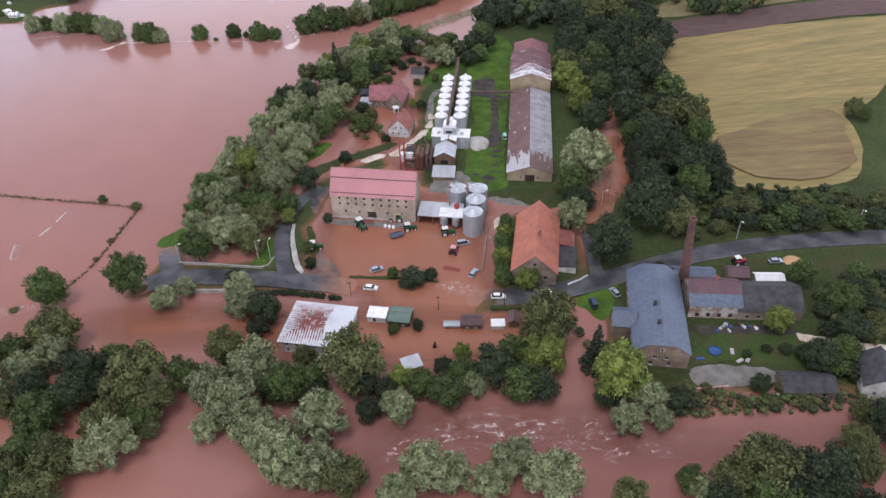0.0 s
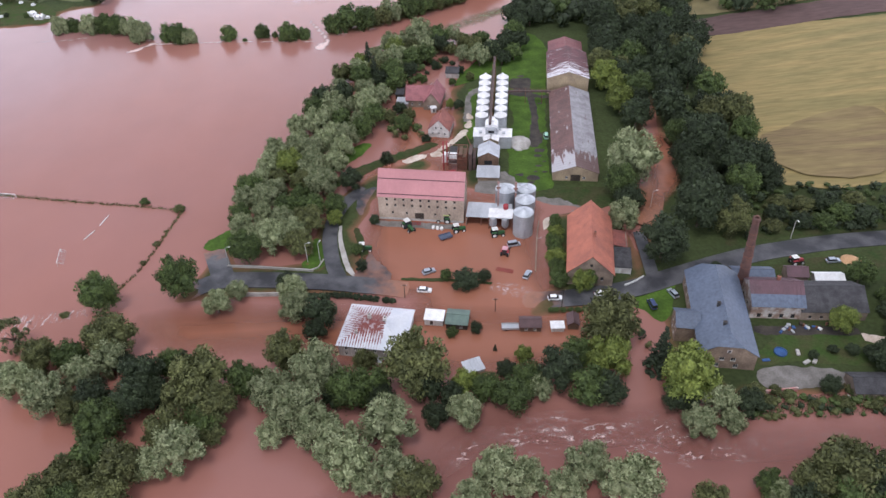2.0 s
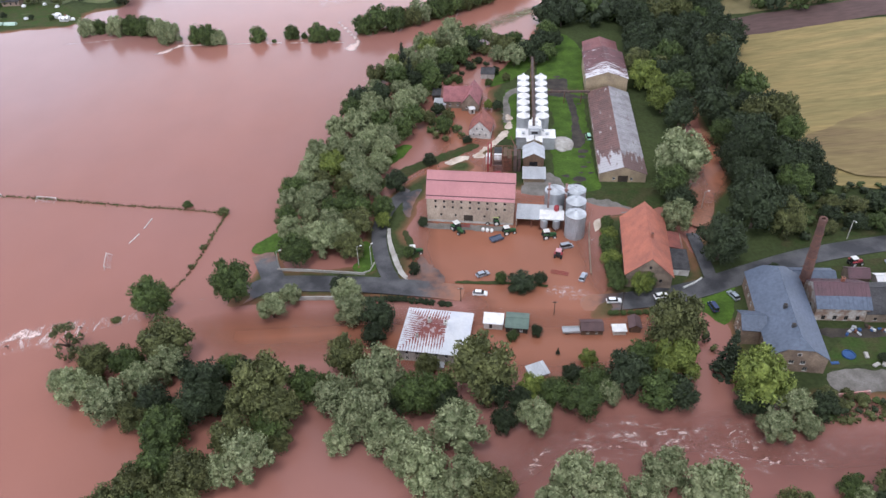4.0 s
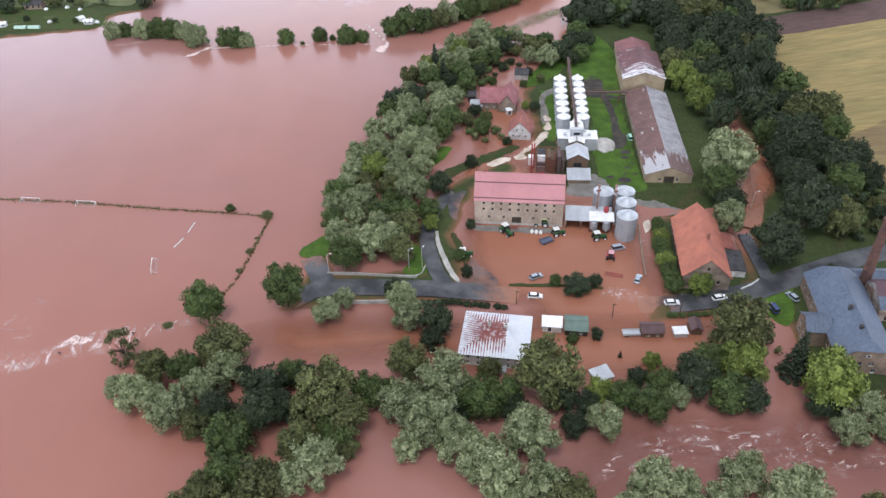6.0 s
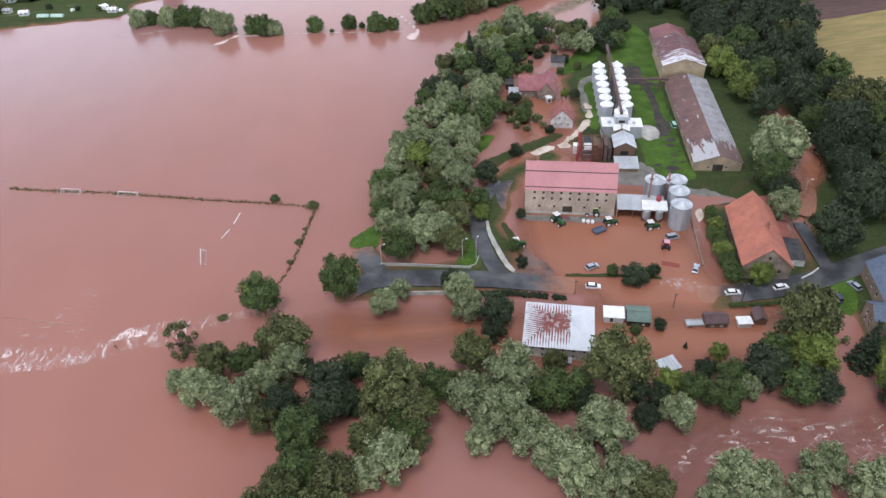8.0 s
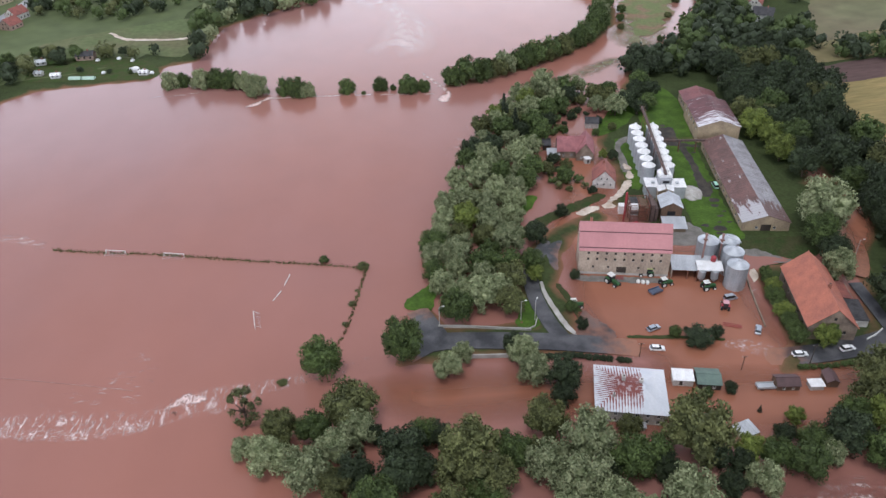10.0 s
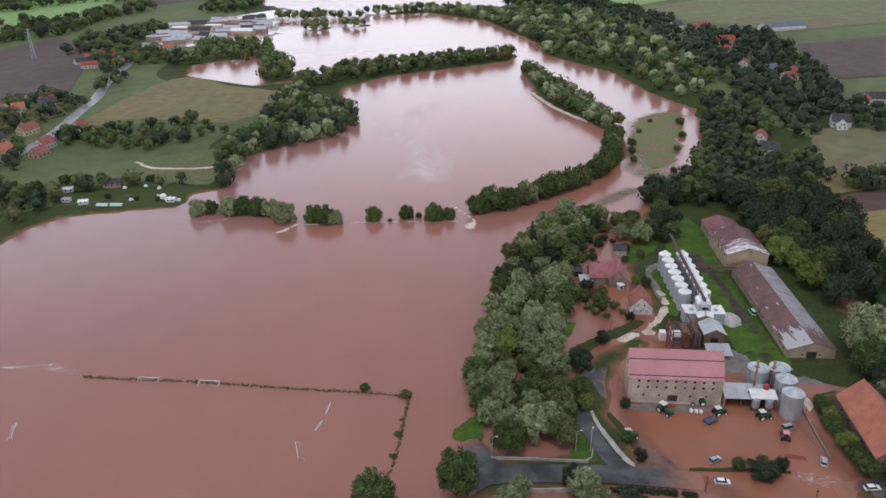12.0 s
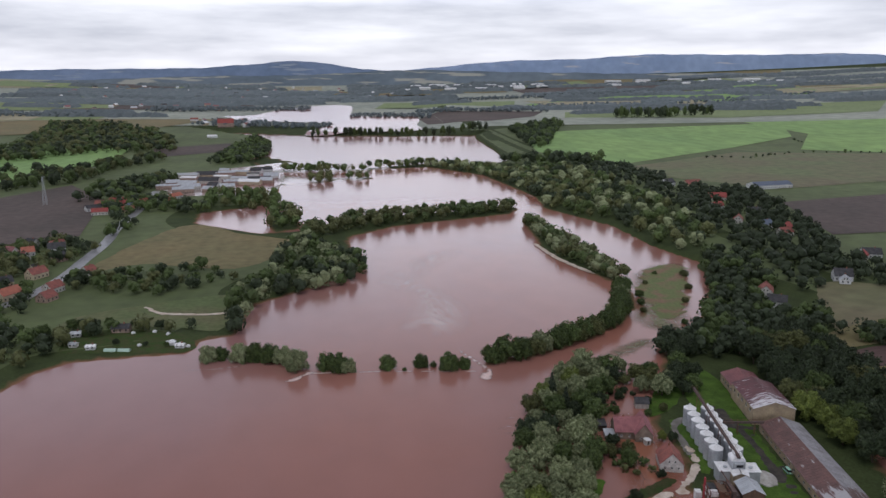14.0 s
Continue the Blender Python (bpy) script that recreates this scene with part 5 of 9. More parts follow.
part("cornice", boxes((-A - 0.3, A + 0.3, -B - 0.3, -B, EH - 0.35, EH - 0.18), (-A - 0.3, A + 0.3, B, B + 0.3, EH - 0.35, EH - 0.18), (-A - 0.3, -A, -B, B, EH - 0.35, EH - 0.18), (A, A + 0.3, -B, B, EH - 0.35, EH - 0.18)), M["white_paint"], rh)
chimney_stack(rh, -2.0, 1.0, 6.2, 1.8, 0.9, M["grey_wall"])
chimney_stack(rh, 2.6, 0.6, 6.2, 1.5, 0.9, M["white_wall"])
chimney_stack(rh, -4.6, -4.2, 5.2, 1.3, 0.6, M["grey_wall"])
part("porch", boxes((-0.5, 3.5, -10.4, -8.55, -0.6, 1.2)), M["grey_wall"], rh)
part("porch_roof", boxes((-0.8, 3.8, -10.7, -8.5, 1.2, 1.36)), M["grey_sheet"], rh)

# garden sheds along the drowned road
def flat_shed(name, x, y, turn, w, d, h, wall_mat, roof_mat, label, pitch=0.35, group=""):
    s = thing(name, pose(x, y, 0, 0, 0, turn), label, "shed", group)
    bm = bmesh.new()
    pierced_wall(bm, w, -1, h, 0.12, [(w * 0.3, w * 0.3 + 0.9, 0.3, 1.9)] if h > 2 else [], pose(-w / 2, -d / 2, 0))
    box(bm, -w / 2, w / 2, d / 2 - 0.12, d / 2, -1, h + pitch - 0.1)
    box(bm, -w / 2, -w / 2 + 0.12, -d / 2 + 0.12, d / 2 - 0.12, -1, h)
    box(bm, w / 2 - 0.12, w / 2, -d / 2 + 0.12, d / 2 - 0.12, -1, h)
    part("wall", bm, wall_mat, s)
    roof_part("roof", [(-w / 2 - 0.25, -d / 2 - 0.25, h + 0.1), (w / 2 + 0.25, -d / 2 - 0.25, h + 0.1), (w / 2 + 0.25, d / 2 + 0.25, h + pitch + 0.1), (-w / 2 - 0.25, d / 2 + 0.25, h + pitch + 0.1)], 0.12, max(3, int(w)), roof_mat, s)
    if h > 2:
        part("door", boxes((-w / 2 + w * 0.3, -w / 2 + w * 0.3 + 0.9, -d / 2 + 0.03, -d / 2 + 0.09, 0.3, 1.9)), M["dark_wood"], s)
    return s


flat_shed("garden_shed", -12.6, 156.4, -12, 5.4, 4.0, 2.2, M["white_wall"], M["white_sheet"], "white flat-roofed garden shed in the flood")
gable_house("garden_shed", -5.9, 155.2, -12.0, 6.2, 6.0, 2.1, 3.0, M["dark_wood"], M["green_roof"], "garden shed with a grey-green felt roof", "shed", front=[(2, 0.6, 0.8, 0.9, 0.5)])
gable_house("garden_shed", 14.8, 151.4, -6.0, 6.0, 4.2, 1.9, 2.9, M["brown_wood"], M["brown_roof"], "brown timber garden shed in the flood", "shed", front=[(2, 0.5, 0.8, 0.8, 0.5)])
gable_house("garden_shed", 27.2, 151.2, 82.0, 4.4, 3.0, 2.0, 2.9, M["brown_wood"], M["brown_roof"], "narrow brown garden shed beside the road", "shed")
flat_shed("trailer_shed", 22.4, 149.8, -4, 3.6, 2.6, 1.5, M["white_wall"], M["white_sheet"], "small white trailer with a flat lid", 0.12)
flat_shed("garden_shed", -3.2, 136.6, 18, 5.0, 4.0, 1.0, M["grey_wall"], M["grey_sheet"], "tilted pale shed roof standing in the flood", 0.5)
flat_shed("garden_shed", -45.0, 161.5, -20, 3.4, 2.6, 1.9, M["grey_wall"], M["white_sheet"], "tiny white-roofed hut among the willows")

# dwellings north-west of the silos
h1 = gable_house("cottage", -3.4, 270.0, 76.0, 10.6, 8.8, 3.2, 7.6, M["white_wall"], M["cottage_tile"], "white cottage with an old red-orange tile roof", "house", end_a=[(3, 1.0, 0.8, 1.0, 0.6), (2, 3.6, 0.8, 1.0, 2.2)], front=[(3, 1.0, 0.8, 1.0, 1)], roof2=M["red_tile"], base=0.2)
chimney_stack(h1, 2.0, 0.3, 7.2, 1.0)
h2 = gable_house("cottage", -10.6, 297.0, -8.0, 12.0, 9.4, 3.4, 8.0, M["barn_brick"], M["maroon_tile"], "red-roofed farm cottage standing in water", "house", front=[(3, 1.0, 0.9, 1.1, 1)], end_b=[(2, 1, 0.9, 1.1, 1)], base=0.1)
gable_house("cottage_wing", -4.6, 295.6, 76.0, 13.6, 7.2, 3.4, 8.0, M["barn_brick"], M["maroon_tile"], "gabled wing of the red-roofed cottage", "house", end_a=[(2, 1.0, 0.9, 1.1, 1)], base=0.1)
chimney_stack(h2, -2.0, 0.2, 7.6, 1.0)
flat_shed("lean_to", -18.6, 295.0, -8, 5.0, 5.4, 2.2, M["grey_wall"], M["grey_sheet"], "grey lean-to beside the cottage")
flat_shed("lean_to", -19.6, 304.0, -8, 3.4, 6.0, 2.4, M["dark_wood"], M["slate_roof"], "dark narrow shed behind the cottage")
flat_shed("awning", -5.6, 287.4, 10, 2.2, 2.2, 2.2, M["white_wall"], M["white_sheet"], "small white canopy at the cottage door", 0.1)
gable_house("hut", 5.6, 322.6, -12.0, 6.0, 5.4, 2.6, 4.4, M["grey_wall"], M["slate_roof"], "small dark-roofed hut behind the silos", "shed")


# ---- trees ----
def leaf_mat(name, col, col2):
    m = mat(name, col, col2, rough=0.75, scale=6.5, fine=22, bump=0.0, spec=0.25, random_amt=0.2, island=0.17, lo=0.40, hi=0.62)
    b = m.node_tree.nodes["Principled BSDF"]
    b.inputs["Subsurface Weight"].default_value = 0.0
    return m


LEAF = {
    "S": leaf_mat("silver_willow_leaves", (0.252, 0.276, 0.148), (0.110, 0.134, 0.060)),
    "G": leaf_mat("green_leaves", (0.078, 0.110, 0.032), (0.038, 0.056, 0.018)),
    "B": leaf_mat("bright_green_leaves", (0.150, 0.182, 0.040), (0.082, 0.106, 0.024)),
    "D": leaf_mat("dark_green_leaves", (0.040, 0.055, 0.025), (0.020, 0.029, 0.014)),
    "O": leaf_mat("olive_leaves", (0.108, 0.116, 0.042), (0.054, 0.061, 0.023)),
    # F: distance haze put into the leaf colour, greyed and blued
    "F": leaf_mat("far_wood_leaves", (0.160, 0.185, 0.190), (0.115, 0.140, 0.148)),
    "C": leaf_mat("spruce_needles", (0.034, 0.046, 0.025), (0.020, 0.029, 0.016)),
    "T": leaf_mat("thin_green_leaves", (0.115, 0.125, 0.048), (0.075, 0.085, 0.034)),
}
KIND = {"S": ("silver-grey willow with a loose rounded crown", "willow"), "G": ("broad green deciduous tree", "tree"), "B": ("bright yellow-green leafy tree", "tree"),
        "D": ("dense dark green tree", "tree"), "O": ("olive-green tree with a domed crown", "tree"), "C": ("dark pointed spruce with drooping boughs", "spruce"), "T": ("thin open-crowned young tree with a bare trunk", "tree")}
ICO1 = bmesh.new()
bmesh.ops.create_icosphere(ICO1, subdivisions=1, radius=1.0)
ICO1_V = np.array([v.co[:] for v in ICO1.verts])
ICO1_F = [[v.index for v in f.verts] for f in ICO1.faces]
ICO1.free()


def lobes_for(kind, rng):
    """Clumps that make up a crown one metre wide: centre and radii."""
    out = []
    if kind == "C":
        for k in range(15):
            z = 0.12 + 1.5 * k / 14
            r = 0.47 * (1 - (z - 0.12) / 1.62) + 0.02
            n = max(3, int(r * 22))
            for j in range(n):
                a = 2 * np.pi * (j + rng.uniform(-0.3, 0.3)) / n + k
                q = r * rng.uniform(0.62, 0.85)
                out.append((q * np.cos(a), q * np.sin(a), z + rng.uniform(-0.03, 0.03), max(0.05, r * 0.30), max(0.05, r * 0.30), 0.07))
            out.append((0, 0, z, r * 0.6, r * 0.6, 0.10))
        return out
    for k in range(20):
        u = rng.uniform(-0.95, 1.0)
        a = k * 2.399963 + rng.uniform(-0.4, 0.4)
        s = np.sqrt(max(0.0, 1 - u * u))
        rr = rng.uniform(0.80, 1.03) if k % 5 else rng.uniform(0.2, 0.55)
        rad = rng.uniform(0.06, 0.11)
        out.append((s * np.cos(a) * (0.5 - rad) * rr, s * np.sin(a) * (0.5 - rad) * rr, 0.54 + u * 0.44 * rr, rad, rad * rng.uniform(0.85, 1.1), rad * rng.uniform(0.95, 1.5)))
    return out


def boughs_for(kind, rng):
    """The rounded boughs of a broad crown one metre wide: centre and radius."""
    count, small, large = {"S": (13, 0.17, 0.24), "G": (12, 0.20, 0.27), "B": (12, 0.19, 0.26), "D": (11, 0.21, 0.28), "O": (13, 0.19, 0.26)}[kind]
    out = []
    turn = rng.uniform(0, 6.28)
    for k in range(count):
        r = rng.uniform(small, large)
        u = -0.62 + 1.54 * (k + 0.5) / count + rng.uniform(-0.1, 0.1)
        a = turn + k * 2.399963 + rng.uniform(-0.35, 0.35)
        q = (0.52 - r) * np.sqrt(max(0.0, 1 - u * u)) * rng.uniform(0.9, 1.12)
        out.append((q * np.cos(a), q * np.sin(a), 0.50 + u * (0.47 - r * 0.8), r))
    out.append((0.0, 0.0, 0.48, 0.40))
    return out


def leaf_sprays(rng, centre, radii, n, leaf):
    """Small pointed sprays standing out of a clump."""
    d = rng.normal(size=(n, 3))
    d[:, 2] = d[:, 2] * 0.9 + 0.3
    d /= np.linalg.norm(d, axis=1, keepdims=True)
    p = d * np.array(radii) * rng.uniform(0.62, 1.1, (n, 1)) + np.array(centre)
    t = np.cross(d, rng.normal(size=(n, 3)))
    t /= np.linalg.norm(t, axis=1, keepdims=True) + 1e-9
    b = np.cross(d, t)
    b = b * rng.uniform(0.5, 0.9, (n, 1)) + d * rng.uniform(0.05, 0.55, (n, 1)) + np.array([0, 0, 0.15])
    s = leaf * rng.uniform(0.6, 1.35, (n, 1))
    return np.stack([p - b * s * 0.6, p - t * s * 0.42, p + b * s * 1.0, p + t * s * 0.42], 1).reshape(-1, 3)


def crown_mesh(name, kind, seed, leaves, leaf, clumps=8):
    """A crown one metre wide: boughs with a dark ragged heart, set all over with clumps of small leaf sprays."""
    rng = np.random.default_rng(seed)
    V, F = [], []
    base = 0

    def add(verts, faces):
        nonlocal base
        V.append(verts)
        F.extend([[base + i for i in f] for f in faces])
        base += len(verts)

    quads = [[4 * i, 4 * i + 1, 4 * i + 2, 4 * i + 3] for i in range(leaves)]
    if kind in "CT":
        for cx, cy, cz, rx, ry, rz in lobes_for(kind, rng):
            if kind == "C":
                add(ICO1_V * (0.86 + 0.22 * rng.random((len(ICO1_V), 1))) * np.array([rx, ry, rz]) * 0.66 + np.array([cx, cy, cz]), ICO1_F)
            add(leaf_sprays(rng, (cx, cy, cz), (rx, ry, rz), leaves, leaf), quads)
        return mesh_of(name, np.concatenate(V), F, LEAF[kind])
    for cx, cy, cz, r in boughs_for(kind, rng):
        flat = rng.uniform(0.78, 1.0)
        add(ICO1_V * (0.8 + 0.3 * rng.random((len(ICO1_V), 1))) * np.array([r, r, r * flat]) * 0.74 + np.array([cx, cy, cz]), ICO1_F)
        out = np.array([cx, cy, (cz - 0.36) * 0.9])
        out = out / (np.linalg.norm(out) + 1e-6)
        for k in range(clumps):
            d = rng.normal(size=3) * 0.72 + out * 0.85 + np.array([0, 0, 0.22])
            d /= np.linalg.norm(d)
            q = r * rng.uniform(0.32, 0.48)
            add(leaf_sprays(rng, np.array([cx, cy, cz]) + d * np.array([r, r, r * flat]) * rng.uniform(0.70, 0.90), (q, q, q * rng.uniform(0.85, 1.25)), leaves, leaf), quads)
    return mesh_of(name, np.concatenate(V), F, LEAF[kind])


def trunk_mesh(name, kind, seed):
    """A tapered trunk with limbs that grow out of it, in one piece."""
    rng = np.random.default_rng(seed + 500)
    bm = bmesh.new()
    top = 1.6 if kind == "C" else 0.62
    tube(bm, (0, 0, -0.12), (0.01, 0.01, top * 0.3), 0.034, 0.028, 7)
    tube(bm, (0.01, 0.01, top * 0.3), (0.01, 0.01, top * 0.5), 0.028, 0.022, 7)
    tube(bm, (0.01, 0.01, top * 0.5), (0.0, 0.02, top), 0.022, 0.008, 7)
    bmesh.ops.remove_doubles(bm, verts=bm.verts, dist=0.004)
    stem = [v for v in bm.verts if 0.1 < v.co.z < 0.45]
    if kind != "C" and stem:
        for k in range(6):
            a = k * 1.05 + rng.uniform(-0.3, 0.3)
            z = rng.uniform(0.2, 0.42)
            old = set(bm.verts)
            tube(bm, (0.0, 0.0, z), (0.27 * math.cos(a), 0.27 * math.sin(a), z + rng.uniform(0.15, 0.3)), 0.015, 0.005, 5)
            foot = min((v for v in bm.verts if v not in old), key=lambda v: v.co.xy.length)
            foot.co = min(stem, key=lambda v: (v.co - foot.co).length).co
    bmesh.ops.remove_doubles(bm, verts=bm.verts, dist=0.0005)
    bmesh.ops.recalc_face_normals(bm, faces=bm.faces)
    me = bpy.data.meshes.new(name)
    bm.to_mesh(me)
    bm.free()
    me.materials.append(M["bark"])
    return me


CROWNS, CROWNS_LIGHT, TRUNKS = {}, {}, {}
for i_, kk in enumerate("SGBDOCT"):
    many = 2 if kk in "CT" else 3
    CROWNS[kk] = [crown_mesh("crown", kk, 10 * i_ + s, {"C": 14, "T": 90}.get(kk, 22), {"C": 0.05, "T": 0.043}.get(kk, 0.040), 13) for s in range(many)]
    CROWNS_LIGHT[kk] = [crown_mesh("crown", kk, 100 + 10 * i_ + s, {"C": 6, "T": 40}.get(kk, 15), 0.056, 9) for s in range(many)]
    TRUNKS[kk] = [trunk_mesh("trunk", kk, 10 * i_ + s) for s in range(2)]
TREE_RND = random.Random(41)


def tree(x, y, w, kind, light=False, group="trees", squash=None, name="tree", label=None, sink=0.04):
    """One tree: trunk and crown on the ground at x, y, with a crown w metres wide."""
    z = max(float(land_height(x, y)), -0.6) - sink * w
    lab, cat = KIND[kind]
    sq = squash or TREE_RND.uniform(0.98, 1.2)
    m = pose(x, y, z, 0, 0, TREE_RND.uniform(0, 360)) @ Matrix.Diagonal((w * TREE_RND.uniform(0.94, 1.07), w * TREE_RND.uniform(0.94, 1.07), w * sq, 1))
    root = thing({"S": "willow", "C": "spruce"}.get(kind, name) if name == "tree" else name, m, label or lab, cat, group)
    c = new("crown", TREE_RND.choice((CROWNS_LIGHT if light else CROWNS)[kind]))
    c.parent = root
    t = new("trunk", TREE_RND.choice(TRUNKS[kind]))
    t.parent = root
    return root


GROVE_WEST = [(-132.5, 156.4, 11.2, "T"), (-104.0, 152.0, 13.8, "O"), (-102.3, 145.1, 10.2, "S"), (-122.4, 148.6, 9.7, "O"), (-113.5, 146.8, 9.1, "G"), (-124.6, 139.1, 11.1, "S"), (-131.3, 144.0, 6.6, "S"), (-108.0, 139.4, 10.0, "S"), (-115.0, 133.2, 12.0, "S"), (-107.7, 129.0, 9.0, "O"), (-91.1, 136.7, 12.2, "D"), (-85.2, 142.8, 7.8, "G"), (-91.7, 129.2, 10.7, "D"), (-82.1, 141.8, 7.5, "D"), (-75.3, 132.9, 14.9, "O"), (-70.9, 125.3, 11.7, "O"), (-78.3, 128.5, 11.8, "O"), (-98.1, 122.2, 12.5, "G")]
GROVE_MORE = [(-80.7, 117.9, 11.3, "O"), (-77.0, 112.1, 12.0, "S"), (-72.7, 121.2, 10.1, "G"), (-70.3, 118.4, 7.1, "O"), (-96.8, 112.2, 11.0, "G"), (-89.4, 108.0, 12.3, "O"), (-100.4, 106.7, 10.7, "O"), (-82.6, 109.4, 9.1, "S"), (-91.3, 100.7, 11.9, "O"), (-104.0, 102.4, 10.5, "O"), (-103.1, 131.7, 10.0, "D"), (-86.5, 131.7, 8.6, "D"), (-122.5, 143.5, 7.5, "O"), (-98.3, 98.2, 11.0, "G"), (-109.6, 99.6, 9.8, "O"), (-98.8, 144.9, 6.1, "D")]
RIVER_BANK = [(-64.4, 134.0, 9.6, "G"), (-59.1, 134.4, 7.3, "O"), (-54.1, 142.2, 11.1, "O"), (-55.8, 128.8, 11.9, "S"), (-45.1, 133.9, 13.3, "S"), (-48.7, 121.7, 12.6, "S"), (-44.2, 116.0, 11.3, "S"), (-55.3, 116.6, 7.0, "S"), (-38.5, 110.2, 12.3, "S"), (-34.9, 104.6, 11.5, "S"), (-36.3, 127.1, 11.0, "G"), (-30.3, 129.5, 9.2, "G"), (-26.3, 115.2, 13.9, "S"), (-14.5, 119.1, 6.9, "D"), (-7.3, 118.5, 8.8, "S"), (-5.8, 128.6, 7.2, "B"), (-0.7, 125.8, 8.3, "G"), (5.5, 122.6, 10.1, "G"), (10.5, 128.6, 8.7, "G"), (12.9, 125.4, 6.9, "S")]
BANK_FILL = [(18.7, 129.4, 12.1, "D"), (25.3, 136.5, 9.0, "G"), (25.7, 123.4, 11.0, "G"), (32.9, 132.6, 12.3, "B"), (30.0, 122.3, 10.1, "D"), (5.5, 133.4, 5.9, "D"), (-32.7, 139.9, 6.6, "O"), (-47.1, 152.4, 6.9, "D"), (-45.8, 157.9, 10.2, "D"), (-52.5, 120.3, 8.2, "S"), (-40.6, 127.7, 7.1, "D"), (-28.2, 125.7, 7.1, "D"), (-15.9, 127.6, 8.6, "D"), (-9.7, 125.3, 7.1, "D"), (11.1, 138.9, 5.1, "B")]
SOUTH_BANK = [(-25.6, 101.6, 10.6, "S"), (-20.2, 99.0, 10.8, "O"), (-0.7, 98.5, 12.0, "S"), (5.5, 98.0, 8.8, "S"), (20.0, 100.4, 10.9, "S"), (14.0, 95.4, 9.0, "S"), (-31.5, 101.4, 7.6, "S"), (-7.8, 93.8, 8.6, "S"), (95, 78, 12, "D"), (62, 80, 12, "D"), (118, 96, 13, "O"), (112, 104, 10, "D")]
EAST_BANK = [(50.7, 122.5, 15.2, "B"), (57.2, 116.4, 9.5, "S"), (49.7, 110.2, 8.4, "S"), (64.6, 115.6, 8.0, "D"), (47.6, 118.2, 8.7, "D"), (58.6, 110.9, 6.5, "S"), (28.0, 92.8, 13.3, "S"), (44.7, 88.1, 9.3, "O"), (61.5, 90.4, 5.9, "S"), (60.2, 92.7, 6.5, "G"), (76.6, 91.4, 14.8, "O"), (69.1, 90.1, 11.5, "O"), (89.2, 89.2, 13.7, "D"), (82.3, 88.1, 12.6, "D"), (104.0, 100.3, 8.1, "O"), (100.5, 93.2, 9.2, "O"), (75.2, 85.2, 12.5, "G"), (88.3, 83.2, 11.2, "D"), (65.6, 85.7, 8.8, "D"), (109.5, 108.9, 6.2, "O"), (83.5, 96.6, 8.0, "D")]
ROADSIDE = [(-77, 166, 7.9, "S"), (-72, 172, 6.5, "S"), (-55, 170, 9.1, "S"), (-53, 162, 10, "S"), (-44, 213, 8.2, "G"), (-44, 207, 5.4, "B"), (-39, 229, 8.1, "D"), (-57, 174, 6, "D")]
EAST_SIDE = [(53, 195, 10.5, "S"), (61, 178, 15.5, "D"), (64, 226, 18.5, "S"), (78, 193, 18, "D"), (87, 189, 11.8, "O"),
             (101, 141, 8.2, "B"), (88, 120, 5.4, "D"), (106, 126, 9.2, "D"), (181, 256, 8, "O"), (184, 253, 6, "G"), (93, 234, 18, "D"), (114, 128, 8, "G"), (120, 136, 9, "D"), (122, 146, 10, "G"), (116, 160, 8, "G"), (128, 150, 9, "D")]
YARD_GREEN = [(4, 173, 4.4, "D"), (-8, 175, 4.0, "G"), (33, 165.4, 7.0, "B"), (-36, 190, 4.0, "G"), (-34.5, 182, 4.2, "D"),
              (-19, 272, 7.2, "G"), (-26, 247, 5.0, "D"), (-39, 235, 6.0, "D"), (-10, 262, 4, "D"), (-8, 150, 3.6, "G"), (-1, 151, 3.8, "D"), (-30.5, 207.5, 3.6, "D")]
for grp, rows in (("west grove", GROVE_WEST), ("west grove", GROVE_MORE), ("river bank trees", RIVER_BANK), ("river bank trees", BANK_FILL), ("south bank trees", SOUTH_BANK), ("river bank trees", EAST_BANK), ("roadside trees", ROADSIDE), ("east side trees", EAST_SIDE), ("yard greenery", YARD_GREEN)):
    for x_, y_, w_, k_ in rows:
        tree(x_, y_, w_, k_, group=grp)
tree(-18.8, 131.6, 16.4, "O", group="river bank trees", squash=1.2)
tree(35.4, 142.6, 15.2, "O", group="river bank trees", squash=1.25)
tree(-112.6, 171, 11.6, "G", group="roadside trees", squash=1.25)
tree(-89, 174, 12.2, "G", group="roadside trees", squash=1.35)
for p in curve_points([(31.4, 199), (29.6, 191), (27.8, 183), (26.8, 175), (26.6, 168)], 3.0, False):
    tree(p[0] + TREE_RND.uniform(-0.5, 0.5), p[1], TREE_RND.uniform(4.4, 6.2), TREE_RND.choice("GGB"), group="barn hedge", squash=1.0, label="unkempt green hedge tree beside the brick barn")
tree(34.6, 166.4, 6.4, "G", group="barn hedge", squash=1.1, label="green creeper heaped against the barn gable")
tree(-2, 172, 9.5, "D", group="yard greenery", squash=0.6, label="low dark green thicket in the flooded yard")
tree(46.8, 132.0, 9.6, "C", group="spruces", squash=1.0)
tree(-34, 333, 9.0, "C", group="spruces")
tree(-31, 320, 8.0, "C", group="spruces")
tree(3.6, 143, 1.8, "C", group="spruces", label="tiny dark cypress standing in flood water")


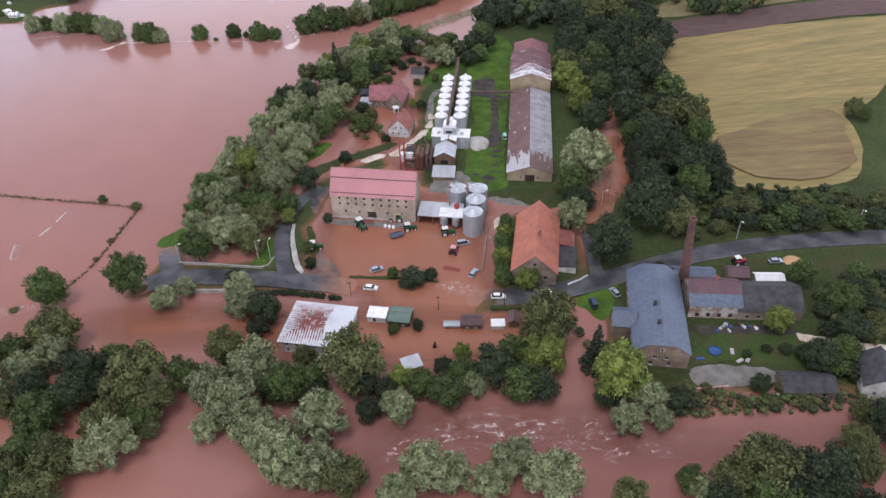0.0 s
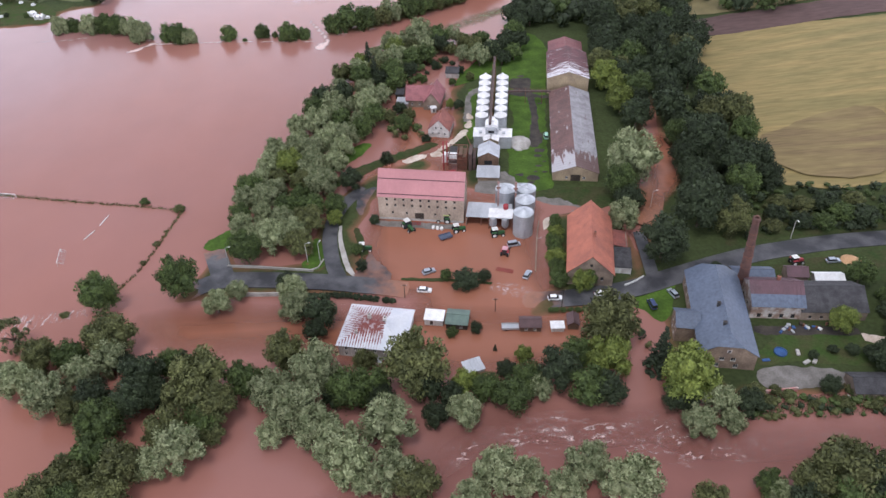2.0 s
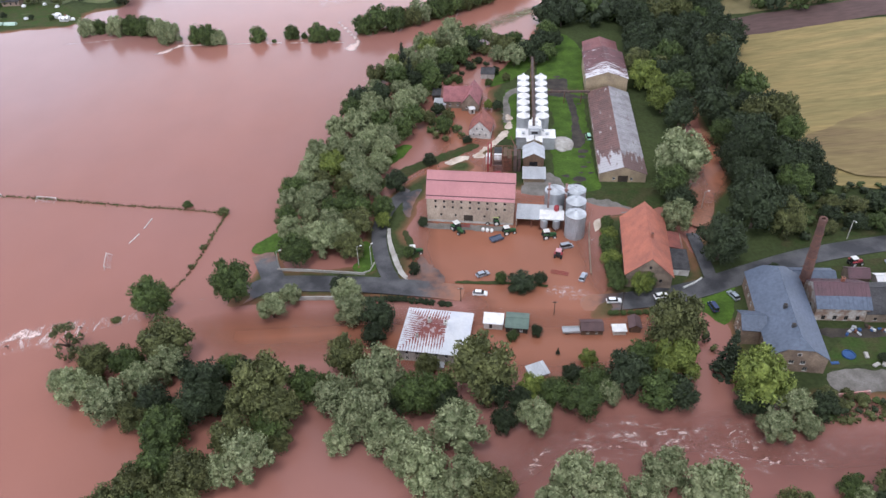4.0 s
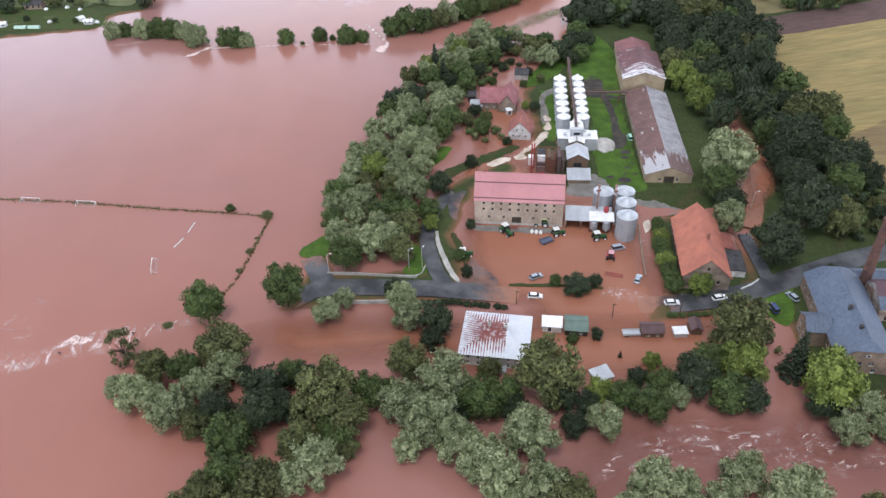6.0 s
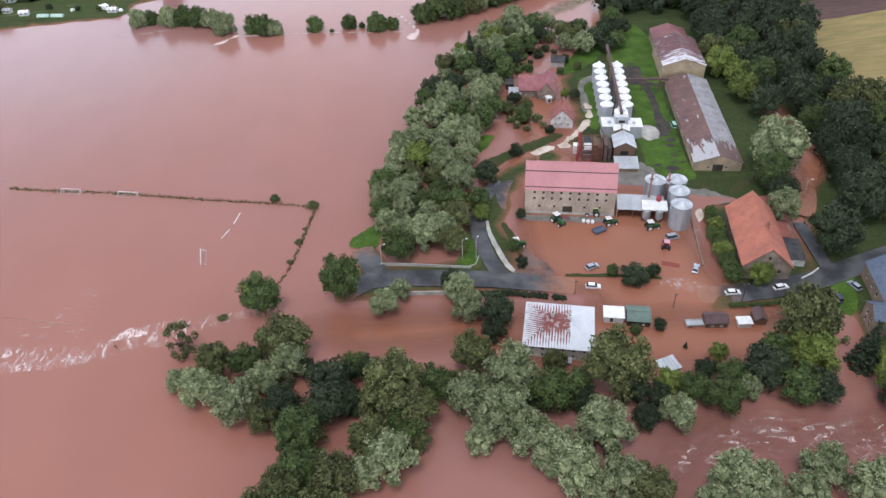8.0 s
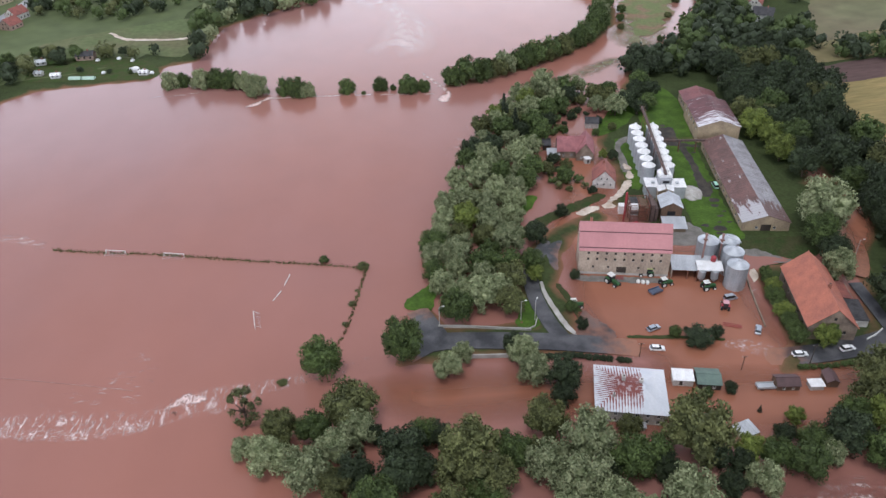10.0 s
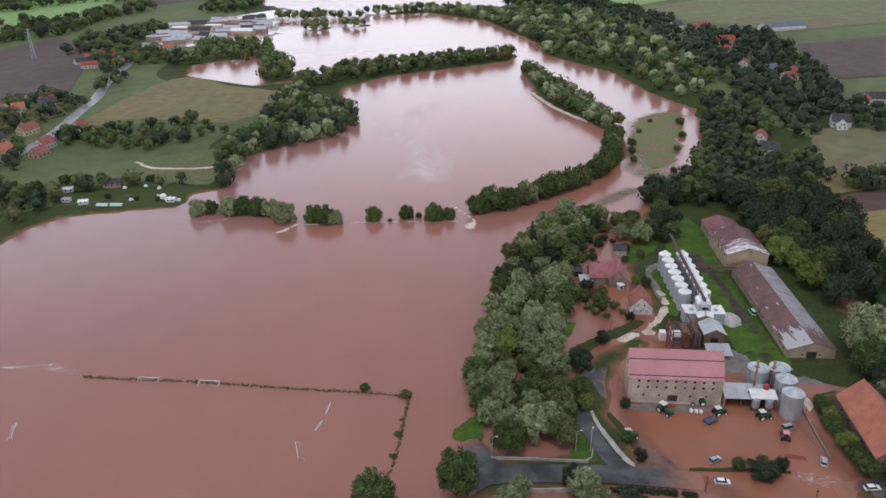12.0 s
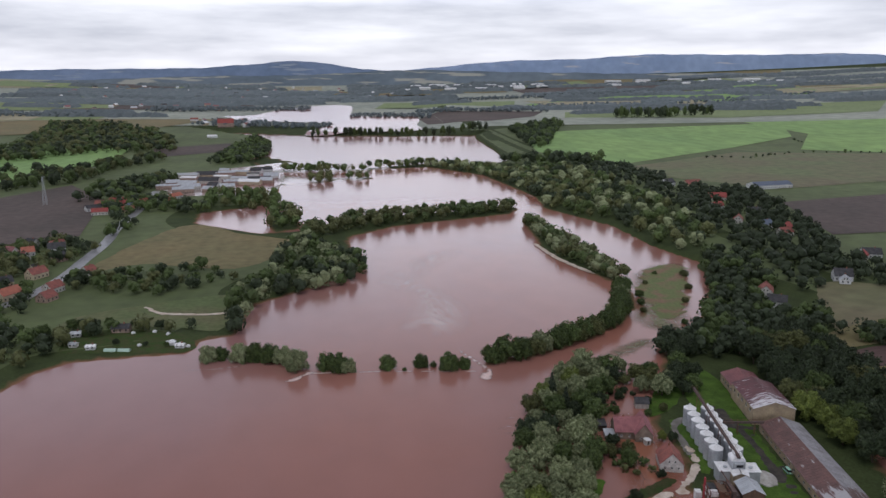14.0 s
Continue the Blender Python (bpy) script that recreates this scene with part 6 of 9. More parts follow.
def scatter(outline, spacing, seed, keep=None):
    """Uneven spacing of places within a plan outline."""
    rng = random.Random(seed)
    xs, ys = [p[0] for p in outline], [p[1] for p in outline]
    got = []
    for _ in range(int((max(xs) - min(xs)) * (max(ys) - min(ys)) / spacing ** 2 * 6)):
        x, y = rng.uniform(min(xs), max(xs)), rng.uniform(min(ys), max(ys))
        if not inside(outline, np.array(x), np.array(y)) or (keep and not keep(x, y)):
            continue
        if all((x - a) ** 2 + (y - b) ** 2 > (spacing * rng.uniform(0.8, 1.15)) ** 2 for a, b in got):
            got.append((x, y))
    return got


BELT = [(-78, 192), (-78, 228), (-72, 240), (-69, 270), (-53, 298), (-46, 327), (-28, 350), (-6, 373), (12, 366), (-6, 335), (-22, 306), (-28, 274), (-40, 250), (-47, 234), (-51, 209), (-53, 190), (-62, 188), (-74, 190)]
rb = random.Random(5)
for x_, y_ in scatter(BELT, 7.0, 3):
    k_ = rb.choices("SGDOB", (8, 2.6, 1.0, 1.6, 0.3))[0]
    tree(x_, y_, rb.uniform(7.5, 11.0), k_, light=y_ > 262, group="shelter belt")
WOOD = [(80, 376), (108, 390), (128, 378), (128, 340), (114, 292), (120, 268), (110, 230), (110, 207), (84, 196), (81, 210), (86, 245), (86, 266), (77, 300), (80, 350)]
for x_, y_ in scatter(WOOD, 9.0, 7):
    tree(x_, y_, rb.uniform(10, 15), rb.choices("DGO", (7, 1.5, 1.2))[0], light=y_ > 250, group="east wood")
for x_, y_, k_ in ((72, 300, "B"), (75, 288, "B"), (73, 314, "O"), (73, 276, "B"), (78, 330, "D"), (80, 346, "D"), (76, 262, "D"), (80, 276, "D"), (79, 300, "D"), (80, 316, "G"), (57, 214, "G"), (58, 206, "D")):
    tree(x_, y_, rb.uniform(10, 13.5), k_, group="east wood")
for x_, y_, w_, k_ in ((19, 331, 10.5, "S"), (25, 336, 9, "D"), (30, 331, 8, "D"), (36, 335, 8.5, "G"), (28, 342, 9, "D"), (18, 344, 9, "O"), (14, 352, 9, "O"), (12, 338, 8, "S"), (22, 354, 10, "G"), (33, 345, 10, "D"), (41, 346, 9, "D"), (6, 348, 7, "O"), (0, 352, 7, "G"),
                     (2, 290, 4.2, "B"), (5.4, 287.5, 4.4, "D"), (-2, 331, 4.5, "D"), (3, 338, 4, "D"), (-8.5, 317, 4, "G"), (-16.3, 281, 5.5, "O"), (-20, 288, 6, "D"), (9, 324, 4.5, "D"), (13, 315, 4, "O"), (4.5, 312, 3.6, "G"), (-24, 280, 6, "O"), (-14, 330, 6, "D"), (-6, 341, 6, "S")):
    tree(x_, y_, w_, k_, light=True, group="garden trees")
GARDEN_WOOD = [(14, 332), (34, 352), (46, 392), (60, 396), (46, 362), (30, 338)]
for x_, y_ in scatter(GARDEN_WOOD, 8.0, 11):
    tree(x_, y_, rb.uniform(8, 12), rb.choices("SDG", (2, 3, 2))[0], light=True, group="garden trees")
HEDGE_WOOD = [(100, 186), (156, 185), (162, 196), (150, 200), (120, 204), (104, 200)]
for x_, y_ in scatter(HEDGE_WOOD, 6.5, 13):
    tree(x_, y_, rb.uniform(6, 9.5), rb.choices("DGO", (3, 2, 2))[0], light=True, group="roadside thicket", squash=0.8)
DAM_BUSHES = [(-203.6, 404.1, 9.7), (-197.1, 406.5, 8.0), (-186.3, 401.9, 10.7), (-179.3, 402.7, 10.7), (-170.7, 399.4, 10.6), (-163.5, 395.5, 10.6), (-155.2, 386.8, 12.0), (-140.1, 385.4, 9.7), (-134.1, 381.9, 10.3), (-128.8, 380.2, 8.0), (-108.4, 381.9, 8.4), (-100.0, 378.7, 2.3), (-91.1, 382.6, 7.7), (-84.5, 382.3, 3.4), (-76.8, 377.5, 9.7), (-68.6, 378.1, 7.0)]
for x_, y_, w_ in DAM_BUSHES:
    tree(x_, y_, w_ * 1.05, rb.choices("GS", (2, 1))[0], group="dam bushes", squash=1.3, sink=0.32, label="rounded grey-green willow bush on the drowned dam")
for p in curve_points([(-52, 384), (-36, 389), (-14, 401), (8, 416), (28, 434), (44, 458), (52, 482), (62, 505)], 6.5, False):
    tree(p[0] + rb.uniform(-2, 2), p[1] + rb.uniform(-2, 2), rb.uniform(11, 15), rb.choices("GOS", (4, 1, 1))[0], light=True, group="lake shore trees", squash=1.15, sink=0.25)
SLOPE_BUSHES = [(114, 138), (130, 134), (142, 142), (144, 160), (132, 164), (120, 158), (114, 148)]
for x_, y_ in scatter(SLOPE_BUSHES, 5.0, 17):
    tree(x_, y_, rb.uniform(4.5, 8.5), rb.choices("DGO", (3, 2, 2))[0], light=True, group="slope bushes", name="bush", squash=0.75, label="dark rounded bush on the grass slope")
for x_, y_, w_ in ((100, 132, 4), (104, 130, 5), (108, 131, 6), (110, 124, 7), (95, 133, 3), (114, 122, 6), (89, 131.5, 3), (72, 166, 5), (75, 164, 5), (76, 170, 4)):
    tree(x_, y_, w_, rb.choices("DG", (3, 1))[0], light=True, group="slope bushes", name="bush", squash=0.8, label="dark rounded bush on the grass slope")
THICKET = [(66, 117), (78, 116), (98, 114), (98, 119), (84, 121), (68, 121)]
for x_, y_ in scatter(THICKET, 3.6, 15):
    tree(x_, y_, rb.uniform(3.5, 5), rb.choices("OG", (3, 1))[0], light=True, group="bank thicket", name="bush", squash=0.7, label="low rough bush on the river bank")
for p in curve_points([(-50, 170.5), (-40, 169.5), (-30, 167.5), (-25, 166)], 2.0, False):
    tree(p[0], p[1], 2.6, "D", light=True, group="clipped hedge", name="bush", squash=0.7, label="clipped dark hedge plant beside the road")
for p in curve_points([(22, 157), (30, 156.6), (38, 157)], 2.0, False):
    tree(p[0], p[1], 2.2, "G", light=True, group="clipped hedge", name="bush", squash=0.6, label="low green hedge plant beside the road")


# ---- distant woods as one stuff object each ----
GARDEN_FIELD = [(196, 481), (234, 461), (215, 425), (182, 389), (156, 393), (162, 421)]
CLEARINGS = [(214, 484), (146, 450), (152, 474), (276, 540), (264, 534), (268, 646), (258, 662), (246, 690), (290, 822), (280, 938), (310, 930), (262, 766), (284, 730), (256, 626), (-362, 538), (-366, 594), (-338, 552), (-334, 530), (-404, 672), (-384, 682), (-330, 600)]


def woods(name, outlines, spacing, size, colour_kinds, seed, label, tall=1.0, lite=False):
    """Far trees, too many to count, joined into one mesh for each leaf colour."""
    rng = np.random.default_rng(seed)
    V, F, base, mats = [], [], 0, []
    for outline in outlines:
        for x, y in scatter(outline, spacing, seed + len(V)):
            if any(abs(x - hx) < 10 and -20 < y - hy < 9 for hx, hy in CLEARINGS) or inside(GARDEN_FIELD, np.array(x), np.array(y)):
                continue
            V_, F_ = [], []
            w = rng.uniform(*size)
            z = float(max(land_height(x, y), -0.4))
            mi = rng.integers(0, len(colour_kinds))
            for _ in range(2 if lite else 4):
                c = np.array([rng.uniform(-0.25, 0.25), rng.uniform(-0.25, 0.25), rng.uniform(0.35, 0.75) * tall]) * w
                r = np.array([0.38 if lite else 0.30, 0.38 if lite else 0.30, 0.32 * tall]) * w * rng.uniform(0.7, 1.0)
                V.append(ICO1_V * (0.8 + 0.4 * rng.random((len(ICO1_V), 1))) * r + c + np.array([x, y, z]))
                F += [[base + i for i in f] for f in ICO1_F]
                mats += [mi] * len(ICO1_F)
                base += len(ICO1_V)
            n = 10 if lite else 64
            d = rng.normal(size=(n, 3))
            d /= np.linalg.norm(d, axis=1, keepdims=True)
            p = d * np.array([0.46, 0.46, 0.42 * tall]) * w + np.array([x, y, z + 0.5 * w * tall])
            leaf = w * (0.08 if lite else 0.052)
            t = rng.normal(size=(n, 3)) * leaf
            b = rng.normal(size=(n, 3)) * leaf
            V.append(np.stack([p - t, p + b, p + t, p - b], 1).reshape(-1, 3))
            F += [[base + 4 * i + j for j in range(4)] for i in range(n)]
            mats += [mi] * n
            base += 4 * n
            V.append(np.array([[x - 0.04 * w, y, z - 0.5], [x + 0.04 * w, y, z - 0.5], [x, y + 0.04 * w, z + 0.5 * w]]))
            F.append([base, base + 1, base + 2])
            mats.append(mi)
            base += 3
    if not V:
        return
    me = mesh_of(name, np.concatenate(V), F)
    for k in colour_kinds:
        me.materials.append(LEAF[k])
    me.polygons.foreach_set("material_index", mats)
    tagged(new(name, me), label, "trees", kind="stuff")


woods("lake_shore_wood", [[(-196, 440), (-192, 505), (-158, 534), (-122, 556), (-117, 605), (-138, 650), (-170, 702), (-190, 660), (-190, 570), (-212, 520), (-204, 470)]], 9.5, (9, 14), "GDS", 21, "dense wood on the west lake shore")
woods("lake_shore_wood", [[(-174, 703), (-132, 742), (-84, 768), (40, 818), (60, 848), (58, 862), (-28, 838), (-118, 812), (-176, 756)]], 10, (10, 14), "GO", 22, "strip of wood between the lakes")
NORTH_WOOD = [(66, 404), (92, 436), (118, 482), (150, 560), (164, 585), (190, 560), (168, 500), (150, 430), (186, 414), (200, 380), (170, 360), (132, 396), (112, 400), (92, 384), (70, 372), (52, 380), (40, 386), (48, 398)]
woods("north_wood", [NORTH_WOOD], 7.4, (8, 13), "DDG", 20, "dense dark wood north of the sheds")
woods("isthmus_wood", [[(50, 768), (49, 690), (45, 650), (49, 600), (60, 560), (67, 530), (75, 532), (75, 610), (69, 690), (59, 772)]], 8, (9, 13), "GOS", 23, "row of trees on the isthmus")
woods("east_shore_wood", [[(155, 596), (145, 640), (140, 740), (96, 848), (106, 928), (76, 1150), (2, 1269), (-104, 1256), (-104, 1272), (6, 1325), (118, 1215), (205, 1165), (220, 935), (200, 720), (196, 640)]], 13, (10, 16), "GSOD", 24, "broad belt of wood along the east shore")
woods("town_edge_wood", [[(-236, 878), (-216, 890), (-221, 960), (-262, 985), (-315, 1003), (-305, 915)], [(-219, 811), (-214, 858), (-204, 864), (-190, 826), (-183, 764), (-206, 748)], [(-190, 1100), (-160, 1110), (-165, 1140), (-190, 1130)], [(-142, 1132), (-110, 1126), (-104, 1150), (-136, 1148)], [(-250, 1232), (-104, 1230), (-102, 1246), (-240, 1262)]], 13, (11, 17), "GO", 25, "trees on the banks before the town")
woods("village_wood", [[(-360, 470), (-330, 560), (-270, 525), (-230, 560), (-214, 570), (-250, 606), (-290, 598), (-310, 580), (-330, 585), (-345, 560), (-420, 520), (-420, 470)], [(-440, 690), (-404, 735), (-352, 690), (-360, 640), (-420, 640)], [(-300, 405), (-284, 440), (-330, 470), (-420, 440), (-420, 380)], [(-288, 452), (-222, 450), (-222, 458), (-288, 462)], [(-430, 470), (-376, 520), (-362, 590), (-370, 650), (-400, 690), (-450, 680), (-470, 560)], [(-340, 490), (-325, 540), (-318, 600), (-336, 590), (-342, 540)]], 10, (7, 12), "DGO", 26, "garden trees of the village")
woods("road_wood", [[(-380, 830), (-372, 880), (-330, 880), (-320, 930), (-400, 980), (-420, 900)], [(-372, 760), (-360, 800), (-345, 800), (-355, 740)], [(-318, 862), (-292, 872), (-300, 900), (-330, 890)]], 11, (9, 14), "DG", 27, "trees along the village road")
woods("hill_wood", [[(-800, 1420), (-900, 1900), (-1020, 2350), (-860, 2350), (-700, 2150), (-570, 1900), (-500, 1610), (-664, 1600), (-720, 1480)]], 18, (15, 24), "DGO", 28, "dark wooded hill across the valley", lite=True)
woods("field_copse", [[(275, 1930), (430, 2170), (470, 2120), (370, 1840), (250, 1460), (232, 1500)], [(215, 1180), (290, 1190), (240, 1260), (160, 1330), (130, 1300)]], 18, (14, 22), "DG", 29, "dark copse at the edge of the green field")
woods("field_tree_row", [curve_points([(690, 2300), (830, 2290), (900, 2310), (905, 2325), (830, 2305), (690, 2316)], 60, True), [(935, 2330), (1030, 2345), (1030, 2360), (935, 2345)]], 14, (22, 28), "DG", 30, "row of tall trees across the green field", tall=1.5)
woods("flooded_alley", [[(-245, 1990), (-110, 1978), (40, 1952), (225, 1985), (225, 1995), (40, 1964), (-110, 1990), (-245, 2002)]], 13, (13, 17), "DG", 31, "line of thin trees standing in the far flood", tall=1.7)
woods("far_hedge", [[(1420, 2950), (1900, 3140), (1920, 3180), (1420, 3000)], [(560, 2860), (1420, 2900), (1420, 2930), (560, 2890)], [(100, 2700), (560, 2600), (560, 2680), (100, 2820)], [(-140, 2560), (120, 2500), (130, 2620), (-120, 2700)], [(-620, 2330), (-230, 2140), (-190, 2240), (-560, 2460)], [(-900, 2900), (-300, 2900), (-300, 3050), (-900, 3060)], [(-1800, 2700), (-1000, 2650), (-1000, 2750), (-1800, 2850)], [(300, 3250), (1300, 3500), (1300, 3560), (300, 3330)]], 18, (12, 19), "F", 32, "haze-coloured hedgerows and copses of the far plain", lite=True)
woods("field_hedge", [[(850, 1290), (690, 1316), (560, 1240), (470, 1252), (470, 1258), (560, 1248), (690, 1324), (852, 1300)], [(812, 1500), (828, 1560), (842, 1556), (826, 1496)]], 13, (4, 8), "DG", 53, "low dark hedge between the fields", lite=True)
woods("east_village_wood", [[(196, 470), (240, 640), (250, 800), (300, 900), (360, 870), (330, 760), (290, 640), (260, 560), (300, 520), (250, 460), (210, 440)]], 12, (9, 15), "D", 33, "garden trees of the hillside village")
woods("valley_side_wood", [[(172, 470), (196, 590), (206, 720), (226, 890), (288, 930), (300, 900), (250, 800), (240, 640), (196, 470)], [(225, 930), (215, 1150), (290, 1180), (300, 1010), (290, 940)]], 12.5, (9, 15), "D", 43, "dark wood on the valley side above the flood", lite=True)
woods("hill_field_wood", [[(-640, 1010), (-600, 1260), (-540, 1420), (-520, 1160)], [(-700, 1290), (-600, 1250), (-590, 1270), (-700, 1320)], [(-560, 1330), (-500, 1500), (-470, 1460), (-520, 1300)], [(-480, 1060), (-410, 1170), (-390, 1140), (-440, 1040)]], 18, (13, 20), "DGO", 34, "trees among the western fields")

def canopy(name, outlines, cell, height, kind, seed, label):
    """The uneven roof of a far wood: a bumpy sheet of tree tops that falls to the ground at its edge."""
    rng = np.random.default_rng(seed)
    V, F, base = [], [], 0
    for outline in outlines:
        px, py = [p[0] for p in outline], [p[1] for p in outline]
        ax, ay = np.meshgrid(np.arange(min(px) - cell, max(px) + 2 * cell, cell), np.arange(min(py) - cell, max(py) + 2 * cell, cell))
        ax = ax + rng.uniform(-0.35, 0.35, ax.shape) * cell
        ay = ay + rng.uniform(-0.35, 0.35, ax.shape) * cell
        ok = inside(outline, ax, ay)
        az = land_height(ax, ay) + np.where(ok, height * rng.uniform(0.45, 1.1, ax.shape), -1.0)
        rows_, cols = ax.shape
        V.append(np.stack([ax, ay, az], -1).reshape(-1, 3))
        for i in range(rows_ - 1):
            for j in range(cols - 1):
                if ok[i, j] or ok[i, j + 1] or ok[i + 1, j] or ok[i + 1, j + 1]:
                    k = base + i * cols + j
                    F.append((k, k + 1, k + cols + 1, k + cols))
        base += rows_ * cols
    tagged(new(name, mesh_of(name, np.concatenate(V), F, LEAF[kind])), label, "trees", kind="stuff")


belts = random.Random(19)
strips = []
for k in range(120):
    cx, cy = belts.uniform(-2500, 2700), belts.uniform(2550, 4350)
    if -760 < cx < 620 and cy < 3150:
        continue
    w, d, sk = belts.uniform(60, 380), belts.uniform(12, 42) * cy / 3000, belts.uniform(-60, 60)
    strips.append([(cx - w, cy - d - sk), (cx - 0.3 * w, cy - 1.3 * d - 0.4 * sk), (cx + w, cy - d + sk), (cx + 0.9 * w, cy + d + sk), (cx + 0.2 * w, cy + 0.6 * d), (cx - w, cy + d - sk)])
# these woods take leaf colour F, which has the haze in it
canopy("plain_wood", strips, 15.0, 17.0, "F", 35, "haze-coloured belts of wood across the far plain")
canopy("town_wood", [[(-1500, 3300), (-900, 3180), (-300, 3260), (-260, 3420), (-700, 3460), (-1400, 3480)], [(-1700, 3750), (-1000, 3600), (-300, 3700), (-200, 3900), (-900, 3960), (-1700, 3950)], [(-560, 3480), (-60, 3420), (120, 3560), (-300, 3640)]], 17.0, 15.0, "F", 51, "haze-coloured tree cover round the town")
woods("works_wood", [[(-382, 1361), (-390, 1560), (-383, 1688), (-377, 1921), (-330, 1800), (-312, 1704), (-300, 1500), (-296, 1464), (-323, 1353)], [(-470, 960), (-455, 1120), (-405, 1180), (-395, 1080), (-420, 970)]], 13, (12, 18), "DG", 52, "dark wood beside the works", lite=True)
# rough growth on banks and slopes
woods("slope_scrub", [[(84, 184), (104, 186), (156, 186), (164, 198), (150, 208), (126, 213), (110, 214), (94, 200)]], 3.6, (2.2, 4.6), "GOD", 36, "rough scrub on the slope above the road", tall=0.7)
woods("bank_scrub", [[(64, 113), (80, 112.5), (100, 112), (118, 112.5), (120, 117.5), (100, 116.5), (82, 119), (66, 119.5)]], 1.9, (1.6, 3.4), "ODG", 37, "brown-green scrub along the river bank", tall=0.8)
woods("wood_edge_scrub", [[(78, 206), (82, 230), (90, 256), (98, 262), (112, 236), (112, 212), (98, 198)]], 4.2, (3.0, 6.0), "D", 38, "dark undergrowth of the wood's edge", tall=0.8)
woods("belt_scrub", [[(-76, 194), (-74, 236), (-66, 268), (-50, 296), (-42, 326), (-26, 346), (-8, 366), (4, 362), (-12, 332), (-28, 302), (-34, 274), (-46, 250), (-54, 228), (-56, 196)]], 4.4, (2.6, 5.0), "SOG", 39, "low willow scrub under the shelter belt", tall=0.8)
woods("garden_scrub", [[(-24, 264), (-10, 264), (-16, 282), (-26, 288)], [(-30, 296), (-20, 310), (-4, 326), (8, 336), (2, 342), (-20, 326), (-34, 304)], [(112, 132), (126, 130), (136, 136), (122, 142), (112, 140)], [(44, 146), (52, 140), (52, 128), (46, 128)]], 4.0, (2.4, 4.8), "GDO", 40, "garden bushes and rough growth", tall=0.9)

# ---- fields ----
M["asphalt_far"] = mat("wet_pale_asphalt", (0.24, 0.235, 0.24), (0.17, 0.17, 0.175), rough=0.4, scale=0.1)
M["stubble"] = mat("straw_stubble", (0.27, 0.20, 0.08), (0.185, 0.15, 0.06), rough=0.95, scale=0.14, fine=0.8, bump=0.4, stretch=(0.12, 1, 1))
M["stubble_dark"] = mat("weathered_stubble", (0.150, 0.105, 0.052), (0.205, 0.155, 0.066), rough=0.95, scale=0.2, fine=1.0, bump=0.4, stretch=(0.12, 1, 1))
M["olive_field"] = mat("olive_stubble_slope", (0.125, 0.150, 0.066), (0.140, 0.120, 0.070), rough=0.95, scale=0.008, fine=0.08)
M["plough"] = mat("ploughed_soil", (0.105, 0.062, 0.055), (0.08, 0.05, 0.045), rough=0.95, scale=0.05, fine=0.5, bump=0.5, stretch=(0.3, 1, 1))
M["brown_field"] = mat("dry_brown_field", (0.185, 0.142, 0.066), (0.145, 0.128, 0.058), rough=0.95, scale=0.01, fine=0.12)
M["green_field"] = mat("young_winter_crop", (0.205, 0.315, 0.10), (0.175, 0.28, 0.092), rough=0.95, scale=0.006, fine=0.05, stretch=(1, 0.4, 1))
M["green_field2"] = mat("meadow_field", (0.19, 0.235, 0.10), (0.155, 0.195, 0.085), rough=0.95, scale=0.006, fine=0.06)
M["olive_meadow"] = mat("silted_olive_meadow", (0.125, 0.150, 0.055), (0.20, 0.125, 0.078), rough=0.9, scale=0.08, fine=0.5, bump=0.5, lo=0.45, hi=0.62)
M["meadow_patches"] = foam_mat("drowned_grass_tufts", 0.66, 0.075, (1, 1, 1), (0.120, 0.145, 0.050), (0.190, 0.135, 0.075))
M["shore_meadow"] = mat("mown_shore_meadow", (0.092, 0.120, 0.044), (0.115, 0.112, 0.052), rough=0.95, scale=0.03, fine=0.3, bump=0.3, lo=0.45, hi=0.65)
M["pale_crop"] = mat("pale_ripe_crop", (0.30, 0.27, 0.17), (0.25, 0.225, 0.145), rough=0.95, scale=0.008, fine=0.05)
M["dark_field"] = mat("dark_harrowed_field", (0.098, 0.072, 0.062), (0.072, 0.056, 0.048), rough=0.95, scale=0.01, fine=0.12)
M["wet_silt"] = mat("pale_wet_silt", (0.37, 0.27, 0.235), (0.26, 0.20, 0.17), rough=0.22, scale=0.012, fine=0.1, bump=0.05, spec=0.5)
M["pasture"] = mat("dull_pasture", (0.102, 0.128, 0.050), (0.078, 0.098, 0.040), rough=0.95, scale=0.006, fine=0.06)
# far grass, paled and greyed in its colour to stand for haze
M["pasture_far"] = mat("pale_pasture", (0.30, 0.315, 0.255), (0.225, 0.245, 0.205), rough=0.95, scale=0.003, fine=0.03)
sheet("pasture", [(-2200, 360), (-430, 350), (-318, 385), (-306, 420), (-250, 440), (-225, 470), (-215, 560), (-160, 640), (-160, 690), (-240, 725), (-320, 800), (-320, 900), (-260, 920), (-246, 990), (-245, 1080), (-272, 1210), (-338, 1500), (-368, 1940), (-600, 2270), (-700, 2290), (-2200, 2250)], M["pasture"], "dull green pasture of the west valley side", "field", lift=0.15, step=26, jitter=1.5)
sheet("pasture", [(190, 450), (320, 380), (700, 420), (1900, 900), (1900, 2200), (320, 2050), (225, 1975), (188, 1880), (165, 1350), (124, 1312), (220, 1160), (230, 900), (180, 700)], M["pasture"], "dull green pasture of the east valley side", "field", lift=0.15, step=34, jitter=1.5)
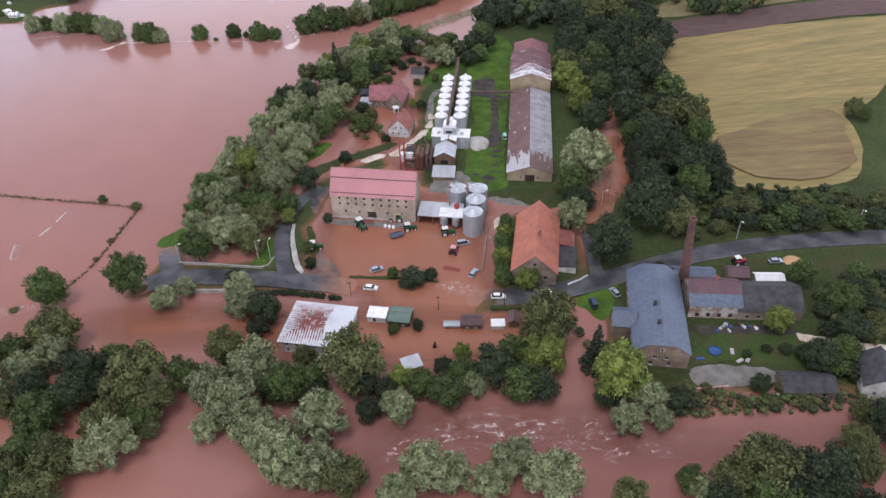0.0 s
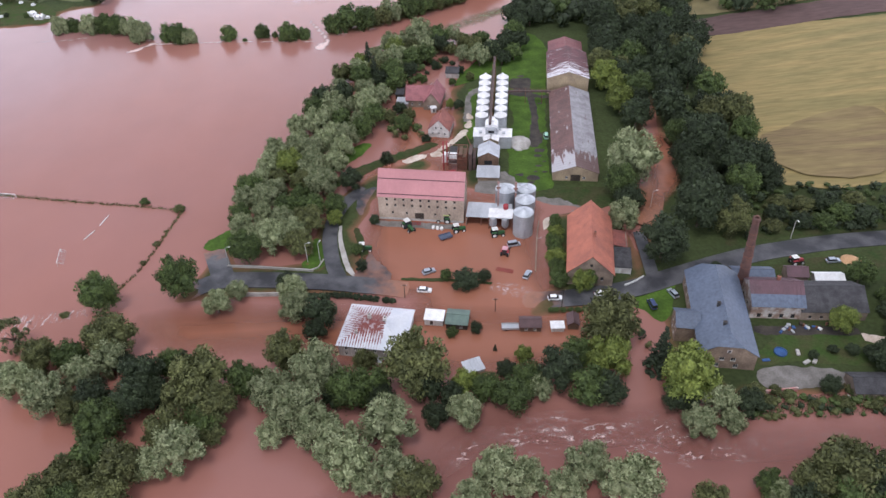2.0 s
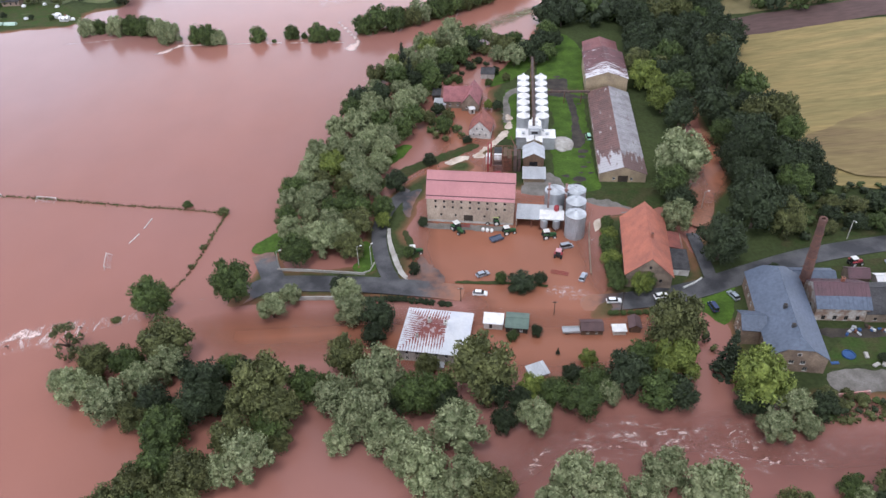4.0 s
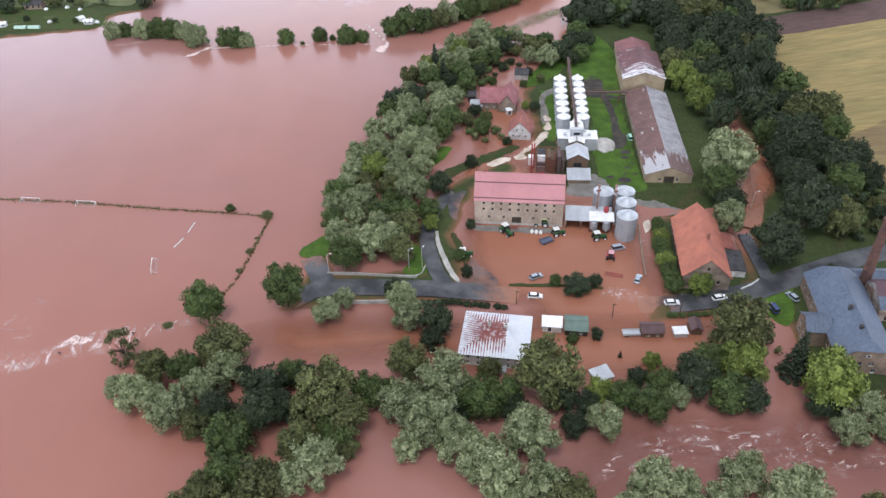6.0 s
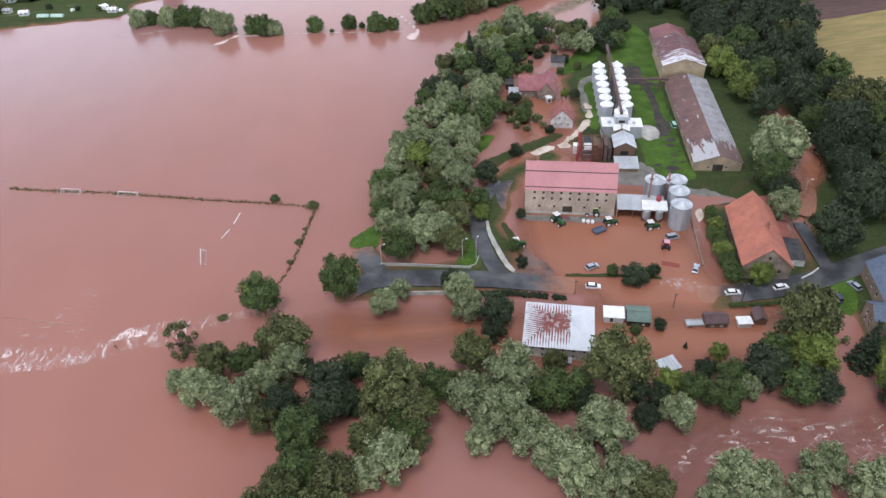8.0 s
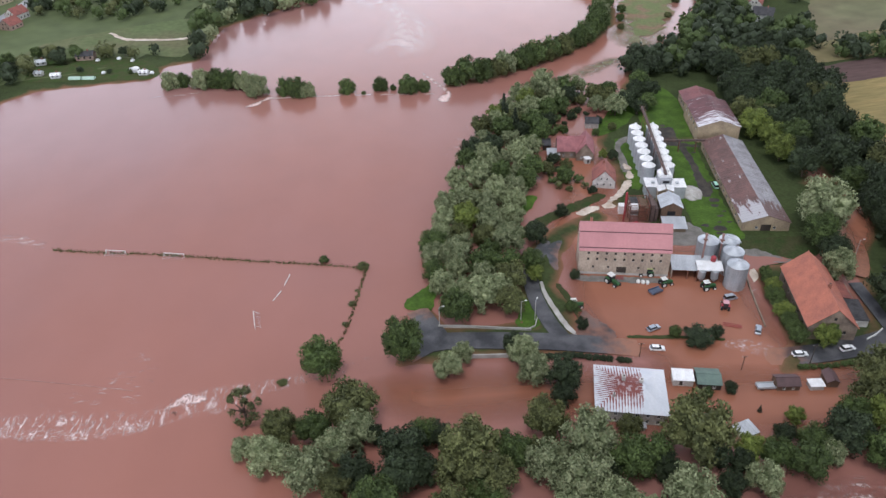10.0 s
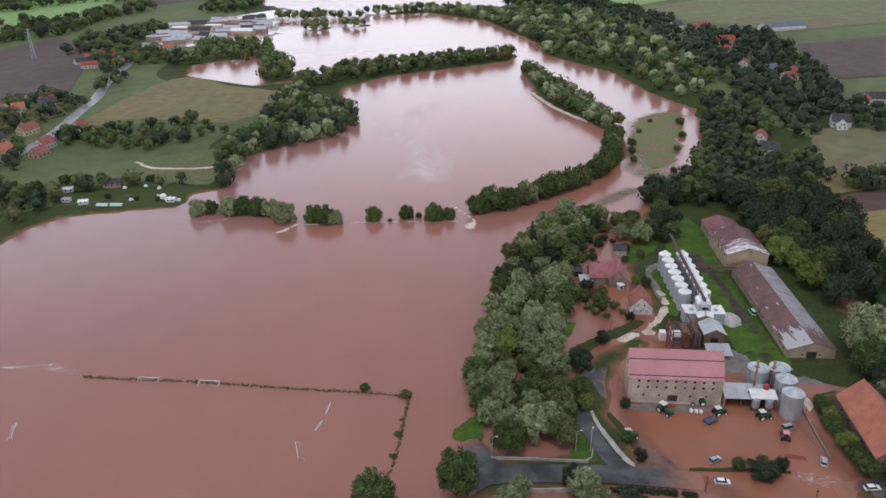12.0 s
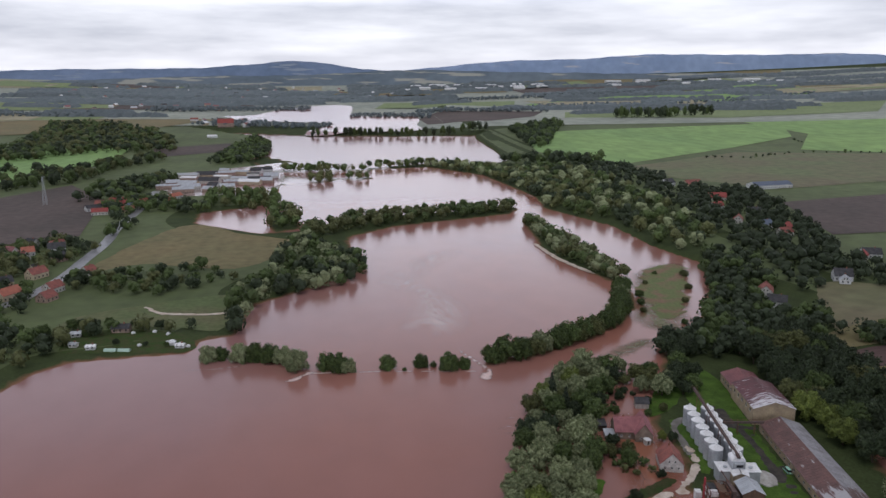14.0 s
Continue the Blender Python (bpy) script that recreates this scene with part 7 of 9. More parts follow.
sheet("pasture", [(-2900, 2300), (-700, 2330), (0, 2180), (400, 2100), (2200, 2300), (3200, 4400), (-3200, 4400)], M["pasture_far"], "pastures of the far plain, coloured pale with haze", "field", lift=0.8, step=80, jitter=2)
sheet("stubble_field", [(131, 344), (122, 291), (118, 256), (115, 229), (118, 214), (138, 210), (158, 213), (168, 220), (174, 234), (178, 248), (181, 262), (192, 264), (220, 286), (300, 322), (300, 345), (224, 346)], M["stubble"], "straw-yellow stubble field beside the wood", "field", lift=0.25, step=9, jitter=0.8)
sheet("stubble_field", [(121, 246), (120, 229), (130, 218), (150, 216), (166, 224), (173, 242), (176, 258), (168, 264), (144, 258), (132, 252)], M["stubble_dark"], "darker weathered part of the stubble field", "field", lift=0.80, step=6, jitter=0.8)
sheet("ploughed_field", [(131, 347), (224, 349), (310, 349), (340, 376), (250, 372), (138, 368)], M["plough"], "band of dark purple-brown ploughed soil", "field", lift=0.3, step=10)
sheet("dry_field", [(138, 374), (262, 377), (340, 381), (360, 420), (200, 408), (140, 392)], M["brown_field"], "rough dry grassland above the ploughed strip", "field", lift=0.3, step=12)
sheet("brown_field", GARDEN_FIELD, M["olive_field"], "rough brown plot below the hillside houses", "field", lift=0.25, step=8, jitter=1)
sheet("brown_field", [(-340, 600), (-300, 790), (-232, 738), (-180, 700), (-186, 655), (-222, 602), (-300, 628)], M["brown_field"], "flat brown field above the village", "field", lift=0.3, step=20, jitter=1.5)
sheet("meadow_field", [(-300, 490), (-262, 512), (-214, 528), (-206, 500), (-206, 452), (-240, 462), (-300, 462)], M["shore_meadow"], "mown green field by the shore", "field", lift=0.3, step=14, jitter=1)
sheet("flood_meadow", [(84, 545), (100, 566), (114, 578), (140, 574), (126, 530), (108, 490), (94, 462), (84, 440), (66, 412), (52, 420), (46, 446), (58, 470), (66, 500)], M["meadow_patches"], "half-drowned olive meadow breaking through the flood", "field", z=0.12, step=5, jitter=2.0, fade=14)
sheet("flood_meadow", [(86, 530), (100, 558), (114, 570), (136, 568), (122, 530), (104, 490), (92, 466), (82, 448), (72, 442), (66, 454), (72, 480), (76, 505)], M["olive_meadow"], "higher part of the half-drowned meadow", "field", z=0.2, step=5, jitter=4.5, smooth_step=5)
sheet("flood_meadow", [(2, 366), (16, 380), (34, 392), (46, 402), (40, 412), (20, 398), (4, 384), (-6, 372)], M["meadow_patches"], "half-drowned grass breaking through the flood", "field", z=0.12, step=4, jitter=1.5, fade=6)
for x_, y_, w_ in ((64, 474, 6), (70, 492, 7), (60, 458, 5), (96, 476, 5), (112, 506, 6), (86, 522, 4.5), (124, 540, 7), (76, 432, 5), (104, 548, 4)):
    tree(x_, y_, w_, rb.choice("GO"), light=True, group="meadow bushes", name="bush", squash=0.9, sink=0.12, label="low green bush on the half-drowned meadow")
sheet("crop_field", [(275, 1842), (451, 1921), (1073, 2017), (885, 1649), (638, 1444), (308, 1185), (240, 1300), (225, 1420), (250, 1615)], M["green_field"], "large fresh green crop field", "field", lift=0.6, step=60, jitter=2, rounded=False)
sheet("crop_field", [(996, 2095), (1463, 2103), (862, 1300), (740, 1380), (960, 1700)], M["green_field"], "fresh green crop field on the slope", "field", lift=0.6, step=60, jitter=2, rounded=False)
sheet("crop_field", [(566, 3031), (1444, 3548), (2092, 4041), (1895, 3146), (1427, 2955), (576, 2874)], M["green_field"], "far green crop field", "field", lift=1.5, step=90, jitter=2, rounded=False)
sheet("crop_field", [(607, 2586), (1936, 2738), (1600, 2330), (1033, 2234), (542, 2354)], M["green_field2"], "pale green strip of far pasture", "field", lift=1.5, step=80, jitter=2, rounded=False)
sheet("dark_field", [(291, 1138), (587, 1346), (850, 1284), (590, 938), (409, 891), (325, 1004)], M["olive_field"], "dull olive-brown field on the slope", "field", lift=0.6, step=40, jitter=2, rounded=False)
sheet("dark_field", [(353, 795), (511, 833), (480, 730), (380, 630), (300, 620)], M["dark_field"], "dark wet harrowed field", "field", lift=0.6, step=30, jitter=2, rounded=False)
sheet("dark_field", [(90, 2270), (290, 2278), (457, 2426), (539, 2636), (190, 2785), (84, 2490)], M["dark_field"], "dark ploughed field beyond the lakes", "field", lift=1.5, step=60, jitter=2, rounded=False)
sheet("crop_field", [(-836, 1600), (-757, 1709), (-611, 1694), (-561, 1415), (-602, 1262), (-650, 1150), (-760, 1300)], M["green_field"], "green field below the wooded hill", "field", lift=0.8, step=50, jitter=2, rounded=False)
sheet("dark_field", [(-600, 955), (-525, 1119), (-430, 960), (-416, 879), (-390, 750), (-470, 700), (-640, 800)], M["dark_field"], "dark brown field west of the road", "field", lift=0.6, step=40, jitter=2, rounded=False)
sheet("dark_field", [(-562, 1686), (-411, 1791), (-393, 1600), (-505, 1504)], M["dark_field"], "brown field behind the town", "field", lift=0.8, step=40, jitter=2, rounded=False)
sheet("pale_field", [(-1700, 2250), (-1000, 2580), (-560, 2560), (-700, 2250), (-1100, 1980)], M["brown_field"], "pale brown far field", "field", lift=1.5, step=100, jitter=2, rounded=False)
sheet("pale_field", [(-1500, 3300), (-400, 3250), (-300, 3600), (-1500, 3700)], M["green_field2"], "far pale fields before the foothills", "field", lift=2, step=120, jitter=2, rounded=False)
sheet("pale_field", [(-50, 3000), (500, 2950), (560, 3200), (0, 3300)], M["green_field2"], "far pale fields before the foothills", "field", lift=2, step=120, jitter=2, rounded=False)
sheet("pale_field", [(0, 3700), (2400, 4300), (2600, 4600), (0, 4200)], M["brown_field"], "far pale fields before the foothills", "field", lift=2, step=150, jitter=2, rounded=False)
patch = random.Random(8)
PLAIN = [M["brown_field"], M["green_field2"], M["green_field2"], M["pale_crop"], M["dark_field"], M["green_field2"], M["pale_crop"]]
for k in range(34):
    cx, cy = patch.uniform(-2200, 2600), patch.uniform(2350, 4300)
    if -900 < cx < 800 and cy < 3350:
        continue
    w, d, sk = patch.uniform(160, 420), patch.uniform(90, 220), patch.uniform(-80, 80)
    sheet("plain_field", [(cx - w, cy - d + sk), (cx + w, cy - d - sk), (cx + w * 0.9, cy + d - sk), (cx - w * 1.1, cy + d + sk)], PLAIN[k % 7], "strip of cropland on the far plain", "field", lift=2.2 + 0.02 * k, step=110, jitter=3, rounded=False)
sheet("gravel_bank", [(54, 558), (42, 600), (37, 640), (36, 660), (39, 662), (45, 612), (58, 558)], M["pale_gravel"], "pale gravel spit on the isthmus shore", "gravel bank", z=0.5, step=3, jitter=0.8)
sheet("far_water", [(-566, 2640), (-477, 2690), (-405, 2960), (-284, 3140), (-146, 3130), (-128, 2640), (12, 2600), (85, 2540), (60, 2260), (45, 2050), (-120, 2030), (-258, 2020), (-192, 2300), (-353, 2400), (-470, 2460)], M["water"], "far sheet of flood water", "flood water", lift=4.5, step=40, jitter=4)
sheet("silt_flat", [(-386, 1100), (-387, 1205), (-341, 1288), (-283, 1347), (-236, 1376), (-115, 1322), (-68, 1265), (-116, 1127), (-179, 1052), (-216, 990), (-295, 1011), (-356, 995)], M["wet_silt"], "pale wet silt and shallow flood round the works", "mud", lift=0.5, step=22, jitter=5)
sheet("mud_flat", [(-417, 1223), (-250, 1280), (-234, 1143), (-240, 1000), (-330, 1000), (-375, 1030)], M["concrete"], "grey concrete ground of the works", "pavement", lift=0.4, step=25, jitter=3)
sheet("water", [(-395, 1190), (-330, 1230), (-262, 1220), (-236, 1120), (-250, 1010), (-318, 1022), (-340, 1080)], M["water"], "pale flood water standing between the works halls", "flood water", z=1.35, step=20, jitter=6)
ribbon("road", [(-420, 430, 1.0), (-362, 512, 1.0), (-347, 580, 1.1), (-350, 650, 1.1), (-354, 716, 1.1), (-367, 799, 1.1), (-373, 891, 1.1), (-392, 1045, 1.1)], 10.0, M["asphalt_far"], "wet grey village road running up the valley", "road", step=12)

# ---- foothills ----
def hill_mat(name, wood, wood2, field, much):
    """Wooded slopes with paler clearings and fields between the woods, in colours tinted with haze."""
    m = mat(name, wood, wood2, rough=1.0, scale=0.004, fine=0.02, bump=0, spec=0, grain=0.10)
    n, l = m.node_tree.nodes, m.node_tree.links
    b = n["Principled BSDF"]
    old = b.inputs["Base Color"].links[0].from_socket
    tc = n.new("ShaderNodeTexCoord")
    mp = n.new("ShaderNodeMapping")
    mp.inputs["Scale"].default_value = (0.0032, 0.004, 0.035)
    no = n.new("ShaderNodeTexNoise")
    no.inputs["Scale"].default_value = 1.0
    no.inputs["Detail"].default_value = 4
    l.new(tc.outputs["Object"], mp.inputs["Vector"])
    l.new(mp.outputs["Vector"], no.inputs["Vector"])
    mr = n.new("ShaderNodeMapRange")
    mr.inputs["From Min"].default_value, mr.inputs["From Max"].default_value = 0.66 - much, 0.70 - much
    l.new(no.outputs["Fac"], mr.inputs["Value"])
    mx = n.new("ShaderNodeMixRGB")
    mx.inputs[2].default_value = (*field, 1)
    l.new(mr.outputs["Result"], mx.inputs[0])
    l.new(old, mx.inputs[1])
    l.new(mx.outputs["Color"], b.inputs["Base Color"])
    return m


# aerial haze is painted into these blue, lightened hill colours
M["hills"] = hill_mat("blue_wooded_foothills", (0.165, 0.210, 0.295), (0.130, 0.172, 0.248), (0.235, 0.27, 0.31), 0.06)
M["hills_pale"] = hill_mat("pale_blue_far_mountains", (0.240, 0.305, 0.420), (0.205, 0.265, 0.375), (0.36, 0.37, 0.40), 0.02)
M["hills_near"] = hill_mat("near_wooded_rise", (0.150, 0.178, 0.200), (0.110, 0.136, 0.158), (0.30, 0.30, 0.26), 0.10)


def hill_range(name, y0, base, peaks, material, label, deep=200):
    """A long ridge with a rolling skyline and folds in its face."""
    xs = np.linspace(-3600, 3600, 240)
    z = np.zeros(len(xs))
    for cx, wid, hgt in peaks:
        z += hgt * np.exp(-((xs - cx) / wid) ** 2)
    z += 3 * np.sin(xs * 0.006 + y0) + 1.6 * np.sin(xs * 0.021 + 1) + 1.0 * np.sin(xs * 0.053 + y0)
    V, F = [], []
    rows = ((0.0, -0.5), (0.15, 0.12), (0.3, 0.32), (0.45, 0.52), (0.6, 0.72), (0.75, 0.89), (0.88, 0.98), (1.0, 1.0), (1.15, 0.9))
    for k, (q, f) in enumerate(rows):
        fold = 0.06 * np.sin(xs * 0.011 + 2.2 * k + y0) * (1 - abs(2 * f - 1)) if f > 0 else 0 * xs
        V += [(x, y0 + deep * q - abs(x) * 0.08, base + (zz * (f + fo) if f > 0 else -60)) for x, zz, fo in zip(xs, z, fold)]
    n = len(xs)
    for k in range(len(rows) - 1):
        F += [(k * n + i, k * n + i + 1, k * n + n + i + 1, k * n + n + i) for i in range(n - 1)]
    tagged(new(name, mesh_of(name, V, F, material, smooth=True)), label, "hills", kind="structure")


hill_range("backdrop_hills", 4840, 100, ((2400, 2600, 196), (1700, 260, 13), (3300, 500, 20), (700, 500, 20)), M["hills_pale"], "mountains far behind the foothills, coloured pale blue with haze", 120)
hill_range("backdrop_hills", 4640, 100, ((-1000, 3000, 110), (-480, 300, 50), (-860, 200, 12), (-1850, 300, 10), (3000, 1200, -40)), M["hills"], "wooded foothills along the horizon, coloured blue with haze", 170)
hill_range("backdrop_hills", 4330, 70, ((1900, 2300, 104), (-1300, 1500, 74), (300, 700, 40)), M["hills_near"], "darker wooded rise before the foothills, haze in its colour", 240)


# ---- far houses ----
far_rnd = random.Random(77)
WALLS = [mat("far_wall", c, rough=0.9) for c in ((0.55, 0.53, 0.48), (0.48, 0.40, 0.28), (0.60, 0.60, 0.58), (0.35, 0.25, 0.2))]
ROOFS = [M["red_tile"], M["orange_tile"], M["slate_roof"], mat("far_red_roof", (0.30, 0.07, 0.06), rough=0.8), M["blue_roof"]]


def far_house(x, y, turn, length, width, eave, ridge, wall_mat, roof_mat, label, group="village houses", windows=True):
    """A distant house: walls, two roof slopes, windows and a chimney."""
    r = thing("house", pose(x, y, float(land_height(x, y)), 0, 0, turn), label, "house", group)
    L, W = length / 2, width / 2
    bm = boxes((-L, L, -W, W, -0.6, eave))
    for s in (-1, 1):
        a = [bm.verts.new(p) for p in ((s * L, -W, eave), (s * L, W, eave), (s * L, 0, ridge))]
        bm.faces.new(a)
    part("wall", bm, wall_mat, r)
    for s in (-1, 1):
        bm = bmesh.new()
        slab(bm, [(-L - 0.3, s * (W + 0.4), eave - 0.25), (L + 0.3, s * (W + 0.4), eave - 0.25), (L + 0.3, 0, ridge + 0.1), (-L - 0.3, 0, ridge + 0.1)], 0.15)
        part("roof", bm, roof_mat, r)
    if not windows:
        return r
    n = max(2, int(length / 3))
    for k in range(n):
        cx = -L + length * (k + 0.5) / n
        part("window", boxes((cx - 0.5, cx + 0.5, -W - 0.03, -W + 0.02, 1.0, 2.3)), M["dark_glass"], r)
    for cy in (-W * 0.45, W * 0.45):
        part("window", boxes((-L - 0.03, -L + 0.02, cy - 0.45, cy + 0.45, 1.0, 2.3)), M["dark_glass"], r)
        part("window", boxes((-L - 0.03, -L + 0.02, cy * 0.5 - 0.4, cy * 0.5 + 0.4, eave + 0.2, eave + 1.3)), M["dark_glass"], r)
    part("chimney", boxes((L * 0.3, L * 0.3 + 0.7, -0.35, 0.35, ridge - 0.8, ridge + 0.9)), M["brick"], r)
    return r


NAMED = [(-362, 538, 62, 15, 9, 4.4, 8.6, 1, 1, "long ochre house with an orange roof by the road"), (-366, 594, 62, 14, 9, 4.4, 8.6, 1, 0, "ochre house with a red roof by the road"), (-338, 552, 66, 12, 9, 4.2, 8.2, 0, 0, "red-roofed house beside the village road"),
         (-334, 530, 70, 11, 9, 3.4, 7.4, 3, 0, "low red-roofed farmhouse by the road"), (-404, 672, 30, 10, 9, 4.0, 8.0, 2, 1, "white house with an orange hipped roof"), (-384, 682, 20, 14, 10, 4.5, 9.0, 2, 2, "white gabled house with a dark roof"), (-264, 458, 0, 10, 6, 3.0, 5.0, 3, 2, "dark garden house at the shore"),
         (-330, 600, 60, 9, 8, 3.6, 7.2, 0, 0, "small red-roofed house in the village")]
for x_, y_, tn, ln_, wd_, ev, rg, wi, ri, lb in NAMED:
    far_house(x_, y_, tn, ln_, wd_, ev, rg, WALLS[wi], ROOFS[ri], lb)
for x_, y_ in scatter([(-430, 470), (-372, 520), (-356, 590), (-366, 650), (-400, 720), (-450, 700), (-470, 560)], 27, 66):
    far_house(x_, y_, far_rnd.choice((62, -28, 40)), far_rnd.uniform(9, 13), 8, 3.8, 7.8, far_rnd.choice(WALLS), far_rnd.choice([M["red_tile"], M["slate_roof"], M["maroon_tile"], M["slate_roof"]]), "house of the roadside village among trees")
HILLSIDE = [(214, 484, -20, 12, 9, 4.0, 8.6, 2, 2, "white gabled house with a dark roof on the hillside"), (146, 450, -30, 12, 9, 4.0, 7.6, 2, 2, "dark-roofed white house among the trees"), (152, 474, 60, 13, 9, 3.6, 7.6, 0, 0, "house with a mossy roof among the trees"),
            (276, 540, -15, 14, 10, 4, 8, 2, 2, "grey-roofed house at the wood's edge"), (264, 534, 40, 10, 8, 4, 7.5, 0, 3, "red-roofed house at the wood's edge"), (268, 646, 30, 14, 9, 4, 8, 0, 3, "red-roofed house in the hillside village"), (258, 662, 20, 12, 9, 4, 8, 2, 4, "grey-roofed house in the hillside village"), (246, 690, 60, 12, 9, 4, 8, 0, 0, "red-roofed village house among trees"),
            (290, 822, -10, 20, 10, 4, 9, 0, 3, "long bright red-roofed house"), (262, 766, 20, 13, 9, 4, 8, 2, 3, "white house with a red roof in the hillside village"), (284, 730, -20, 13, 9, 4, 8, 2, 2, "white house with a slate roof in the hillside village"), (256, 626, 10, 12, 9, 4, 8, 0, 0, "dull red-roofed house at the village end")]
for x_, y_, tn, ln_, wd_, ev, rg, wi, ri, lb in HILLSIDE:
    far_house(x_, y_, tn, ln_, wd_, ev, rg, WALLS[wi], ROOFS[ri], lb, "hillside houses")
far_house(402, 905, 8, 54, 20, 5, 8.5, WALLS[2], M["blue_roof"], "long blue-roofed farm hall on the slope", "farm halls")
far_house(280, 938, 30, 18, 12, 5, 10, WALLS[2], M["slate_roof"], "white farmhouse with a grey roof", "farm halls")
far_house(310, 930, 10, 22, 11, 4.5, 9, WALLS[1], M["red_tile"], "long red-roofed farm building", "farm halls")
far_house(212, 478, 60, 10, 7, 3, 5.5, WALLS[2], M["grey_sheet"], "pale garage beside the white house", "hillside houses")
for x_, y_ in scatter([(-400, 1180), (-260, 1270), (-246, 1100), (-330, 1010), (-380, 1030)], 26, 61):
    far_house(x_, y_, far_rnd.uniform(-20, 20), far_rnd.uniform(14, 34), far_rnd.uniform(10, 18), far_rnd.uniform(4, 7), far_rnd.uniform(7, 10), far_rnd.choice(WALLS), far_rnd.choice([M["grey_sheet"], M["white_sheet"], M["slate_roof"], M["grey_sheet"]]), "pale works hall standing in the flood", "works halls")
for x_, y_ in scatter([(-390, 860), (-340, 960), (-350, 990), (-420, 950), (-430, 880)], 22, 62):
    far_house(x_, y_, far_rnd.uniform(0, 60), far_rnd.uniform(12, 20), 10, 4, 7.5, far_rnd.choice(WALLS), far_rnd.choice(ROOFS), "house at the head of the road", "road houses")
PALE_ROOFS = [M["red_tile"], M["slate_roof"], M["white_sheet"], M["grey_sheet"], M["maroon_tile"], M["slate_roof"]]
for area, gap, seed in (([(-1250, 3000), (-640, 2900), (-620, 3300), (-1250, 3300)], 92, 63), ([(-1500, 3480), (-200, 3440), (100, 3700), (-300, 4200), (-1500, 4150)], 104, 67), ([(-640, 2480), (-560, 2300), (-430, 2250), (-430, 2440)], 44, 64)):
    for x_, y_ in scatter(area, gap, seed):
        far_house(x_, y_, far_rnd.uniform(0, 90), far_rnd.uniform(14, 26), 12, 8, 13, far_rnd.choice(WALLS + [WALLS[2]]), far_rnd.choice(PALE_ROOFS), "distant pale house of the town", "town houses", False)
far_house(-505, 2280, 8, 46, 22, 12, 24, WALLS[3], ROOFS[3], "large red-roofed hall beyond the works", "town houses")
far_house(-482, 1940, -4, 24, 10, 5, 8, WALLS[2], M["white_sheet"], "long white building beyond the works", "town houses")
for x_, y_ in scatter([(150, 3900), (600, 3860), (980, 3900), (900, 4150), (200, 4150)], 105, 68):
    far_house(x_, y_, far_rnd.uniform(-15, 15), far_rnd.uniform(50, 95), 30, 11, 15, WALLS[2], M["white_sheet"], "distant white works hall on the plain", "far halls", False)
for x_, y_ in scatter([(1250, 3900), (2100, 3800), (2200, 4100), (1300, 4200)], 150, 65):
    far_house(x_, y_, far_rnd.uniform(-15, 15), far_rnd.uniform(50, 95), 30, 11, 15, WALLS[2], M["white_sheet"], "distant white works hall on the plain", "far halls", False)


# ---- foam and white water ----
M["foam_weir"] = foam_mat("weir_foam", 0.63, 0.5, (1.5, 0.8, 1))
M["foam_river"] = foam_mat("river_foam", 0.54, 0.42, (0.35, 1.5, 1))
M["foam_rapids"] = foam_mat("rapids_foam", 0.465, 0.34, (0.8, 1.5, 1))
M["foam_dam"] = foam_mat("dam_foam", 0.74, 0.5, (1, 1, 1))
M["foam_yard"] = foam_mat("yard_ripples", 0.50, 0.8, (0.9, 1.4, 1))
M["foam_thin"] = foam_mat("thin_foam", 0.43, 0.4, (0.4, 1.5, 1))
M["foam_swirl"] = foam_mat("pale_swirls", 0.58, 0.03, (1.0, 0.45, 1), (0.90, 0.79, 0.77), (0.82, 0.69, 0.66))
M["foam_comb"] = foam_mat("combed_foam", 0.50, 0.42, (1.8, 0.42, 1))
sheet("foam", [(-226, 168), (-203, 166), (-196, 166.5), (-185, 165.5), (-168, 163.5), (-160, 164), (-153, 167.5), (-147, 170), (-140.6, 171), (-128, 172), (-116, 173), (-116, 169), (-128, 165), (-139, 160), (-152, 157.4), (-160, 155), (-173, 153.8), (-185, 155), (-200, 157), (-226, 161)], M["foam_comb"], "white water combing over the drowned road", "foam", z=0.06, step=1.6, jitter=0.6, kind="stuff")
sheet("foam", [(-200, 160.6), (-186.7, 160), (-174.3, 158.4), (-166, 159.6), (-159.6, 160), (-158.6, 156), (-166.6, 154.8), (-173, 153.6), (-185.3, 155), (-200, 157.6)], M["foam_yard"], "broken crest of white water over the drowned road", "foam", z=0.09, step=1.2, jitter=0.5, kind="stuff")
sheet("foam", [(-156, 162.8), (-153.4, 165.6), (-151, 168.4), (-145.6, 167), (-144.6, 164.6), (-152, 163.2)], M["foam_weir"], "white water pouring over the drowned road", "foam", z=0.1, step=0.8, jitter=0.3, kind="stuff")
sheet("foam", [(-114, 168), (-90, 178), (-78, 182), (-80, 184), (-92, 181), (-115, 172)], M["foam_thin"], "thin line of foam along the drowned verge", "foam", z=0.06, step=2, jitter=0.5, kind="stuff")
sheet("foam", [(-190, 160), (-168, 160), (-160, 176), (-166, 190), (-180, 180), (-192, 170)], M["foam_thin"], "streaks of foam on the flooded pitch", "foam", z=0.05, step=4, jitter=0.8, kind="stuff")
sheet("foam", [(-262, 264), (-244, 262), (-230, 262), (-216, 252), (-218, 249), (-232, 256), (-246, 256), (-262, 258)], M["foam_river"], "white water breaking over the drowned bank", "foam", z=0.06, step=2.5, jitter=0.6, kind="stuff")
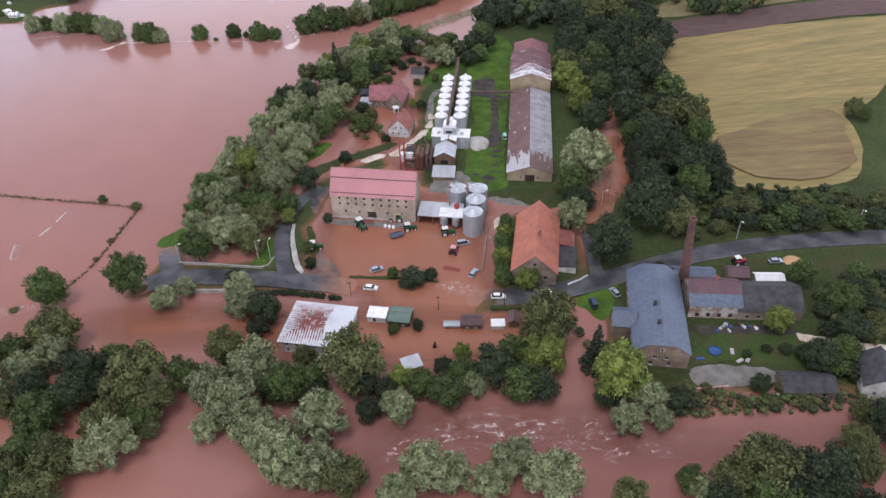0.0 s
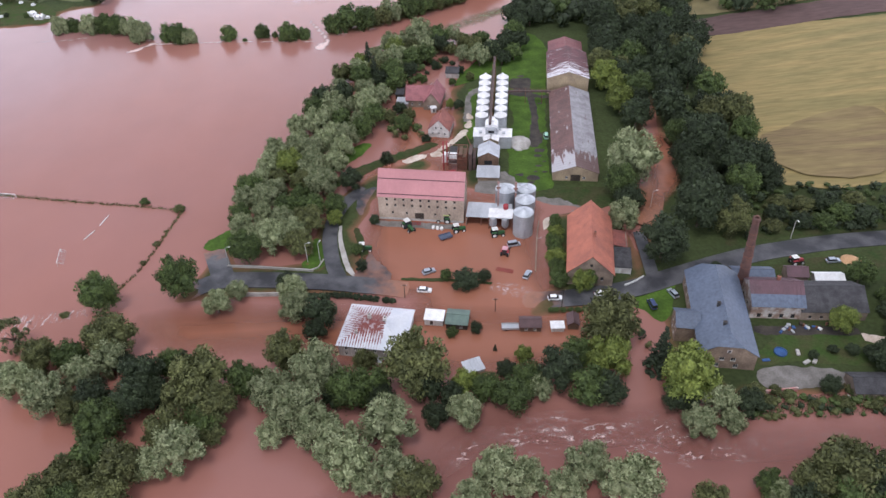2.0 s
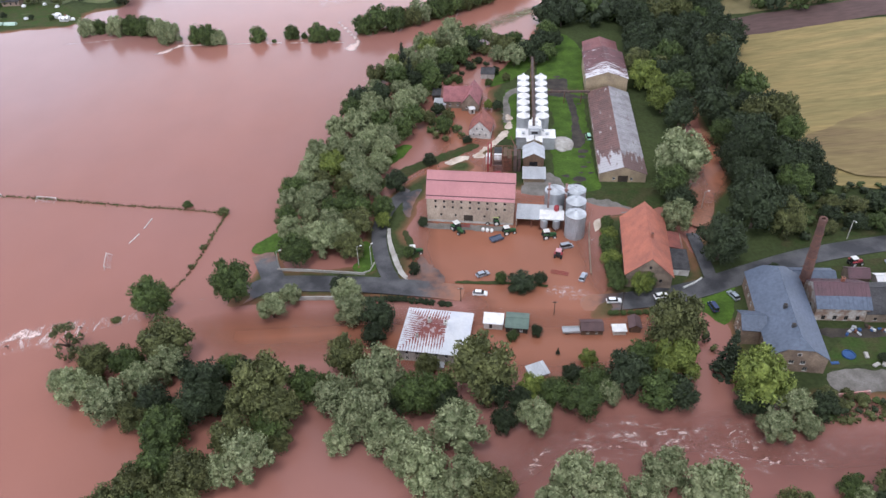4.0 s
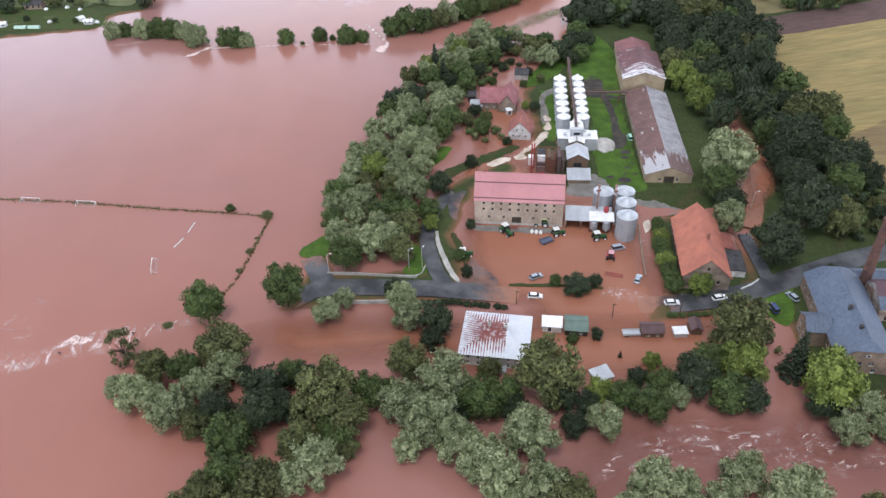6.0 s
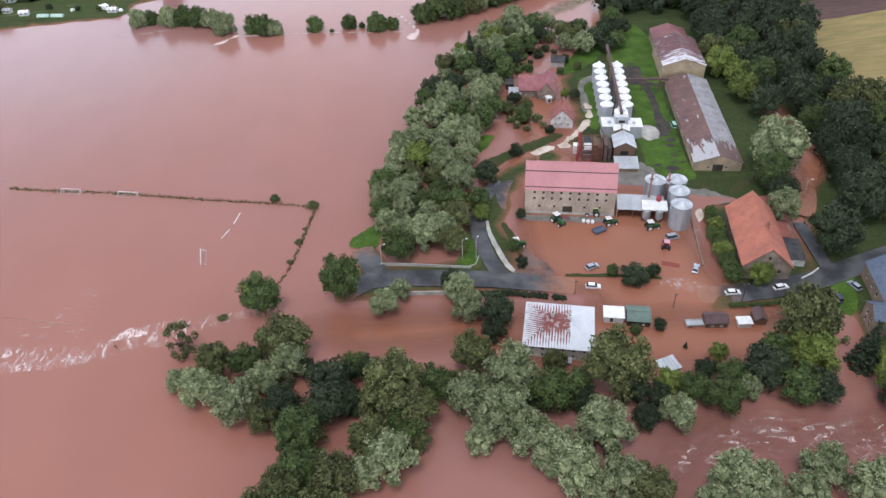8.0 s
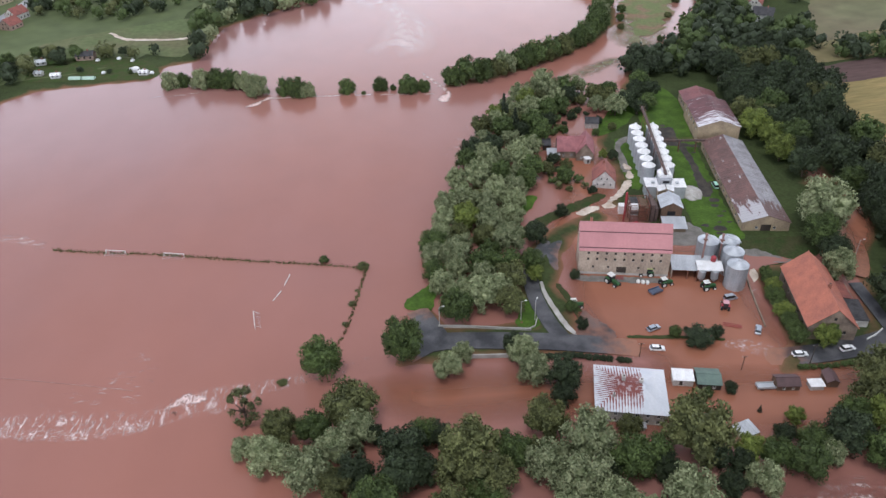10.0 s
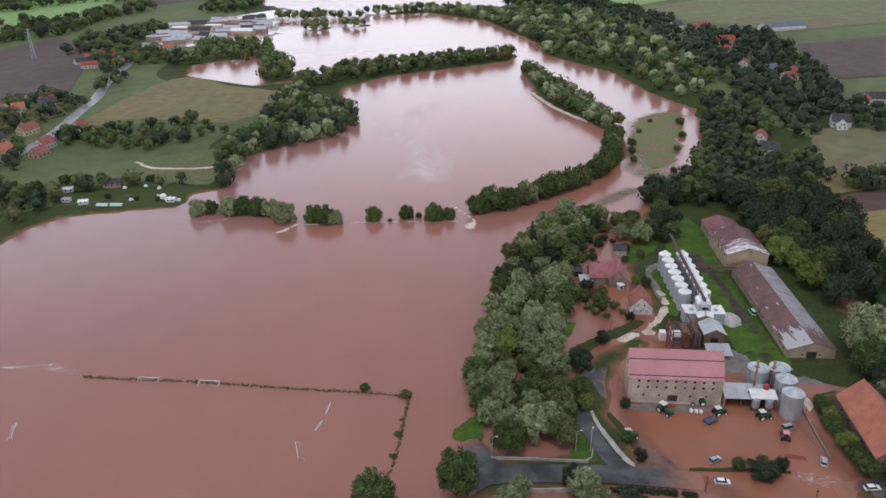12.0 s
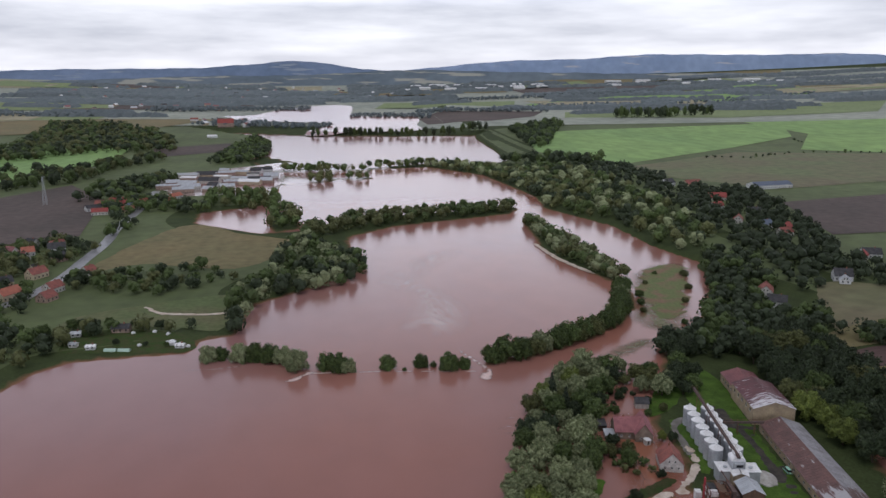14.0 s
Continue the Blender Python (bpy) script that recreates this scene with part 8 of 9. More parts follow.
sheet("foam", [(14, 121), (28, 116), (40, 112), (47, 105), (44, 103), (36, 108), (20, 111), (2, 112), (-8, 106), (-4, 114)], M["foam_rapids"], "foaming rapids in the river", "foam", z=0.06, step=3, jitter=0.6, kind="stuff")
sheet("foam", [(-14, 112), (10, 118), (40, 118), (60, 110), (90, 108), (110, 107), (110, 103), (70, 102), (48, 99), (20, 106), (-10, 102)], M["foam_rapids"], "streaked fast water of the river", "foam", z=0.04, step=4, jitter=0.8, kind="stuff")
sheet("foam", [(8, 172), (16, 170), (19, 166), (16, 162), (10, 165), (4, 169)], M["foam_yard"], "rippling shallow water where the yard drains", "foam", z=0.07, step=1.5, jitter=0.4, kind="stuff")
sheet("foam", [(24, 190), (28, 196), (29, 208), (26, 208), (23, 198)], M["foam_thin"], "rippling run of muddy water", "foam", z=0.07, step=1.5, jitter=0.4, kind="stuff")
sheet("foam", [(-69, 404), (-66, 402), (-60, 388), (-55, 375), (-54.6, 370), (-57, 362), (-61, 361), (-63, 367), (-60, 371), (-58, 374), (-62, 384)], M["foam_dam"], "white tongue of water through the dam gap", "foam", z=0.08, step=1.8, jitter=0.5, kind="stuff")
sheet("foam", [(-161, 371.5), (-154, 378), (-150, 383), (-146, 383), (-146, 381), (-151, 377), (-153, 373), (-157, 370.5)], M["foam_dam"], "white water spilling over the dam", "foam", z=0.08, step=1.6, jitter=0.4, kind="stuff")
sheet("foam", [(-212, 393), (-198, 394), (-186, 396), (-186, 393.5), (-200, 391), (-212, 390)], M["foam_river"], "white water spilling over the dam", "foam", z=0.08, step=1.6, jitter=0.4, kind="stuff")
sheet("foam", [(-147, 381.6), (-125, 380.6), (-100, 378.6), (-80, 376), (-64, 374), (-64, 372.2), (-80, 374), (-100, 376.6), (-125, 378.6), (-147, 379.4)], M["foam_dam"], "thin white line of water along the dam", "foam", z=0.08, step=1.4, jitter=0.3, kind="stuff")
sheet("foam", [(-60, 300), (-52, 312), (-46, 336), (-30, 358), (-24, 364), (-30, 366), (-44, 350), (-56, 326), (-66, 304)], M["foam_thin"], "broken foam along the tree belt", "foam", z=0.05, step=3, jitter=0.8, kind="stuff")
sheet("foam", [(-100, 440), (-60, 430), (-50, 500), (-70, 560), (-30, 640), (-60, 650), (-110, 560), (-90, 500)], M["foam_swirl"], "long pale swirls on the lake", "foam", z=0.05, step=12, jitter=2, fade=40, kind="stuff")


# ---- vehicles ----
def wheel(parent, x, y, r, w, rim_mat):
    t = part("wheel", lathe([(r * 0.55, -w / 2), (r * 0.92, -w / 2), (r, -w / 4), (r, w / 4), (r * 0.92, w / 2), (r * 0.55, w / 2)], 16), M["tyre"], parent, m=pose(x, y, r, 90, 0, 0))
    part("rim", lathe([(0, -w * 0.42), (r * 0.56, -w * 0.42), (r * 0.56, w * 0.42), (0, w * 0.42)], 12), rim_mat, t)


def car(x, y, z, turn, paint, label, kind="estate"):
    c = thing("car", pose(x, y, z, 0, 0, turn), label, "car", "parked cars")
    long_roof = kind == "van"
    prof = [(-2.15, 0.28), (2.1, 0.28), (2.2, 0.55), (2.15, 0.78), (1.2, 0.98), (-1.95, 1.0), (-2.2, 0.85), (-2.22, 0.5)]
    bm = bmesh.new()
    prism(bm, prof, -0.88, 0.88)
    bmesh.ops.bevel(bm, geom=[e for e in bm.edges], offset=0.07, segments=2, affect="EDGES")
    part("body", bm, paint, c)
    bm = bmesh.new()
    roof = [(1.2, 0.95), (0.45, 1.46), (-1.55, 1.48), (-2.05, 0.98)] if not long_roof else [(1.6, 0.95), (0.95, 1.85), (-2.1, 1.88), (-2.15, 0.98)]
    lo = [bm.verts.new((px, s * (0.82 if pz < 1 else 0.66), pz)) for s in (-1, 1) for px, pz in roof]
    bm.faces.new(lo[:4])
    bm.faces.new(lo[4:][::-1])
    for i in range(4):
        bm.faces.new((lo[i], lo[4 + i], lo[4 + (i + 1) % 4], lo[(i + 1) % 4]))
    cab = part("glasshouse", bm, M["dark_glass"], c)
    hh = roof[1][1]
    part("roof_panel", boxes((roof[2][0] + 0.05, roof[1][0] - 0.02, -0.64, 0.64, hh - 0.02, hh + 0.05)), paint, cab)
    for wx in (1.35, -1.35):
        for wy in (-0.8, 0.8):
            wheel(c, wx, wy, 0.32, 0.2, M["steel"])
    for s in (-1, 1):
        part("headlight", boxes((2.12, 2.2, s * 0.62 - 0.16, s * 0.62 + 0.16, 0.62, 0.76)), M["white_paint"], c)
        part("tail_light", boxes((-2.25, -2.18, s * 0.66 - 0.12, s * 0.66 + 0.12, 0.68, 0.88)), M["tractor_red"], c)
        part("mirror", boxes((0.85, 1.0, s * 0.9 - 0.09, s * 0.9 + 0.09, 0.98, 1.1)), paint, c)
    part("bumper", boxes((2.14, 2.26, -0.8, 0.8, 0.32, 0.5)), paint, c)
    return c


car(24.0, 161.8, 0.5, -3, M["car_white"], "white estate car on the wet road by the flood")
car(38.2, 162.0, 0.9, 8, M["car_white"], "white hatchback on the wet road")
car(-15.0, 170.0, -0.2, -10, M["car_white"], "white car driving through shallow flood water")
car(59.4, 160.2, 0.75, 108, M["car_silver"], "silver car parked on the grass by the workshop")
car(51.8, 156.0, 0.75, 96, M["car_blue"], "dark blue van parked on the grass", "van")
car(-16.8, 279.6, -0.3, 70, M["car_white"], "white car half drowned in the garden")
car(-13.2, 178.8, -0.1, 20, M["car_silver"], "dark silver car at the edge of the flooded yard")
car(17.6, 174.2, -0.2, 60, M["car_silver"], "grey car stranded by the yard wall")
car(38.4, 258.4, 0.8, 85, mat("pale_green_paint", (0.35, 0.62, 0.48), rough=0.4), "pale green car beside the long shed", "van")


def tractor(x, y, turn, paint, label, scale=1.0, cab_roof=None, z=-0.35):
    t = thing("tractor", pose(x, y, z, 0, 0, turn) @ Matrix.Scale(scale, 4), label, "tractor", "tractors")
    bm = bmesh.new()
    prism(bm, [(0.3, 0.7), (2.4, 0.8), (2.5, 1.35), (2.2, 1.6), (0.3, 1.75)], -0.4, 0.4)
    bmesh.ops.bevel(bm, geom=[e for e in bm.edges], offset=0.06, segments=2, affect="EDGES")
    part("bonnet", bm, paint, t)
    part("chassis", boxes((-1.2, 2.2, -0.3, 0.3, 0.5, 0.8)), M["dark_wood"], t)
    bm = bmesh.new()
    lo = [bm.verts.new(p) for p in ((-1.3, -0.75, 1.1), (0.35, -0.75, 1.1), (0.35, 0.75, 1.1), (-1.3, 0.75, 1.1))]
    hi = [bm.verts.new(p) for p in ((-1.2, -0.66, 2.65), (0.15, -0.66, 2.65), (0.15, 0.66, 2.65), (-1.2, 0.66, 2.65))]
    bm.faces.new(lo)
    bm.faces.new(hi)
    for i in range(4):
        bm.faces.new((lo[i], lo[(i + 1) % 4], hi[(i + 1) % 4], hi[i]))
    cab = part("cab", bm, M["dark_glass"], t)
    bm = boxes((-1.4, 0.35, -0.82, 0.82, 2.65, 2.85))
    bmesh.ops.bevel(bm, geom=[e for e in bm.edges], offset=0.06, segments=2, affect="EDGES")
    part("cab_roof", bm, cab_roof or M["white_paint"], cab)
    for s in (-1, 1):
        wheel(t, -0.8, s * 0.95, 0.92, 0.55, M["white_paint"])
        wheel(t, 1.8, s * 0.85, 0.6, 0.4, M["white_paint"])
        part("mudguard", boxes((-1.5, -0.1, s * 0.95 - 0.3, s * 0.95 + 0.3, 1.85, 1.95)), paint, t)
    bm = bmesh.new()
    tube(bm, (1.3, 0.28, 1.6), (1.3, 0.28, 2.5), 0.06, 0.06, 6)
    part("exhaust", bm, M["dark_wood"], t)
    return t


tractor(-19.0, 203.2, -62, M["tractor_green"], "green tractor with a white cab roof by the mill door", 1.25)
tractor(-6.2, 206.0, 170, M["tractor_green"], "green tractor with a pale cab roof beside the mill", 1.2, mat("pale_green_roof", (0.45, 0.5, 0.2), rough=0.5))
tractor(-2.2, 200.0, 10, M["tractor_green"], "old green tractor coupled to a trailer", 1.1)
tractor(10.6, 196.2, 5, M["tractor_green"], "green tractor in front of the silos", 1.15)
tractor(12.2, 186.0, 70, M["tractor_red"], "red tractor standing in the flooded yard", 1.1, mat("pink_cab_roof", (0.62, 0.35, 0.38), rough=0.5))
tractor(-34.0, 192.6, 0, M["tractor_green"], "green tractor parked on the verge", 1.1)
car(15.6, 190.0, -0.1, 10, M["car_silver"], "silver van in front of the silos", "van")


def trailer(x, y, turn, length, width, paint, label, drawbar=1.4):
    t = thing("trailer", pose(x, y, -0.3, 0, 0, turn), label, "trailer", "trailers")
    part("bed", boxes((-length / 2, length / 2, -width / 2, width / 2, 0.8, 0.95)), paint, t)
    part("sideboard", boxes((-length / 2, length / 2, -width / 2, -width / 2 + 0.06, 0.95, 1.5)), paint, t)
    part("sideboard", boxes((-length / 2, length / 2, width / 2 - 0.06, width / 2, 0.95, 1.5)), paint, t)
    part("tailboard", boxes((-length / 2, -length / 2 + 0.06, -width / 2 + 0.06, width / 2 - 0.06, 0.95, 1.5)), paint, t)
    part("drawbar", boxes((length / 2, length / 2 + drawbar, -0.07, 0.07, 0.7, 0.84)), M["rusty_steel"], t)
    for s in (-1, 1):
        wheel(t, -length * 0.25, s * (width / 2 - 0.1), 0.45, 0.3, M["rusty_steel"])
    return t


trailer(-6.6, 196.4, 20, 4.4, 2.3, mat("faded_blue_paint", (0.10, 0.12, 0.17), rough=0.7), "dark blue-grey trailer with junk in the yard")
trailer(9.0, 151.2, -4, 5.0, 2.2, M["grey_sheet"], "pale trailer heaped with scrap")
# white bagged silage bales beside the tractors
for bx, by in ((-10.4, 202.2), (-9.0, 201.7), (-7.6, 201.3)):
    bm = bmesh.new()
    bmesh.ops.create_uvsphere(bm, u_segments=14, v_segments=8, radius=1)
    for v in bm.verts:
        v.co = Vector((v.co.x * 0.62, v.co.y * 0.85, v.co.z * 0.8 + 0.45))
    me_ = bpy.data.meshes.new("bulk_bag")
    bm.to_mesh(me_)
    bm.free()
    me_.materials.append(M["white_paint"])
    ob = new("bulk_bag", me_)
    ob.matrix_basis = pose(bx, by, 0)
    tagged(ob, "white wrapped bulk bag standing in the yard", "bag", "bulk bags")


def harrow(x, y, turn, length, label):
    h = thing("harrow", pose(x, y, 0, 0, 0, turn), label, "farm implement", "harrows")
    for k in range(3):
        part("beam", boxes((-length / 2, length / 2, k * 0.7 - 0.05, k * 0.7 + 0.05, 0.25, 0.35)), M["tractor_red"], h)
    for k in range(int(length / 0.9) + 1):
        part("tine_bar", boxes((-length / 2 + k * 0.9 - 0.04, -length / 2 + k * 0.9 + 0.04, -0.2, 1.6, 0.15, 0.25)), M["tractor_red"], h)
    return h


harrow(10.6, 176.6, -22, 5.4, "long red harrow lying in shallow water")
harrow(-33.6, 187.6, 20, 3.0, "red implement on the verge")
harrow(-16.6, 204.8, -12, 4.0, "red implement against the mill wall")

# ---- walls, fences, posts ----
def rail_wall(name, pts, h, w, material, label, category="wall"):
    c = curve_points(pts, 3.0, False)
    bm = bmesh.new()
    for a, b in zip(c, c[1:]):
        d = np.array(b[:2]) - np.array(a[:2])
        n = np.array([-d[1], d[0]]) / max(np.linalg.norm(d), 1e-6) * w / 2
        pts4 = [(a[0] - n[0], a[1] - n[1]), (b[0] - n[0], b[1] - n[1]), (b[0] + n[0], b[1] + n[1]), (a[0] + n[0], a[1] + n[1])]
        lo = [bm.verts.new((p[0], p[1], (a[2] if i in (0, 3) else b[2]) - 0.6)) for i, p in enumerate(pts4)]
        hi = [bm.verts.new((p[0], p[1], (a[2] if i in (0, 3) else b[2]) + h)) for i, p in enumerate(pts4)]
        bm.faces.new(hi)
        for i in range(4):
            bm.faces.new((lo[i], lo[(i + 1) % 4], hi[(i + 1) % 4], hi[i]))
    me = bpy.data.meshes.new(name)
    bmesh.ops.recalc_face_normals(bm, faces=bm.faces)
    bm.to_mesh(me)
    bm.free()
    me.materials.append(material)
    return tagged(new(name, me), label, category, kind="structure")


rail_wall("wall_bridge_south", [(-74, 173.4, 0.6), (-64, 172.4, 0.6), (-56, 171.8, 0.6)], 0.8, 0.4, M["concrete"], "pale concrete parapet along the road")
rail_wall("wall_bridge_north", [(-78, 187.6, 0.5), (-70, 186.4, 0.6), (-58, 184, 0.6), (-50, 182.4, 0.6)], 0.7, 0.3, M["concrete"], "low pale parapet on the field side of the road")
rail_wall("wall_yard", [(20.4, 175.6, -0.2), (22.4, 186, -0.2), (24.4, 196, -0.1), (26, 202, 0.1)], 0.8, 0.4, M["barn_brick"], "dark broken yard wall in the water")
rail_wall("kerb_lane", [(-52, 182.6, 0.7), (-48.5, 184, 0.75), (-47, 188, 0.75)], 0.18, 0.3, M["concrete"], "curved pale kerb at the lane corner", "kerb")
rail_wall("wall_garden", [(46, 165.2, 0.6), (50, 167, 0.6), (53, 169, 0.6)], 1.0, 0.25, M["white_paint"], "white board fence beside the barn", "fence")
rail_wall("wall_river", [(66, 120.6, 0.2), (74, 120.8, 0.2), (80, 121, 0.2)], 1.3, 0.4, mat("faded_red_panel", (0.45, 0.18, 0.16), (0.5, 0.4, 0.36), rough=0.8, scale=0.5), "pale and red panels along the river bank")


def wire_fence(pts, label, h=1.4, gap=4.0):
    """A drowned wire fence with weed caught in it."""
    f = thing("fence", pose(0, 0, 0), label, "fence", "pitch fence")
    c = curve_points(pts, gap, False)
    bm0 = bmesh.new()
    tube(bm0, (0, 0, -1.5), (0, 0, h), 0.06, 0.06, 6)
    first = part("post", bm0, M["rusty_steel"], f, m=pose(c[0][0], c[0][1], 0))
    for p in c[1:]:
        part_copy(first, f, pose(p[0], p[1], TREE_RND.uniform(-0.2, 0.2), TREE_RND.uniform(-6, 6), TREE_RND.uniform(-6, 6), 0))
    bm = bmesh.new()
    for a, b in zip(c, c[1:]):
        for z in (0.25, 0.7, 1.15):
            tube(bm, (a[0], a[1], z), (b[0], b[1], z), 0.02, 0.02, 4)
    part("wire", bm, M["rusty_steel"], f)
    rng = np.random.default_rng(4)
    V, F = [], []
    for a, b in zip(c, c[1:]):
        for _ in range(26):
            t = rng.uniform()
            p = np.array([a[0] + (b[0] - a[0]) * t, a[1] + (b[1] - a[1]) * t, 0]) + rng.normal(size=3) * np.array([0.25, 0.35, 0.0])
            s = rng.uniform(0.15, 0.5)
            k = len(V)
            V += [p + np.array([-s, 0, -0.1]), p + np.array([s, rng.uniform(-s, s), -0.1]), p + np.array([rng.uniform(-s, s), rng.uniform(-s, s), rng.uniform(0.2, 0.8)])]
            F.append((k, k + 1, k + 2))
    me = mesh_of("weed", V, F, LEAF["O"])
    w = new("weed", me)
    w.parent = f
    tagged(w, "brown-green weed caught in the wire", kind="stuff")
    return f


wire_fence([(-214, 249), (-196, 244.8), (-173, 240.4), (-140, 232), (-114, 226), (-100, 222)], "drowned wire fence clogged with weed across the pitch")
wire_fence([(-100, 222), (-103, 206), (-107, 188), (-112, 178)], "drowned side fence clogged with weed")
tree(-114.5, 228, 3.6, "G", light=True, name="bush", squash=0.9, label="green bush in the drowned fence")
tree(-101, 222.5, 4.2, "O", light=True, name="bush", squash=0.7, label="weedy bush at the fence corner")
for x_, y_, w_ in ((-104.5, 203, 3.0), (-106.5, 193, 2.6), (-124, 169.5, 3.2), (-103, 210, 2.0)):
    tree(x_, y_, w_, "O", light=True, name="bush", squash=0.5, label="clump of drift weed on the drowned fence")


def goal(x, y, turn, label):
    g = thing("football_goal", pose(x, y, 0, 0, 0, turn), label, "goal", "football goals")
    for s in (-3.66, 3.66):
        bm = bmesh.new()
        tube(bm, (s, 0, -1.2), (s, 0, 1.5), 0.09, 0.09, 8)
        part("post", bm, M["white_paint"], g)
        bm = bmesh.new()
        tube(bm, (s, 0, 1.5), (s, 1.8, 0.2), 0.05, 0.05, 6)
        part("stay", bm, M["white_paint"], g)
    bm = bmesh.new()
    tube(bm, (-3.7, 0, 1.5), (3.7, 0, 1.5), 0.09, 0.09, 8)
    part("crossbar", bm, M["white_paint"], g)
    bm = bmesh.new()
    for k in range(8):
        tube(bm, (-3.6 + k * 1.03, 0.05, 1.45), (-3.6 + k * 1.03, 1.8, 0.15), 0.015, 0.015, 4)
    for k in range(4):
        tube(bm, (-3.6, 0.3 + 0.45 * k, 1.25 - 0.33 * k), (3.6, 0.3 + 0.45 * k, 1.25 - 0.33 * k), 0.015, 0.015, 4)
    part("net", bm, M["grey_sheet"], g)
    return g


goal(-135.2, 198.0, -80, "white football goal standing in the flood")
goal(-189.8, 243.4, 168, "white football goal by the far fence")
goal(-168.2, 238.6, 168, "white football goal by the far fence")
goal(-225.0, 219.0, 100, "white football goal at the pitch end")
rail_wall("rail_pitch", [(-126, 222, 0.0), (-127.4, 216, 0.0)], 0.25, 0.2, M["white_paint"], "white pitch rail just above the water", "rail")
rail_wall("rail_pitch", [(-128.2, 213, 0.0), (-130.4, 208, 0.0)], 0.25, 0.2, M["white_paint"], "white pitch rail just above the water", "rail")
rail_wall("rail_pitch", [(-214, 183.4, 0.0), (-190, 177.6, 0.0), (-166, 171.4, 0.0)], 0.08, 0.14, M["rust_light"], "white pitch rail just above the water", "rail")


def pole(x, y, h, label, lamp=False, lean=0.0, turn=0.0):
    z = float(land_height(x, y))
    p = thing("street_lamp" if lamp else "utility_pole", pose(x, y, z, 0, lean, turn), label, "street lamp" if lamp else "pole", "poles")
    bm = bmesh.new()
    tube(bm, (0, 0, -1), (0, 0, h), 0.14, 0.09, 8)
    part("shaft", bm, M["concrete"] if lamp else M["dark_wood"], p)
    if lamp:
        bm = bmesh.new()
        tube(bm, (0, 0, h - 0.1), (1.2, 0, h + 0.3), 0.05, 0.04, 6)
        part("arm", bm, M["steel"], p)
        part("lantern", boxes((1.0, 1.7, -0.16, 0.16, h + 0.24, h + 0.4)), M["white_paint"], p)
    else:
        part("crossarm", boxes((-0.8, 0.8, -0.06, 0.06, h - 0.5, h - 0.36)), M["dark_wood"], p)
        for s in (-0.65, 0, 0.65):
            part("insulator", lathe([(0, h - 0.36), (0.06, h - 0.34), (0.05, h - 0.2), (0, h - 0.18)], 8), M["white_paint"], p, m=pose(s, 0, 0))
    return p


for x_, y_ in ((-21.1, 167.4), (5.5, 158.6), (25.4, 158.4), (-152, 160.5), (-133, 166.5)):
    pole(x_, y_, 7.0 if x_ > -100 else 3.0, "dark wooden utility pole in the water", lean=-6 if x_ < -100 else 0)
for x_, y_, t_ in ((-77.5, 188.0, 0), (-48.0, 187.0, 60), (148, 186, -90), (106, 183.6, -90), (66, 206, 0), (-52.2, 188, 0)):
    pole(x_, y_, 7.5, "slim street lamp on a concrete post", True, turn=t_)

# ---- clutter by the farmhouse ----
cl = random.Random(12)
CLUTTER = [("white_paint", "white sack"), ("dark_wood", "dark timber offcut"), ("rusty_steel", "rusty drum"), ("blue_tarp", "folded blue tarpaulin"), ("grey_sheet", "bent sheet of metal")]
for k in range(26):
    mk, nm = CLUTTER[cl.randrange(5)]
    x_, y_ = cl.uniform(84, 101), cl.uniform(141.5, 144.2)
    bm = bmesh.new()
    if "drum" in nm:
        tube(bm, (0, 0, 0), (0, 0, 0.9), 0.32, 0.32, 10)
    else:
        box(bm, -cl.uniform(0.3, 0.9), cl.uniform(0.3, 0.9), -cl.uniform(0.2, 0.5), cl.uniform(0.2, 0.5), 0, cl.uniform(0.2, 0.8))
        bmesh.ops.bevel(bm, geom=[e for e in bm.edges], offset=0.06, segments=1, affect="EDGES")
    me_ = bpy.data.meshes.new("scrap_item")
    bm.to_mesh(me_)
    bm.free()
    me_.materials.append(M[mk])
    ob = new("scrap_item", me_)
    ob.matrix_basis = pose(x_, y_, float(land_height(x_, y_)) + 0.02, 0, 0, cl.uniform(0, 180))
    tagged(ob, nm + " in the heap by the farmhouse", "scrap", "scrap heap")
for k in range(22):
    mk, nm = CLUTTER[cl.choice((0, 0, 1, 4))]
    x_, y_ = cl.uniform(91, 98), cl.uniform(116.5, 118.5)
    bm = boxes((-cl.uniform(0.3, 0.8), cl.uniform(0.3, 0.8), -cl.uniform(0.2, 0.6), cl.uniform(0.2, 0.6), 0, cl.uniform(0.2, 0.7)))
    me_ = bpy.data.meshes.new("scrap_item")
    bm.to_mesh(me_)
    bm.free()
    me_.materials.append(M[mk])
    ob = new("scrap_item", me_)
    ob.matrix_basis = pose(x_, y_, float(land_height(x_, y_)) + 0.02, 0, 0, cl.uniform(0, 180))
    tagged(ob, nm + " tipped beside the ruined shed", "scrap", "scrap heap")
sheet("dirt_yard", [(78, 144.6), (92, 143.4), (106, 141), (106, 138.6), (92, 140), (79, 141)], M["dark_soil"], "dark trodden dirt before the farmhouse", "yard", lift=0.14, step=2.5, jitter=0.4)
sheet("gravel_yard", [(72, 128), (78, 129), (90, 127.6), (96, 124.4), (90, 121.6), (78, 121.4), (72, 123)], M["grey_dirt"], "grey gravel yard behind the workshop", "yard", lift=0.12, step=2.5, jitter=0.4)
sheet("lawn", [(73, 131), (84, 141), (100, 140), (116, 134), (130, 137), (140, 130), (112, 127), (96, 128), (84, 130)], M["lawn_dull"], "mown grass between workshop and farmhouse", "lawn", lift=0.1, step=4, jitter=0.5)
